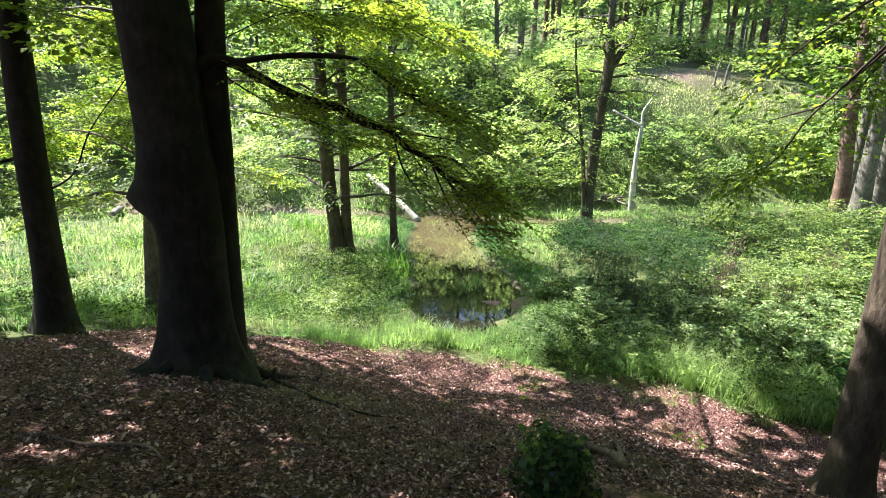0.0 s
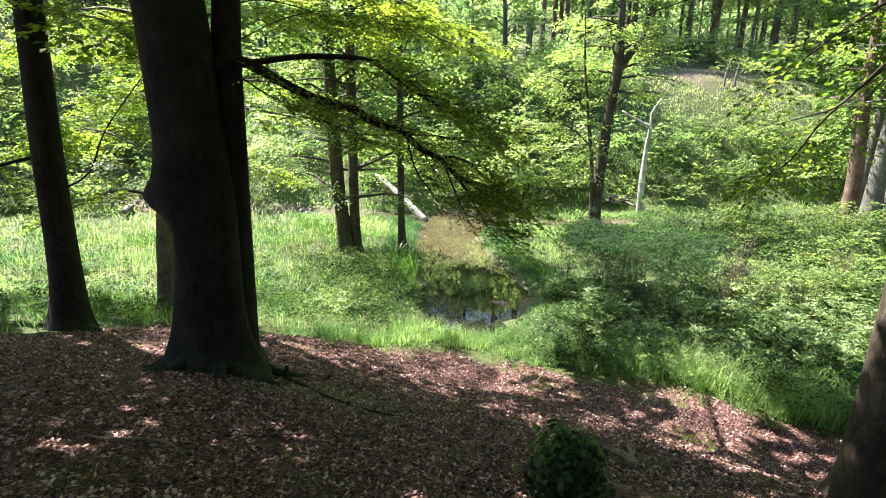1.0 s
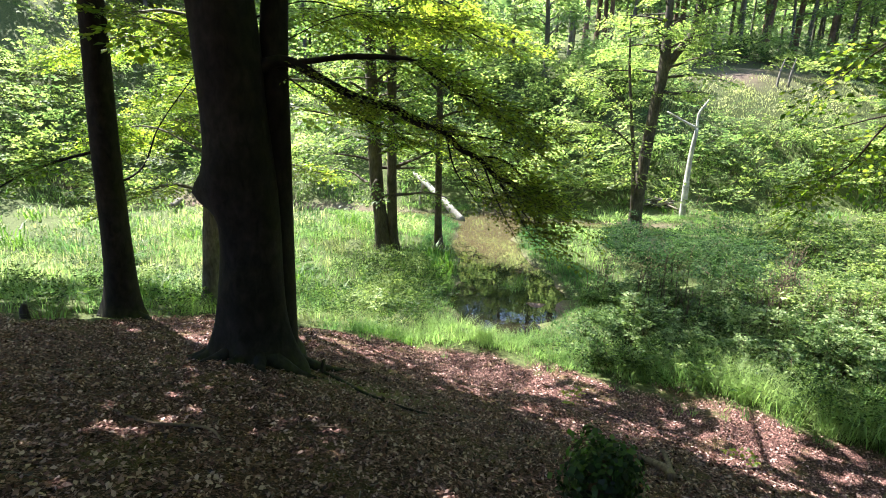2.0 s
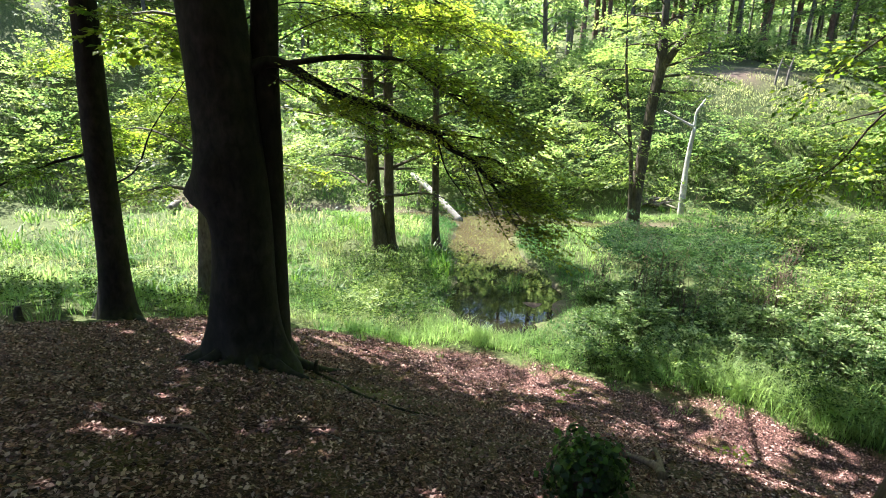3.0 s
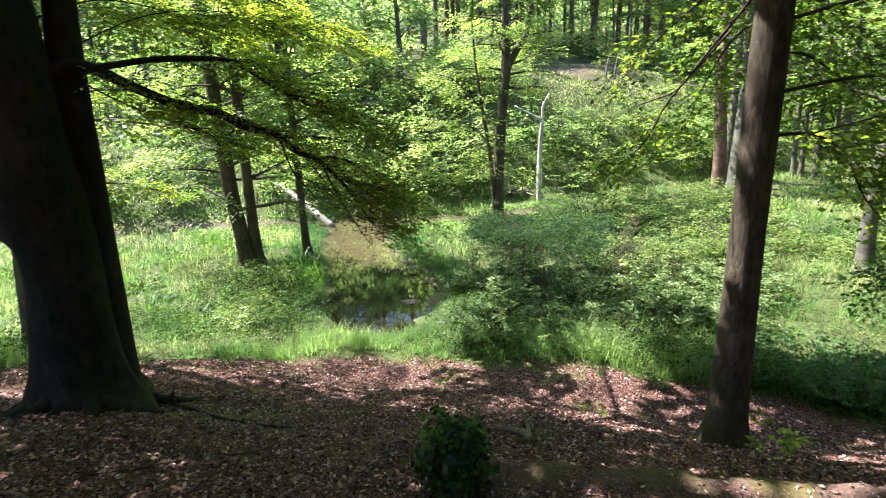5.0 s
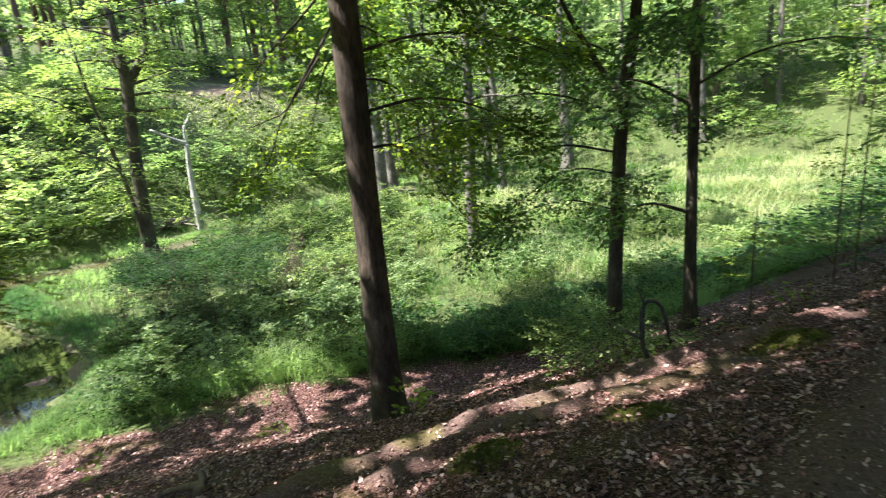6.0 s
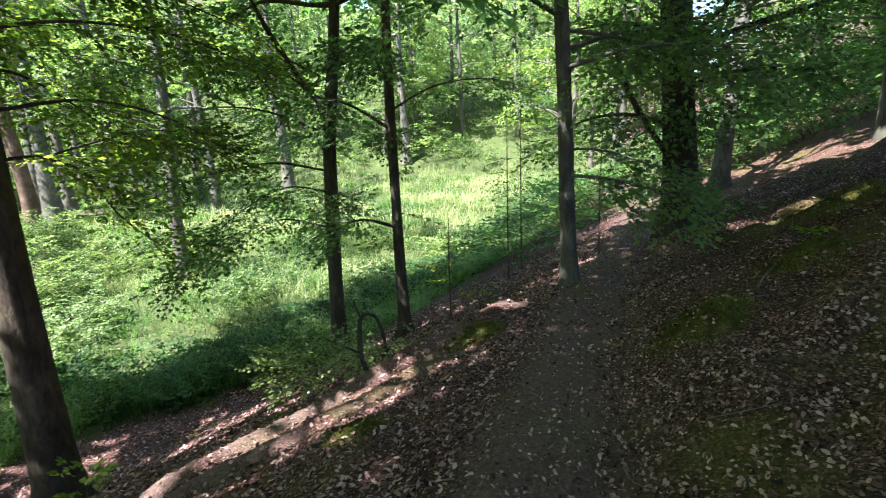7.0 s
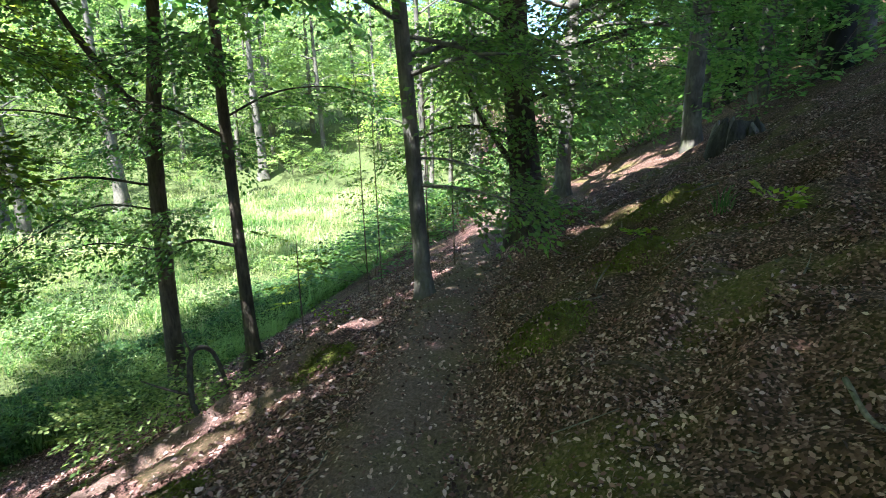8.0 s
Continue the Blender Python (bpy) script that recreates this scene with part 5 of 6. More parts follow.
edge_makers = [wood_tree(55, 13, 0.14, (7, 10, 3.0, 5), (2.0, 14, 3.0, 6, 7), WIDE, GREY_BARK, ALDER_LEAF, "wood_edge_tree", "young leafy tree at the edge of the sunny meadow"),
               wood_tree(56, 15, 0.18, (7, 12, 3.2, 5), (3.4, 10, 3.2, 6, 7), WIDE, GREY_BARK, ALDER_LEAF, "wood_edge_tree", "tall leafy tree at the edge of the sunny meadow")]
scatter(edge_makers, places, "trees at the meadow edge")


# ---- shrubs ----
def shrub(seed, size, tall, sprays_n, kinds, leaf, name="shrub", label="dense leafy green shrub in the valley", category="shrub", stems=5):
    rng = np.random.default_rng(seed)
    ob = thing(name, (0, 0, 0), label, category)
    pieces, spots = [], []
    for i in range(stems):
        a = rng.uniform(0, 6.28)
        line = limb_line(rng, (0.1 * math.cos(a), 0.1 * math.sin(a), -0.08), a, rng.uniform(0.5, 1.35), tall * rng.uniform(0.8, 1.2), 0.018, 0.1, 0.1)
        pieces.append(tube(line, 3, 0.6, 0.02))
    for i in range(sprays_n):
        a, rad = rng.uniform(0, 6.28), size * math.sqrt(rng.uniform(0, 1))
        top = tall * (1 - 0.75 * (rad / size) ** 2) * (0.85 + 0.25 * math.sin(3 * a + seed))
        z = top * rng.uniform(0.1, 1.0) ** 0.45
        spots.append((rad * math.cos(a), rad * math.sin(a), z, a + rng.uniform(-1.2, 1.2), rng.uniform(-0.2, 0.8), rng.uniform(0.7, 1.2)))
    q, t = dress(rng, spots, kinds, 0.3)
    tagged(part("stem_tangle", solid("stem_tangle", pieces, BROWN_WOOD), ob), kind="stuff")
    part("foliage", quad_mesh("foliage", [q], leaf), ob)
    return ob


def tidy_places(count, x0, x1, y0, y1, test):
    """Random places in a rectangle that pass a test."""
    out = []
    while len(out) < count:
        x, y = rr.uniform(x0, x1), rr.uniform(y0, y1)
        if test(x, y):
            out.append((x, y, rr.uniform(0.8, 1.15)))
    return out


def wand_shrub(seed, size, tall, wands, each, kinds, leaf, name="shrub", label="", category="shrub", first=0.3):
    """A loose shrub or a stand of tall herbs: upright wands from a common foot, each leafy in its upper part, with gaps between."""
    rng = np.random.default_rng(seed)
    ob = thing(name, (0, 0, 0), label, category)
    pieces, spots = [], []
    for i in range(wands):
        a, rad = rng.uniform(0, 6.28), size * math.sqrt(rng.uniform(0, 1))
        h = tall * rng.uniform(0.55, 1.15) * (1 - 0.4 * (rad / size) ** 2)
        line = limb_line(rng, (0.55 * rad * math.cos(a), 0.55 * rad * math.sin(a), -0.1), a, rng.uniform(1.1, 1.5), h, 0.012, 0.06, 0.06, 4)
        pieces.append(tube(line, 3, 0.5, 0.02))
        spots += limb_spots(rng, line, each, first, 3.1, (-0.1, 0.7), (0.7, 1.2))
    tagged(part("stem_tangle", solid("stem_tangle", pieces, BROWN_WOOD), ob), kind="stuff")
    part("foliage", quad_mesh("foliage", [dress(rng, spots, kinds, 0.3)[0]], leaf), ob)
    return ob


def off_water(x, y, gap):
    return min(channel(x, y, POND), channel(x, y, BROOK)) > gap


light_word = "loose sunlit yellow-green shrub in the valley"
bushes = [wand_shrub(61, 0.9, 1.7, 15, 4, BUSHY, SHRUB_LEAF, label=light_word), wand_shrub(62, 0.7, 1.3, 12, 4, BUSHY, SHRUB_LEAF, label=light_word), wand_shrub(63, 1.1, 2.1, 20, 4, BUSHY, SHRUB_LEAF, label=light_word)]
scatter(bushes, tidy_places(36, 5.0, 20.0, 13.0, 26, lambda x, y: off_water(x, y, 1.3) and 0.52 * y + 0.2 < x < 4 + 0.66 * y and y > edge_of_litter(x) + 4), "shrubs in the valley")
# bushes whose shaded tone is in their leaf colour
shaded_bushes = [shrub(65, 1.0, 1.7, 70, SLIM_BUSHY, SHADED_SHRUB_LEAF, label="dense shade-toned bluish-green bush by the pond"), shrub(66, 0.8, 1.3, 52, SLIM_BUSHY, SHADED_SHRUB_LEAF, label="low shade-toned bluish-green bush by the pond")]
scatter(shaded_bushes, [p for p in tidy_places(30, 3.0, 11.5, 15.8, 22, lambda x, y: off_water(x, y, 1.3) and 0.17 * y + 0.6 < x < 0.52 * y) if p[0] > 0.2 * p[1] + 1.1], "willow bushes by the pond")
herb_word = "stand of tall pale-leaved herbs with dry stalks"
stands = [wand_shrub(67, 0.6, 1.15, 13, 5, LEAFLET, HERB_LEAF, "tall_herbs", herb_word, "herbs", 0.35), wand_shrub(68, 0.5, 0.95, 11, 5, LEAFLET, HERB_LEAF, "tall_herbs", herb_word, "herbs", 0.3),
          wand_shrub(69, 0.5, 1.4, 9, 6, LEAFLET, HERB_LEAF, "tall_herbs", herb_word, "herbs", 0.45)]
def dry_stalks(seed):
    """A few dead upright stems with broken side twigs and seed heads."""
    rng = np.random.default_rng(seed)
    ob = thing("dry_stalks", (0, 0, 0), "dry brown dead stalks among the herbs", "stalks")
    for i in range(7):
        a, r, h = rng.uniform(0, 6.28), rng.uniform(0, 0.35), rng.uniform(0.9, 1.6)
        x, y, w = r * math.cos(a), r * math.sin(a), rng.uniform(-0.25, 0.25)
        pieces = [tube([(x, y, -0.1, 0.012), (x + 0.4 * w, y, h * 0.5, 0.009), (x + w, y + 0.1 * w, h, 0.004)], 4, 0.4, 0.02)]
        for k in range(4):
            t, b = rng.uniform(0.45, 0.95), rng.uniform(0, 6.28)
            p = (x + w * t, y, h * t)
            pieces.append(tube([(*p, 0.005), (p[0] + 0.12 * math.cos(b), p[1] + 0.12 * math.sin(b), p[2] + 0.12, 0.004), (p[0] + 0.2 * math.cos(b), p[1] + 0.2 * math.sin(b), p[2] + 0.26, 0.007)], 3, 0.3, 0.02))
        part("stalk", solid("stalk", pieces, BROWN_WOOD), ob)
    return ob


scatter([dry_stalks(171), dry_stalks(172)], tidy_places(14, 3.2, 13.0, 11.0, 15.6, lambda x, y: off_water(x, y, 0.5) and y > edge_of_litter(x) + 2.6 and x < 2.5 + 0.66 * y), "dry stalks in the herb belt")
scatter(stands, tidy_places(40, 3.7, 15.0, 9.5, 14.6, lambda x, y: off_water(x, y, 0.7) and y > edge_of_litter(x) + 3.2 + 0.35 * math.sin(3 * x) and x < 3 + 0.72 * y), "tall herbs before the shrubs")
banks = [shrub(71, 2.0, 2.4, 44, WIDE, SHRUB_LEAF, label="broad shrub on the far bank"), shrub(72, 1.6, 1.5, 34, WIDE, SHRUB_LEAF, label="low bramble shrub on the far bank"),
         shrub(73, 2.4, 3.4, 60, WIDE, FOREST_LEAF, label="tall dark shrub on the far bank")]
places = []
while len(places) < 130:
    x = rr.uniform(-32, 62)
    off = rr.uniform(0.5, 17.5)
    grassy = 13 < x < 40 and 7 < off < 15.5 or -20 < x < -12 and 4 < off < 12
    if not grassy or rr.random() < 0.08:
        places.append((x, float(bank_line(x)) + off, rr.uniform(0.8, 1.15)))
for i in range(30):
    x = rr.uniform(-5, 13)
    places.append((x, float(bank_line(x)) + rr.uniform(1.5, 18), rr.uniform(0.8, 1.2)))
for i in range(26):
    x = rr.uniform(0, 46)
    places.append((x, float(bank_line(x)) + rr.uniform(19.5, 27), rr.uniform(1.0, 1.5)))
for i in range(16):
    x = rr.uniform(13, 36)
    places.append((x, float(bank_line(x)) + rr.uniform(0.5, 7), rr.uniform(0.7, 1.0)))
for i in range(46):
    x = rr.uniform(-46, -19)
    places.append((x, float(bank_line(x)) + rr.uniform(-1, 17), rr.uniform(0.8, 1.3)))
for i in range(26):
    places.append((rr.uniform(50, 60), -6 + i * 2.2, rr.uniform(0.8, 1.2)))
for i in range(16):
    x = rr.uniform(22, 50)
    places.append((x, float(trail(x)) - rr.uniform(6, 26), rr.uniform(1.0, 1.4)))
for i in range(16):
    places.append((rr.uniform(-44, -25), rr.uniform(12, 32), rr.uniform(0.9, 1.3)))
scatter(banks, places, "shrubs on the far bank")
under = [shrub(75, 1.3, 1.6, 22, MIDDLE, SHADE_TINTED_LEAF, "sapling", "low leafy beech sapling on the hillside", "sapling"), shrub(76, 1.0, 2.2, 22, MIDDLE, SHADE_TINTED_LEAF, "sapling", "tall leafy beech sapling on the hillside", "sapling")]
places = []
while len(places) < 62:
    x = rr.uniform(12, 32)
    y = float(trail(x)) - rr.uniform(-1.0, 14)
    if x - 8 > -y * 0.35 and math.hypot(x - 14.4, y + 4.8) > 1.3:
        places.append((x, y, rr.uniform(0.8, 1.2)))
for i in range(16):
    x = rr.uniform(12.5, 21)
    places.append((x, float(trail(x)) + rr.uniform(0.9, 3.4), rr.uniform(0.5, 0.8)))
scatter(under, places, "saplings on the hillside")
nettle_word = "stand of dark green nettles at the foot of the slope"
nettles = [wand_shrub(91, 0.6, 0.8, 14, 5, LEAFLET, NETTLE_LEAF, "nettles", nettle_word, "nettles", 0.2), wand_shrub(92, 0.5, 0.65, 12, 5, LEAFLET, NETTLE_LEAF, "nettles", nettle_word, "nettles", 0.2)]
scatter(nettles, tidy_places(64, 7.5, 18.0, 1.5, 10.0, lambda x, y: edge_of_litter(x) + 0.7 < y < edge_of_litter(x) + 3.4 + 0.8 * math.sin(1.7 * x)), "nettles along the slope")
weed_word = "loose stand of fresh green herbs in the meadow"
weeds = [wand_shrub(93, 0.7, 0.85, 12, 4, BUSHY, HERB_LEAF, "herb_stand", weed_word, "herbs", 0.25), wand_shrub(94, 0.9, 1.0, 14, 4, BUSHY, SHRUB_LEAF, "herb_stand", weed_word, "herbs", 0.25)]
scatter(weeds, tidy_places(30, 12.0, 30.0, 4.0, 17.0, lambda x, y: y > edge_of_litter(x) + 3.5 and x > 6 + 0.66 * y and waves(x, y, 5.5, 2.0) < 0.1), "herbs in the meadow")
low_word = "low bushy stand of fresh herbs under the alders"
low_stands = [wand_shrub(95, 0.55, 0.62, 16, 4, LEAFLET, HERB_LEAF, "herb_stand", low_word, "herbs", 0.1), wand_shrub(96, 0.5, 0.5, 16, 4, LEAFLET, NETTLE_LEAF, "herb_stand", low_word, "herbs", 0.1)]
scatter(low_stands, [(x, y, 1.0) for x, y in ((-2.8, 14.2), (-3.6, 15.0), (-1.95, 14.2), (-1.6, 13.6), (-2.4, 13.0), (-3.9, 13.5), (-5.2, 13.8), (-4.2, 12.3), (-6.4, 12.6), (-7.6, 13.6), (-3.2, 12.4), (-9.2, 13.0), (-8.4, 15.0), (-5.8, 15.6), (-10.6, 14.4), (-12.0, 15.4), (-6.9, 17.0))], "herbs under the alders")
edge_word = "lush bushy herbs between the leaf litter and the pond"
edge_stands = [wand_shrub(97, 0.55, 0.8, 15, 5, LEAFLET, HERB_LEAF, "herb_stand", edge_word, "herbs", 0.15), wand_shrub(98, 0.5, 0.55, 16, 4, LEAFLET, HERB_LEAF, "herb_stand", edge_word, "herbs", 0.1),
               wand_shrub(99, 0.5, 1.1, 10, 6, LEAFLET, HERB_LEAF, "herb_stand", edge_word, "herbs", 0.35)]
scatter(edge_stands, tidy_places(44, 2.4, 8.5, 9.5, 14.8, lambda x, y: off_water(x, y, 0.6) and y > edge_of_litter(x) + 1.2 + 0.3 * math.sin(4 * x)), "herbs by the pond")


# ---- grass, reeds and leaf litter ----
def blades(rng, x, y, tall, wide, sway=0.35, away=None):
    """Bent grass blades, two quads each. away: the way each one leans."""
    n = len(x)
    z = ground(x, y) - 0.02
    a = rng.uniform(0, 6.283, n) if away is None else away + rng.normal(0, 0.5, n)
    h = tall * rng.uniform(0.55, 1.2, n)
    lean = sway * rng.uniform(0.2, 1.3, n)
    w = np.stack([-np.sin(a), np.cos(a), np.zeros(n)], 1) * (wide * rng.uniform(0.7, 1.3, n))[:, None]
    way = np.stack([np.cos(a), np.sin(a), np.zeros(n)], 1)
    base = np.stack([x, y, z], 1)
    mid = base + way * (lean * h * 0.35)[:, None] + np.array((0, 0, 1)) * (h * 0.6)[:, None]
    tip = base + way * (lean * h * 1.1)[:, None] + np.array((0, 0, 1)) * (h * (1 - 0.25 * np.minimum(lean, 1)))[:, None]
    low = np.stack([base - w, base + w, mid + w * 0.8, mid - w * 0.8], 1)
    high = np.stack([mid - w * 0.8, mid + w * 0.8, tip + w * 0.1, tip - w * 0.1], 1)
    return np.concatenate([low, high])


def tufts(rng, x, y, tall, wide, each, spread, sway=0.6):
    """Grass in tufts: blades that lean outwards from each centre."""
    n = len(x)
    a, d = rng.uniform(0, 6.283, (n, each)), spread * np.sqrt(rng.uniform(0, 1, (n, each)))
    h = np.broadcast_to(np.asarray(tall)[:, None] * rng.uniform(0.6, 1.25, (n, 1)), (n, each))
    return blades(rng, (x[:, None] + np.cos(a) * d).ravel(), (y[:, None] + np.sin(a) * d).ravel(), h.ravel(), wide, sway, a.ravel())


def dry_land(x, y):
    return np.minimum(channel(x, y, POND), channel(x, y, BROOK)) > 0.25


def thicket(x, y):
    """Where the shrub belt stands: little grass grows there."""
    return smooth(1.6, 2.4, y - edge_of_litter(x)) * smooth(0.5, 1.5, x - 2.6 - 0.05 * y) * (1 - smooth(-0.5, 1.5, x - 4.5 - 0.62 * y)) * (1 - smooth(24, 27, y))


def meadow():
    rng = np.random.default_rng(81)
    out, pale, green = [], [], []
    for n, far0, far1, tall, wide, each, spread in ((2900, 8, 15, 0.36, 0.006, 11, 0.15), (3600, 13, 26, 0.42, 0.011, 11, 0.28), (3300, 22, 48, 0.46, 0.024, 11, 0.55), (1500, 44, 90, 0.6, 0.05, 9, 1.1)):
        a, d = rng.uniform(-1.75, 0.9, n), np.sqrt(rng.uniform(far0 ** 2, far1 ** 2, n))
        x, y = -np.sin(a) * d + 0.5, np.cos(a) * d
        e = edge_of_litter(x) + 0.35 * waves(x, y, 1.3, 2.0)
        keep = (y > e + 0.05) & dry_land(x, y) & (y < bank_line(x) + 2.5) & (rng.uniform(0, 1, n) > 0.75 * thicket(x, y))
        x, y = x[keep], y[keep]
        keep = channel(x, y, POND) > rng.uniform(0, 0.6, len(x))
        x, y = x[keep], y[keep]
        size = 0.55 + 0.45 * smooth(0.2, 2.0, y - edge_of_litter(x)) + 0.45 * waves(x, y, 2.7, 1.0)
        size = size * np.where((y < 13.4) & (x > -2.0) & (x < 3.0), 0.7, 1.0)
        size = size * (0.45 + 0.55 * smooth(0.4, 2.2, channel(x, y, POND)))
        band = waves(x, y, 5.5, 2.0) + 0.5 * waves(x, y, 1.9, 0.6) + rng.normal(0, 0.12, len(x))
        apart = np.where(x > 9.0, 0.0, np.where(x < -1.0, 0.2, 9.0))
        # wavy bands of shorter pale grass and taller darker green blades
        paler, greener = band > 0.45 + apart, band < -0.3 - apart
        size = np.clip(np.where(paler, 0.75, np.where(greener, 1.35, 1.0)) * size, 0.25, 1.8)
        for heap, pick in ((out, ~paler & ~greener), (pale, paler), (green, greener)):
            heap.append(tufts(rng, x[pick], y[pick], tall * size[pick], wide, each, spread, 1.0))
    tagged(new("meadow_grass", quad_mesh("meadow_grass", np.concatenate(pale), PALE_GRASS)), "pale yellow-green grass in bands of the meadow", "grass", kind="stuff")
    tagged(new("sedge", quad_mesh("sedge", np.concatenate(green), REED_BLADE)), "tall darker green sedge in bands of the meadow", "sedge", kind="stuff")
    me = quad_mesh("grass", np.concatenate(out), GRASS_BLADE)
    tagged(new("grass", me), "tall lush green meadow grass on the valley floor", "grass", kind="stuff")


def edge_growth():
    """Tall grass and nettles along the foot of the slope."""
    rng = np.random.default_rng(82)
    n = 1700
    x = rng.uniform(-3.0, 16, n)
    y = edge_of_litter(x) + 0.25 + np.abs(rng.normal(0, 0.8, n))
    keep = dry_land(x, y) & (waves(x, y, 1.5, 0.7) > -0.45)
    x, y = x[keep], y[keep]
    me = quad_mesh("edge_grass", tufts(rng, x, y, 0.3 + 0.36 * smooth(2.6, 5.0, x), 0.0045, 12, 0.12, 0.8), GRASS_BLADE)
    tagged(new("edge_grass", me), "long arching grass along the foot of the slope", "grass", kind="stuff")


def fallen_leaves():
    rng = np.random.default_rng(83)
    n, m = 150000, 34000
    a, d = rng.uniform(-2.3, 1.2, n), 0.9 + 10.5 * rng.uniform(0, 1, n) ** 0.75
    x, y = -np.sin(a) * d + 0.6, np.cos(a) * d - 0.2
    # the hillside above the path, nearest first
    hx = 1.4 + 9.0 * rng.uniform(0, 1, m) ** 1.6
    x, y = np.concatenate([x, hx]), np.concatenate([y, trail(hx) - 0.2 - rng.uniform(0, 1, m) ** 1.3 * (0.9 + 0.55 * hx)])
    n += m
    cover, path, moss = cover_of(x, y)
    brow = np.exp(-(np.minimum(channel(x, y, RIDGE), channel(x, y, LEDGE)) / 0.3) ** 2)
    sparse = 0.85 * smooth(0.3, 0.9, trail(x) - y) * smooth(-0.7, 0.25, waves(x, y, 0.8, 6.0) + 0.6 * waves(x, y, 2.1, 1.0))
    keep = (rng.uniform(0, 1, n) < cover * (1 - 0.85 * path * (0.55 + 0.45 * smooth(-0.4, 0.4, waves(x, y, 0.7, 2.0)))) * (1 - 0.6 * moss) * (1 - 0.75 * brow) * (1 - sparse)) & (y < edge_of_litter(x) + 0.3)
    x, y = x[keep], y[keep]
    n = len(x)
    z = ground(x, y) + 0.012 * waves(x, y, 0.37, 0.8) + rng.uniform(0.002, 0.02, n) + np.where(y < trail(x), 0.006, 0.0)
    e = 0.05
    nx, ny = (ground(x - e, y) - ground(x + e, y)) / (2 * e), (ground(x, y - e) - ground(x, y + e)) / (2 * e)
    N = np.stack([nx, ny, np.ones(n)], 1) + rng.normal(0, 0.65, (n, 3))
    N /= np.linalg.norm(N, axis=1)[:, None]
    D = np.stack([*(rng.normal(0, 1, (2, n))), np.zeros(n)], 1)
    D -= (D * N).sum(1)[:, None] * N
    D /= np.linalg.norm(D, axis=1)[:, None]
    size = rng.uniform(0.026, 0.062, n)
    P = np.stack([x, y, z], 1) - D * 0.03
    near = np.hypot(x - 1.0, y + 0.3) < 3.6
    size = np.where(near, 0.85, 1.0) * np.where(y < trail(x) + 0.5, 0.75, 1.0) * size
    q = [leaf_ovals(P[near], D[near], N[near], size[near], 0.27), leaf_quads(P[~near], D[~near], N[~near], size[~near], 0.28)]
    tagged(new("leaf_litter", quad_mesh("leaf_litter", q, DRY_LEAF)), "dry brown fallen beech leaves covering the slope", "leaf litter", kind="stuff")


def herbs():
    """Nettles, balsam and other leafy herbs among the grass."""
    rng = np.random.default_rng(84)
    kinds = [spray(k, 0.34, 5, 0.07, 0.06, 0.5, 0.05, tumble=0.65) for k in range(31, 35)]
    out = []

    def clumps(x, y, size, each, tall):
        n = len(x)
        a, d = rng.uniform(0, 6.28, (n, each)), np.sqrt(rng.uniform(0, 1, (n, each)))
        r = size * rng.uniform(0.2, 0.5, (n, 1))
        px, py = (x[:, None] + np.cos(a) * d * r).ravel(), (y[:, None] + np.sin(a) * d * r).ravel()
        h = (tall * size * rng.uniform(0.35, 1.2, (n, 1)) * (1 - 0.7 * d * d) * rng.uniform(0.5, 1, (n, each))).ravel()
        k = n * each
        spots = np.stack([px, py, ground(px, py) + h, a.ravel() + rng.normal(0, 0.6, k), rng.uniform(0.0, 1.0, k), size * rng.uniform(0.8, 1.3, k)], 1)
        out.append(dress(rng, spots, kinds, 0.22)[0])

    for n, far0, far1, size, each in ((300, 9, 15, 0.9, 8), (200, 14, 26, 1.3, 7), (120, 25, 46, 2.4, 6)):
        a, d = rng.uniform(-1.5, 0.85, n), np.sqrt(rng.uniform(far0 ** 2, far1 ** 2, n))
        x, y = -np.sin(a) * d + 0.5, np.cos(a) * d
        keep = (y > edge_of_litter(x) + 0.3) & (y < bank_line(x) + 14) & dry_land(x, y) & (channel(x, y, POND) > 0.4 * size + 0.2) & ~((y < 13.6) & (y > 10.6) & (x > -1.6) & (x < 3.2)) & (thicket(x, y) < 0.3)
        clumps(x[keep], y[keep], size, each, 0.5)
    x, y = rng.uniform(-4.6, -1.3, 70), rng.uniform(11.2, 17.5, 70)
    keep = channel(x, y, POND) > 0.5
    clumps(x[keep], y[keep], 1.1, 8, 0.6)
    x = rng.uniform(2.8, 15, 90)
    y = edge_of_litter(x) + rng.uniform(0.35, 1.5, 90)
    keep = (channel(x, y, POND) > 0.9) & ((x > 3.4) | (y < 10.4))
    clumps(x[keep], y[keep], 1.0, 9, 0.75)
    tagged(new("meadow_herbs", quad_mesh("meadow_herbs", np.concatenate(out), SHRUB_LEAF)), "leafy green herbs growing among the meadow grass", "herbs", kind="stuff")


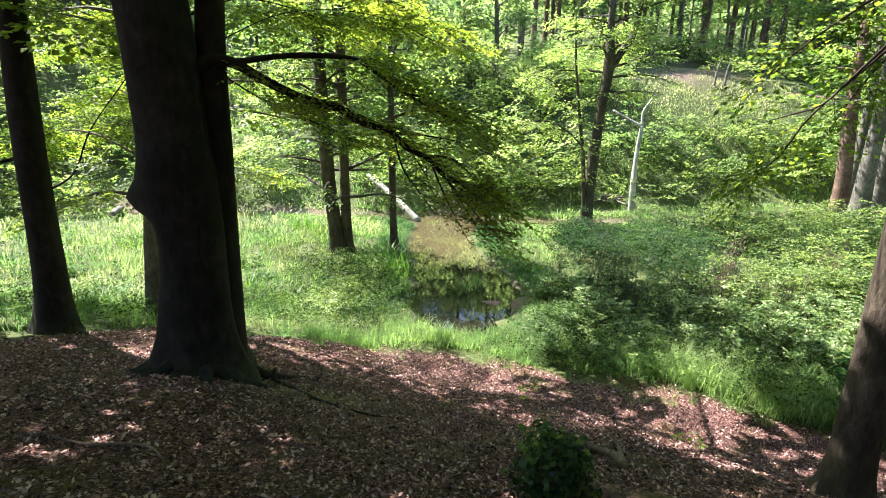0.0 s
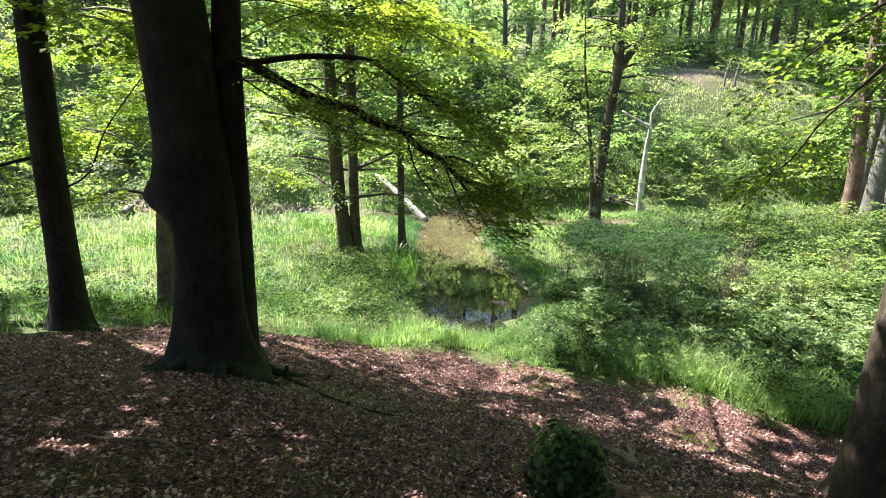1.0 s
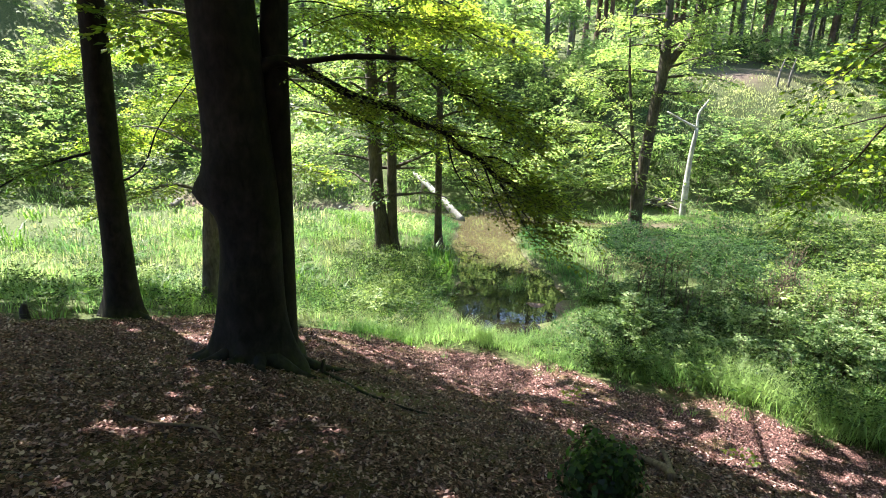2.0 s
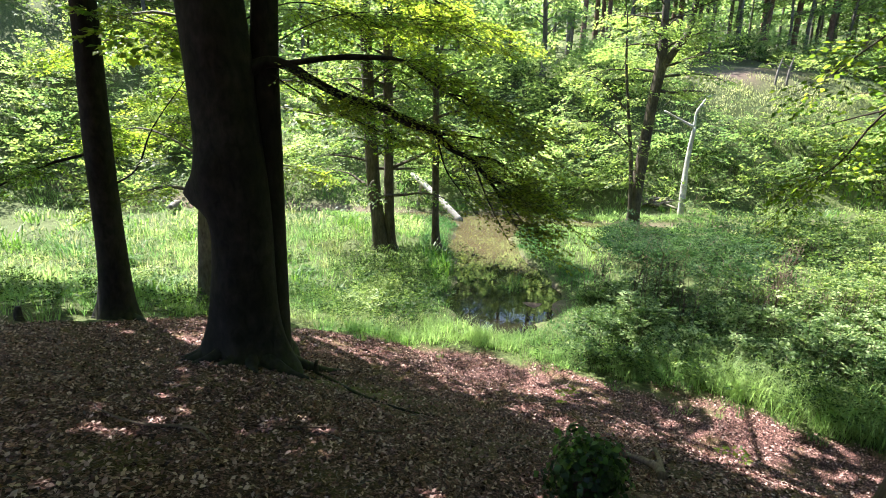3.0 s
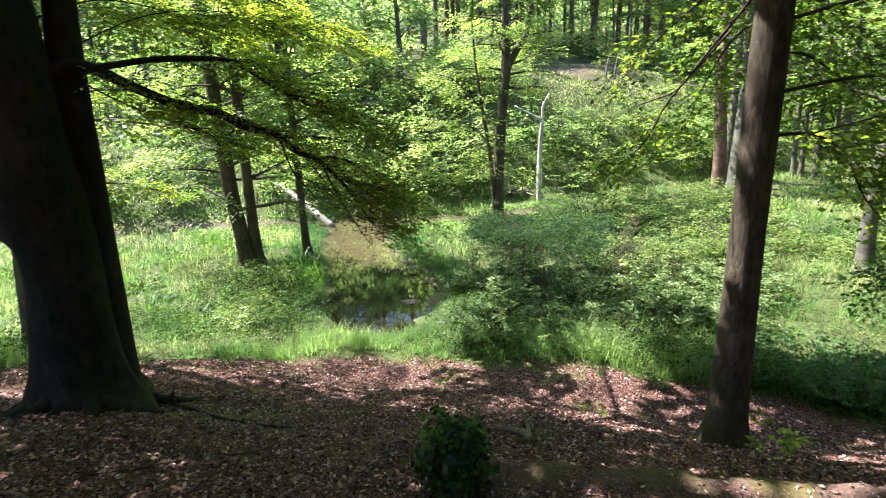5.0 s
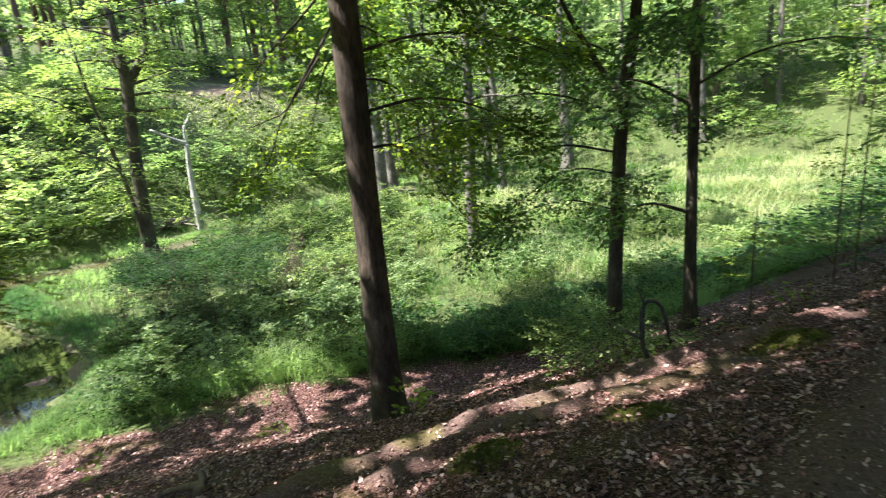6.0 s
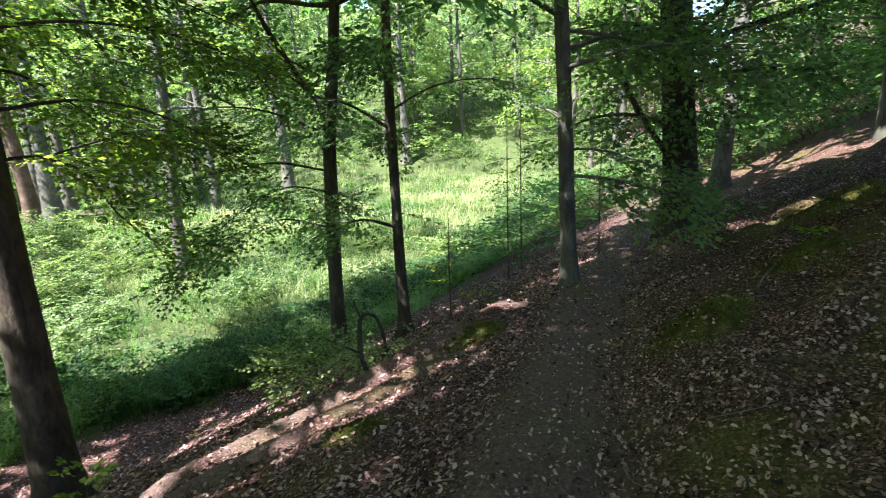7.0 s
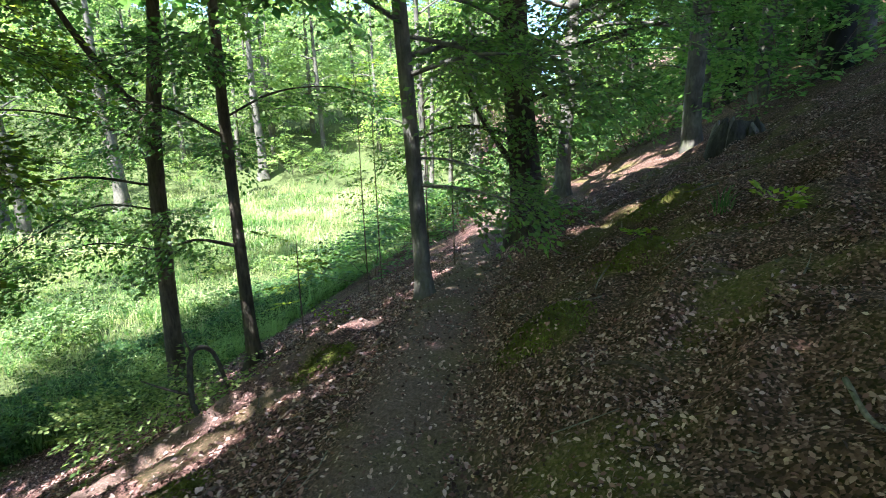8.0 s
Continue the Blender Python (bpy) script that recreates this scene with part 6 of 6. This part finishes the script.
def bank_grass():
    """Sunny grass on the open parts of the far bank."""
    rng = np.random.default_rng(85)
    x, off = rng.uniform(-36, 44, 4400), rng.uniform(1.0, 14.5, 4400)
    y = bank_line(x) + off
    keep = (((x > 11) & (off > 2.5)) | ((x < -11) & (x > -20))) & (rng.uniform(0, 0.6, 4400) > bare_bank(x, y))
    x, y, off = x[keep], y[keep], off[keep]
    pale = (x > 12) & (x < 36) & (off > 6.5 + 1.5 * waves(x, y, 3.0, 2.0))
    lush = ~pale
    me = quad_mesh("bank_grass", tufts(rng, x[lush], y[lush], 0.36 + 0.14 * waves(x[lush], y[lush], 3.3, 0.4), 0.022, 10, 0.5, 1.0), GRASS_BLADE)
    tagged(new("bank_grass", me), "yellow-green grass on the sunny far bank", "grass", kind="stuff")
    me = quad_mesh("dry_bank_grass", tufts(rng, x[pale], y[pale], np.full(pale.sum(), 0.24), 0.02, 10, 0.55, 1.0), PALE_GRASS)
    tagged(new("dry_bank_grass", me), "short pale dry grass below the bank top", "grass", kind="stuff")


def twig_litter():
    """Short dead twigs strewn over the leaf litter."""
    rng = np.random.default_rng(86)
    pieces = []
    while len(pieces) < 420:
        a, d = rng.uniform(-2.2, 1.0), 1.3 + 8.5 * rng.uniform() ** 0.8
        x, y = -math.sin(a) * d + 0.6, math.cos(a) * d - 0.2
        if y > edge_of_litter(x) - 0.2:
            continue
        w, run, bend = rng.uniform(0, 6.28), 0.06 + 0.4 * rng.uniform() ** 2, rng.uniform(-0.5, 0.5)
        rows = []
        for t in (0, 0.5, 1.0):
            u, v = x + math.cos(w + bend * t) * run * t, y + math.sin(w + bend * t) * run * t
            rows.append((u, v, float(ground(u, v)) + 0.012 * float(waves(u, v, 0.37, 0.8)) + 0.012, rng.uniform(0.002, 0.0055) * (1.3 - t)))
        pieces.append(tube(rows, 4, 0.12, 0.05))
    tagged(new("twig_litter", solid("twig_litter", pieces, GREY_WOOD)), "short dead twigs strewn over the leaf litter", "twigs", kind="stuff")


def rim_growth():
    """Low sedge and herbs that crowd the rim of the pond and the brook."""
    rng = np.random.default_rng(87)
    x, y = rng.uniform(-9, 12, 30000), rng.uniform(9.8, 30.5, 30000)
    w = np.minimum(channel(x, y, POND), channel(x, y, BROOK)) + 0.25 * waves(x, y, 1.7, 0.9)
    front = (y < 13) & (x > -2) & (x < 3)
    keep = (w > np.where(front, 0.2, 0.12)) & (w < np.where(front, 2.6, 1.3)) & ((waves(x, y, 2.1, 5.0) > -0.75) | front) & (y > edge_of_litter(x) + 0.1)
    x, y = x[keep][:3400], y[keep][:3400]
    size = (0.24 + 0.12 * waves(x, y, 1.6, 3.0)) * np.where(y < 14, 0.5, 1.0)
    # a grown-over mud islet in the pond
    ix, iy = 0.95 + rng.normal(0, 0.2, 22), 15.7 + rng.normal(0, 0.14, 22)
    x, y, size = np.concatenate([x, ix]), np.concatenate([y, iy]), np.concatenate([size, np.full(22, 0.58)])
    me = quad_mesh("sedge", tufts(rng, x, y, size, 0.009, 7, 0.14, 1.1), GRASS_BLADE)
    tagged(new("sedge", me), "low sedge crowding the rim of the pond", "sedge", kind="stuff")


def pale_meadow():
    """Tall pale seeding grass in the sunniest parts of the meadow."""
    rng = np.random.default_rng(89)
    out = []
    for n, x0, x1, y0, y1, tall, wide, each, spread in ((900, 13, 24, 5, 17, 0.55, 0.009, 10, 0.25), (1500, 22, 50, 2, 26, 0.75, 0.018, 10, 0.45), (500, -16, -5, 12, 26, 0.45, 0.01, 10, 0.25)):
        x, y = rng.uniform(x0, x1, n), rng.uniform(y0, y1, n)
        keep = (y > edge_of_litter(x) + 1.5) & (y < bank_line(x)) & (waves(x, y, 6.5, 2.6) + 0.5 * waves(x, y, 2.4, 0.3) > 0.0) & dry_land(x, y)
        x, y = x[keep], y[keep]
        out.append(tufts(rng, x, y, np.full(len(x), tall), wide, each, spread, 0.7))
    tagged(new("pale_grass", quad_mesh("pale_grass", np.concatenate(out), PALE_GRASS)), "tall pale seeding grass in the sunny meadow", "grass", kind="stuff")


meadow()
pale_meadow()
rim_growth()
twig_litter()
bank_grass()
herbs()
edge_growth()
fallen_leaves()


# ---- dead wood ----
def branch_thing(name, lines, label, category, bark, sides=8, group="", lump=0.08):
    base = lines[0][0][:3]
    ob = thing(name, base, label, category, group)
    for k, line in enumerate(lines):
        part("stem" if k == 0 else "side_branch", solid("stem", [tube(local(base, line), sides, 0.08 if line[0][3] < 0.06 else 0.25, lump, seed=k + 3)], bark), ob)
    return ob


z = float(ground(11.1, 29.9))
branch_thing("dead_birch", [[(11.1, 29.9, z - 0.2, 0.19), (11.09, 29.9, -0.83, 0.15), (11.13, 29.9, 0.6, 0.125), (11.25, 29.9, 1.94, 0.11)],
                            [(11.25, 29.9, 1.94, 0.08), (10.4, 29.9, 2.35, 0.06), (9.55, 29.9, 2.8, 0.05)],
                            [(11.25, 29.9, 1.9, 0.08), (11.25, 29.9, 2.7, 0.06), (11.5, 29.9, 3.15, 0.08), (11.85, 29.9, 3.7, 0.05)]],
             "bleached white dead birch with two broken arms", "dead tree", DEAD_WOOD)
branch_thing("fallen_log", [[(-1.42, 27.27, -3.3, 0.2), (-2.5, 28.35, -2.5, 0.2), (-3.9, 29.7, -1.5, 0.17), (-4.6, 30.4, -1.1, 0.12)], [(-3.9, 29.7, -1.5, 0.11), (-4.1, 30.1, -2.4, 0.09), (-4.2, 30.3, -3.4, 0.06)]],
             "pale barkless log lying from the bank into the pond", "log", PALE_WOOD)


def at_ground(points, lift=0.0):
    return [(x, y, float(ground(x, y)) + r * 0.6 + lift, r) for x, y, r in points]


branch_thing("fallen_branch", [at_ground([(1.68, 5.25, 0.03), (1.86, 5.12, 0.036), (1.95, 4.85, 0.045), (1.83, 4.45, 0.052)], 0.03), at_ground([(2.15, 5.55, 0.022), (2.08, 5.2, 0.03), (1.95, 4.8, 0.036)], 0.04)],
             "forked brown fallen branch on the leaf litter", "branch", BROWN_WOOD)
branch_thing("fallen_branch", [at_ground([(-1.82, 3.84, 0.006), (-1.4, 4.05, 0.011), (-1.0, 4.3, 0.011), (-0.75, 4.6, 0.009), (-0.55, 5.07, 0.005)], 0.012)], "long thin bent stick on the leaf litter", "branch", BROWN_WOOD, 6)
branch_thing("fallen_branch", [at_ground([(-3.2, 3.6, 0.007), (-2.75, 3.5, 0.012), (-2.3, 3.55, 0.013), (-2.02, 3.34, 0.006)], 0.015), at_ground([(-2.5, 3.53, 0.008), (-2.35, 3.75, 0.006), (-2.2, 3.85, 0.003)], 0.012)], "crooked mossy stick on the leaf litter", "branch", BROWN_WOOD, 6)


# ---- small growth ----
def ivy_mound():
    b = stand(0.86, 3.3)
    rng = np.random.default_rng(91)
    ob = thing("ivy_stump", b, "small stump wrapped in dark glossy ivy leaves", "stump")
    part("stump", solid("stump", [tube([(0, 0, -0.15, 0.14), (0, 0, 0.2, 0.12), (0.02, 0, 0.42, 0.09)], 12, 0.1, 0.1)], BROWN_WOOD), ob)
    n = 1900
    u = rng.normal(0, 1, (n, 3))
    u /= np.linalg.norm(u, axis=1)[:, None]
    P = u * np.array((0.27, 0.25, 0.33)) * (rng.uniform(0.62, 1.16, (n, 1)) + 0.2 * np.sin(5 * u[:, :1] + 4 * u[:, 1:2] + 3 * u[:, 2:3])) + np.array((0, 0, 0.32))
    keep = P[:, 2] > 0
    P, u = P[keep], u[keep]
    N = u + rng.normal(0, 0.4, u.shape)
    N /= np.linalg.norm(N, axis=1)[:, None]
    D = rng.normal(0, 1, u.shape) + np.array((0, 0, -0.6))
    D -= (D * N).sum(1)[:, None] * N
    D /= np.linalg.norm(D, axis=1)[:, None]
    part("ivy", quad_mesh("ivy", leaf_quads(P, D, N, rng.uniform(0.035, 0.078, len(P)), 0.36), IVY_LEAF), ob)


ivy_mound()


def plant(name, base, label, category, kinds, leaf, count, tall, seed, stem=0.006, pitch=(0.1, 0.9), scale=(0.7, 1.1)):
    """A small plant: a stem with sprays at its upper part."""
    rng = np.random.default_rng(seed)
    ob = thing(name, base, label, category)
    part("stem", solid("stem", [tube([(0, 0, -0.05, stem), (0.02, 0.01, tall * 0.5, stem * 0.8), (0.05, 0, tall, stem * 0.4)], 5, 0.1)], BROWN_WOOD), ob)
    spots = [(0.03, 0.01, tall * rng.uniform(0.35, 1), rng.uniform(0, 6.28), rng.uniform(*pitch), rng.uniform(*scale)) for _ in range(count)]
    part("foliage", quad_mesh("foliage", dress(rng, spots, kinds, 0.32)[0], leaf), ob)
    return ob


SMALL = [spray(k, 0.22, 4, 0.065, 0.06, 0.5, 0.15) for k in range(41, 44)]
plant("seedling", stand(3.62, 3.33), "bright green seedling in a shaft of sun", "seedling", SMALL, BEECH_LEAF, 9, 0.5, 101)
plant("seedling", stand(1.36, 7.2), "small green seedling in the leaf litter", "seedling", SMALL, BEECH_LEAF, 7, 0.25, 102)
plant("seedling", stand(3.3, 6.0), "tiny green seedling in the leaf litter", "seedling", SMALL, BEECH_LEAF, 4, 0.12, 103)
plant("fern", stand(5.95, 2.3), "low pale green fern on the slope", "fern", FINE, SHRUB_LEAF, 14, 0.36, 104, scale=(0.9, 1.4), pitch=(-0.2, 0.5))
plant("fern", stand(6.9, 3.2), "broad pale green fern on the slope", "fern", FINE, SHRUB_LEAF, 22, 0.42, 105, scale=(1.0, 1.7), pitch=(-0.2, 0.6))
for k, (x, y) in enumerate(((7.6, 3.5), (8.6, 3.6), (7.0, 2.2))):
    plant("fern", stand(x, y), "low pale green fern on the slope", "fern", FINE, SHRUB_LEAF, 20, 0.4, 106 + k, scale=(1.0, 1.6), pitch=(-0.2, 0.5))
for k, (x, y, tall) in enumerate(((11.1, 0.85, 4.2), (11.3, 0.6, 4.6), (9.02, -0.82, 1.9), (8.2, 1.4, 1.6), (10.4, -0.4, 2.6))):
    plant("thin_sapling", stand(x, y), "thin bare-stemmed sapling beside the path", "sapling", NEAR, BEECH_LEAF, 6 if tall > 3 else 9, tall, 110 + k, 0.014, (-0.3, 0.3))


def tuft_thing(name, x, y, n, tall, wide, spread, label, material, seed):
    rng = np.random.default_rng(seed)
    b = stand(x, y)
    q = tufts(rng, np.array([x]), np.array([y]), np.array([tall]), wide, n, spread)
    ob = new(name, quad_mesh(name, q - np.array(b), material))
    ob.location = b
    tagged(ob, label, "grass tuft" if "grass" in name else "reeds", kind="stuff")


tuft_thing("grass_tuft", 5.6, -2.99, 40, 0.32, 0.005, 0.08, "bright green grass tuft on the dark hillside", GRASS_BLADE, 121)
tuft_thing("grass_tuft", 4.73, 8.85, 70, 0.5, 0.005, 0.12, "bright yellow-green grass tuft at the litter edge", GRASS_BLADE, 122)
tuft_thing("grass_tuft", 4.3, 3.0, 40, 0.22, 0.004, 0.1, "fine grass tuft on the sunlit ledge", GRASS_BLADE, 123)
tuft_thing("grass_tuft", 1.1, 16.4, 46, 0.32, 0.008, 0.22, "grass tuft on a small islet in the pond", GRASS_BLADE, 124)
for k, (x, y) in enumerate(((-1.35, 16.6), (-1.75, 17.3), (-2.1, 18.0), (-1.6, 16.0))):
    tuft_thing("iris_clump", x, y, 70, 0.95, 0.014, 0.4, "upright blue-green iris leaves at the pond edge", REED_BLADE, 130 + k)


def moss_pelt(x, y, r, label, seed):
    """A pelt of short moss shoots over a mound."""
    rng = np.random.default_rng(seed)
    b = stand(x, y)
    n = 3600
    a, t = rng.uniform(0, 6.283, n), np.sqrt(rng.uniform(0, 1, n))
    px, py = x + 1.15 * r * t * np.cos(a), y + 1.15 * r * t * np.sin(a)
    keep = rng.uniform(0, 1, n) > 1.25 * t ** 2 + 0.5 * waves(px, py, 0.22, 2.0) - 0.35
    px, py = px[keep], py[keep]
    n = len(px)
    P = np.stack([px, py, ground(px, py) + 0.012 * waves(px, py, 0.37, 0.8)], 1) - np.array(b)
    D = np.array((0, 0, 1.0)) + rng.normal(0, 0.55, (n, 3))
    D /= np.linalg.norm(D, axis=1)[:, None]
    S = np.cross(D, rng.normal(0, 1, (n, 3)))
    S /= np.linalg.norm(S, axis=1)[:, None]
    ob = new("moss_patch", quad_mesh("moss_patch", leaf_quads(P, D, S, rng.uniform(0.014, 0.034, n), 0.22), MOSS))
    ob.location = b
    tagged(ob, label, "moss")


for k, ((mx, my, mr, _), word) in enumerate(zip(MOUNDS, ("rounded green moss cushion beside the path", "yellow-green moss cushion on the hillside", "small moss patch on the ledge",
                                                       "small moss patch on the ledge", "small moss patch on the ledge", "low green moss cushion on the hillside"))):
    moss_pelt(mx, my, mr, word, 141 + k)

branch_thing("fallen_branch", [at_ground([(-2.2, 6.2, 0.02), (-1.9, 6.0, 0.022), (-1.52, 5.68, 0.02), (-0.92, 5.39, 0.016), (-0.45, 5.42, 0.008)])], "long dark root-like stick beside the beech", "branch", SHADED_BEECH_BARK, 6)
z = float(ground(-2.21, 6.22))
branch_thing("broken_stub", [[(-2.21, 6.22, z - 0.05, 0.04), (-2.22, 6.22, z + 0.1, 0.035), (-2.2, 6.22, z + 0.2, 0.015)]], "short broken dark stub by the beech", "stub", DARK_WOOD, 7)
z = float(ground(-7.29, 6.92))
branch_thing("broken_stub", [[(-7.29, 6.92, z - 0.05, 0.07), (-7.3, 6.92, z + 0.12, 0.06), (-7.28, 6.92, z + 0.24, 0.04)]], "small dark rotten stump on the slope", "stump", DARK_WOOD, 8)
z = float(ground(6.15, 1.8))
branch_thing("leaning_branch", [[(5.75, 1.75, z + 0.05, 0.03), (6.1, 2.0, z + 0.2, 0.032), (6.5, 2.15, z + 0.48, 0.028), (6.75, 2.05, z + 0.4, 0.024), (6.85, 1.95, z - 0.15, 0.024)],
                                [(6.1, 2.0, z + 0.2, 0.015), (6.0, 2.25, z + 0.35, 0.011), (6.05, 2.45, z + 0.4, 0.005)], [(6.5, 2.15, z + 0.48, 0.014), (6.75, 2.35, z + 0.6, 0.01), (7.0, 2.4, z + 0.55, 0.004)]], "dark broken branch propped on the slope", "branch", DARK_WOOD, 7)
branch_thing("fallen_branch", [at_ground([(5.2, 0.25, 0.012), (5.6, 0.05, 0.014), (6.0, -0.02, 0.012), (6.4, -0.2, 0.006)])], "pale thin stick along the path edge", "branch", BROWN_WOOD, 6)
branch_thing("fallen_branch", [at_ground([(4.6, -0.95, 0.01), (4.9, -0.85, 0.012), (5.2, -0.95, 0.008)])], "pale thin stick beside the moss cushion", "branch", BROWN_WOOD, 6)
branch_thing("fallen_branch", [at_ground([(-16.5, 24.7, 0.16), (-17.3, 26.5, 0.16), (-18.2, 28.2, 0.1)], 0.25)], "grey fallen log in the far meadow", "log", GREY_WOOD, 8)
for k, (x, y) in enumerate(((23.3, 46.2), (24.4, 46.6))):
    z = float(ground(x, y))
    branch_thing("dead_snag", [[(x, y, z - 0.2, 0.11), (x + 0.1, y, z + 1.2, 0.08), (x + 0.3, y, z + 2.2, 0.03)], [(x + 0.1, y, z + 1.3, 0.05), (x - 0.6, y, z + 1.7, 0.03), (x - 1.0, y, z + 1.6, 0.015)]],
                 "grey broken snag on the bare bank top", "dead tree", GREY_WOOD, 8)


def brush_pile(x, y):
    rng = np.random.default_rng(151)
    b = stand(x, y)
    ob = thing("brushwood_pile", b, "heap of grey dead branches on the far bank", "brushwood")
    for i in range(22):
        a, r = rng.uniform(0, 3.14), rng.uniform(0.4, 1.0)
        c = np.array((rng.normal(0, 0.35), rng.normal(0, 0.25), rng.uniform(0.05, 0.6)))
        w = np.array((math.cos(a), math.sin(a), rng.uniform(-0.35, 0.35))) * r
        part("stick", solid("stick", [tube([(*(c - w), 0.05), (*(c + rng.normal(0, 0.06, 3)), 0.06), (*(c + w), 0.03)], 5, 0.4)], GREY_WOOD), ob)


brush_pile(10.2, 31.4)


def rotten_stump(x, y):
    rng = np.random.default_rng(152)
    b = stand(x, y)
    ob = thing("rotten_stump", b, "dark rotten splintered stump on the hillside", "stump")
    part("stump", solid("stump", [tube([(0, 0, -0.3, 0.34), (0, 0, 0.1, 0.29), (0.03, 0, 0.24, 0.24)], 18, 0.08, 0.14, 0.3)], DARK_WOOD), ob)
    for i in range(16):
        a = 6.283 * i / 16 + rng.uniform(-0.15, 0.15)
        r, h = rng.uniform(0.24, 0.34), rng.uniform(0.2, 0.4)
        rows = [(r * 1.25 * math.cos(a), r * 1.25 * math.sin(a), -0.25, 0.07), (r * math.cos(a), r * math.sin(a), h * 0.5, 0.055), (r * 0.85 * math.cos(a), r * 0.85 * math.sin(a), h, 0.012)]
        part("splinter", solid("splinter", [tube(rows, 6, 0.15, 0.12, seed=i)], DARK_WOOD if i % 3 else GREY_WOOD), ob)


rotten_stump(9.5, -5.4)

for k, (x, y, a, run, word) in enumerate(((3.5, -1.6, 0.4, 0.5, "pale"), (3.0, -2.0, 2.7, 0.7, "grey"), (4.2, -2.3, 0.9, 0.6, "pale"), (5.6, -2.2, 2.2, 0.8, "grey"), (2.6, -1.3, 1.4, 0.4, "pale"),
                                          (6.4, -3.4, 0.3, 0.9, "grey"), (3.9, 0.75, 2.5, 0.6, "pale"), (4.9, 0.5, 2.6, 0.7, "pale"), (7.6, -3.9, 1.2, 1.0, "grey"))):
    rows = [(x + math.cos(a + 0.3 * t) * run * t, y + math.sin(a + 0.3 * t) * run * t, 0.011 * (1.1 - 0.7 * t)) for t in (0, 0.35, 0.7, 1.0)]
    branch_thing("fallen_branch", [at_ground(rows, 0.012)], word + " thin dead stick on the hillside litter", "branch", BROWN_WOOD if word == "pale" else GREY_WOOD, 6)
for k, (x, y, tall) in enumerate(((6.0, -2.4, 0.2), (4.9, -3.0, 0.16), (7.9, -2.2, 0.3))):
    plant("seedling", stand(x, y), "small green beech seedling on the hillside", "seedling", SMALL, BEECH_LEAF, 4 + k, tall, 160 + k)

# stray tufts where the meadow meets the leaf litter
rs = random.Random(9)
for k in range(16):
    x = rs.uniform(-3.5, 6.4)
    tuft_thing("grass_tuft", x, float(edge_of_litter(x)) - rs.uniform(0.15, 1.3), 22, rs.uniform(0.12, 0.26), 0.004, 0.08, "small thin grass tuft growing in the leaf litter", GRASS_BLADE, 180 + k)
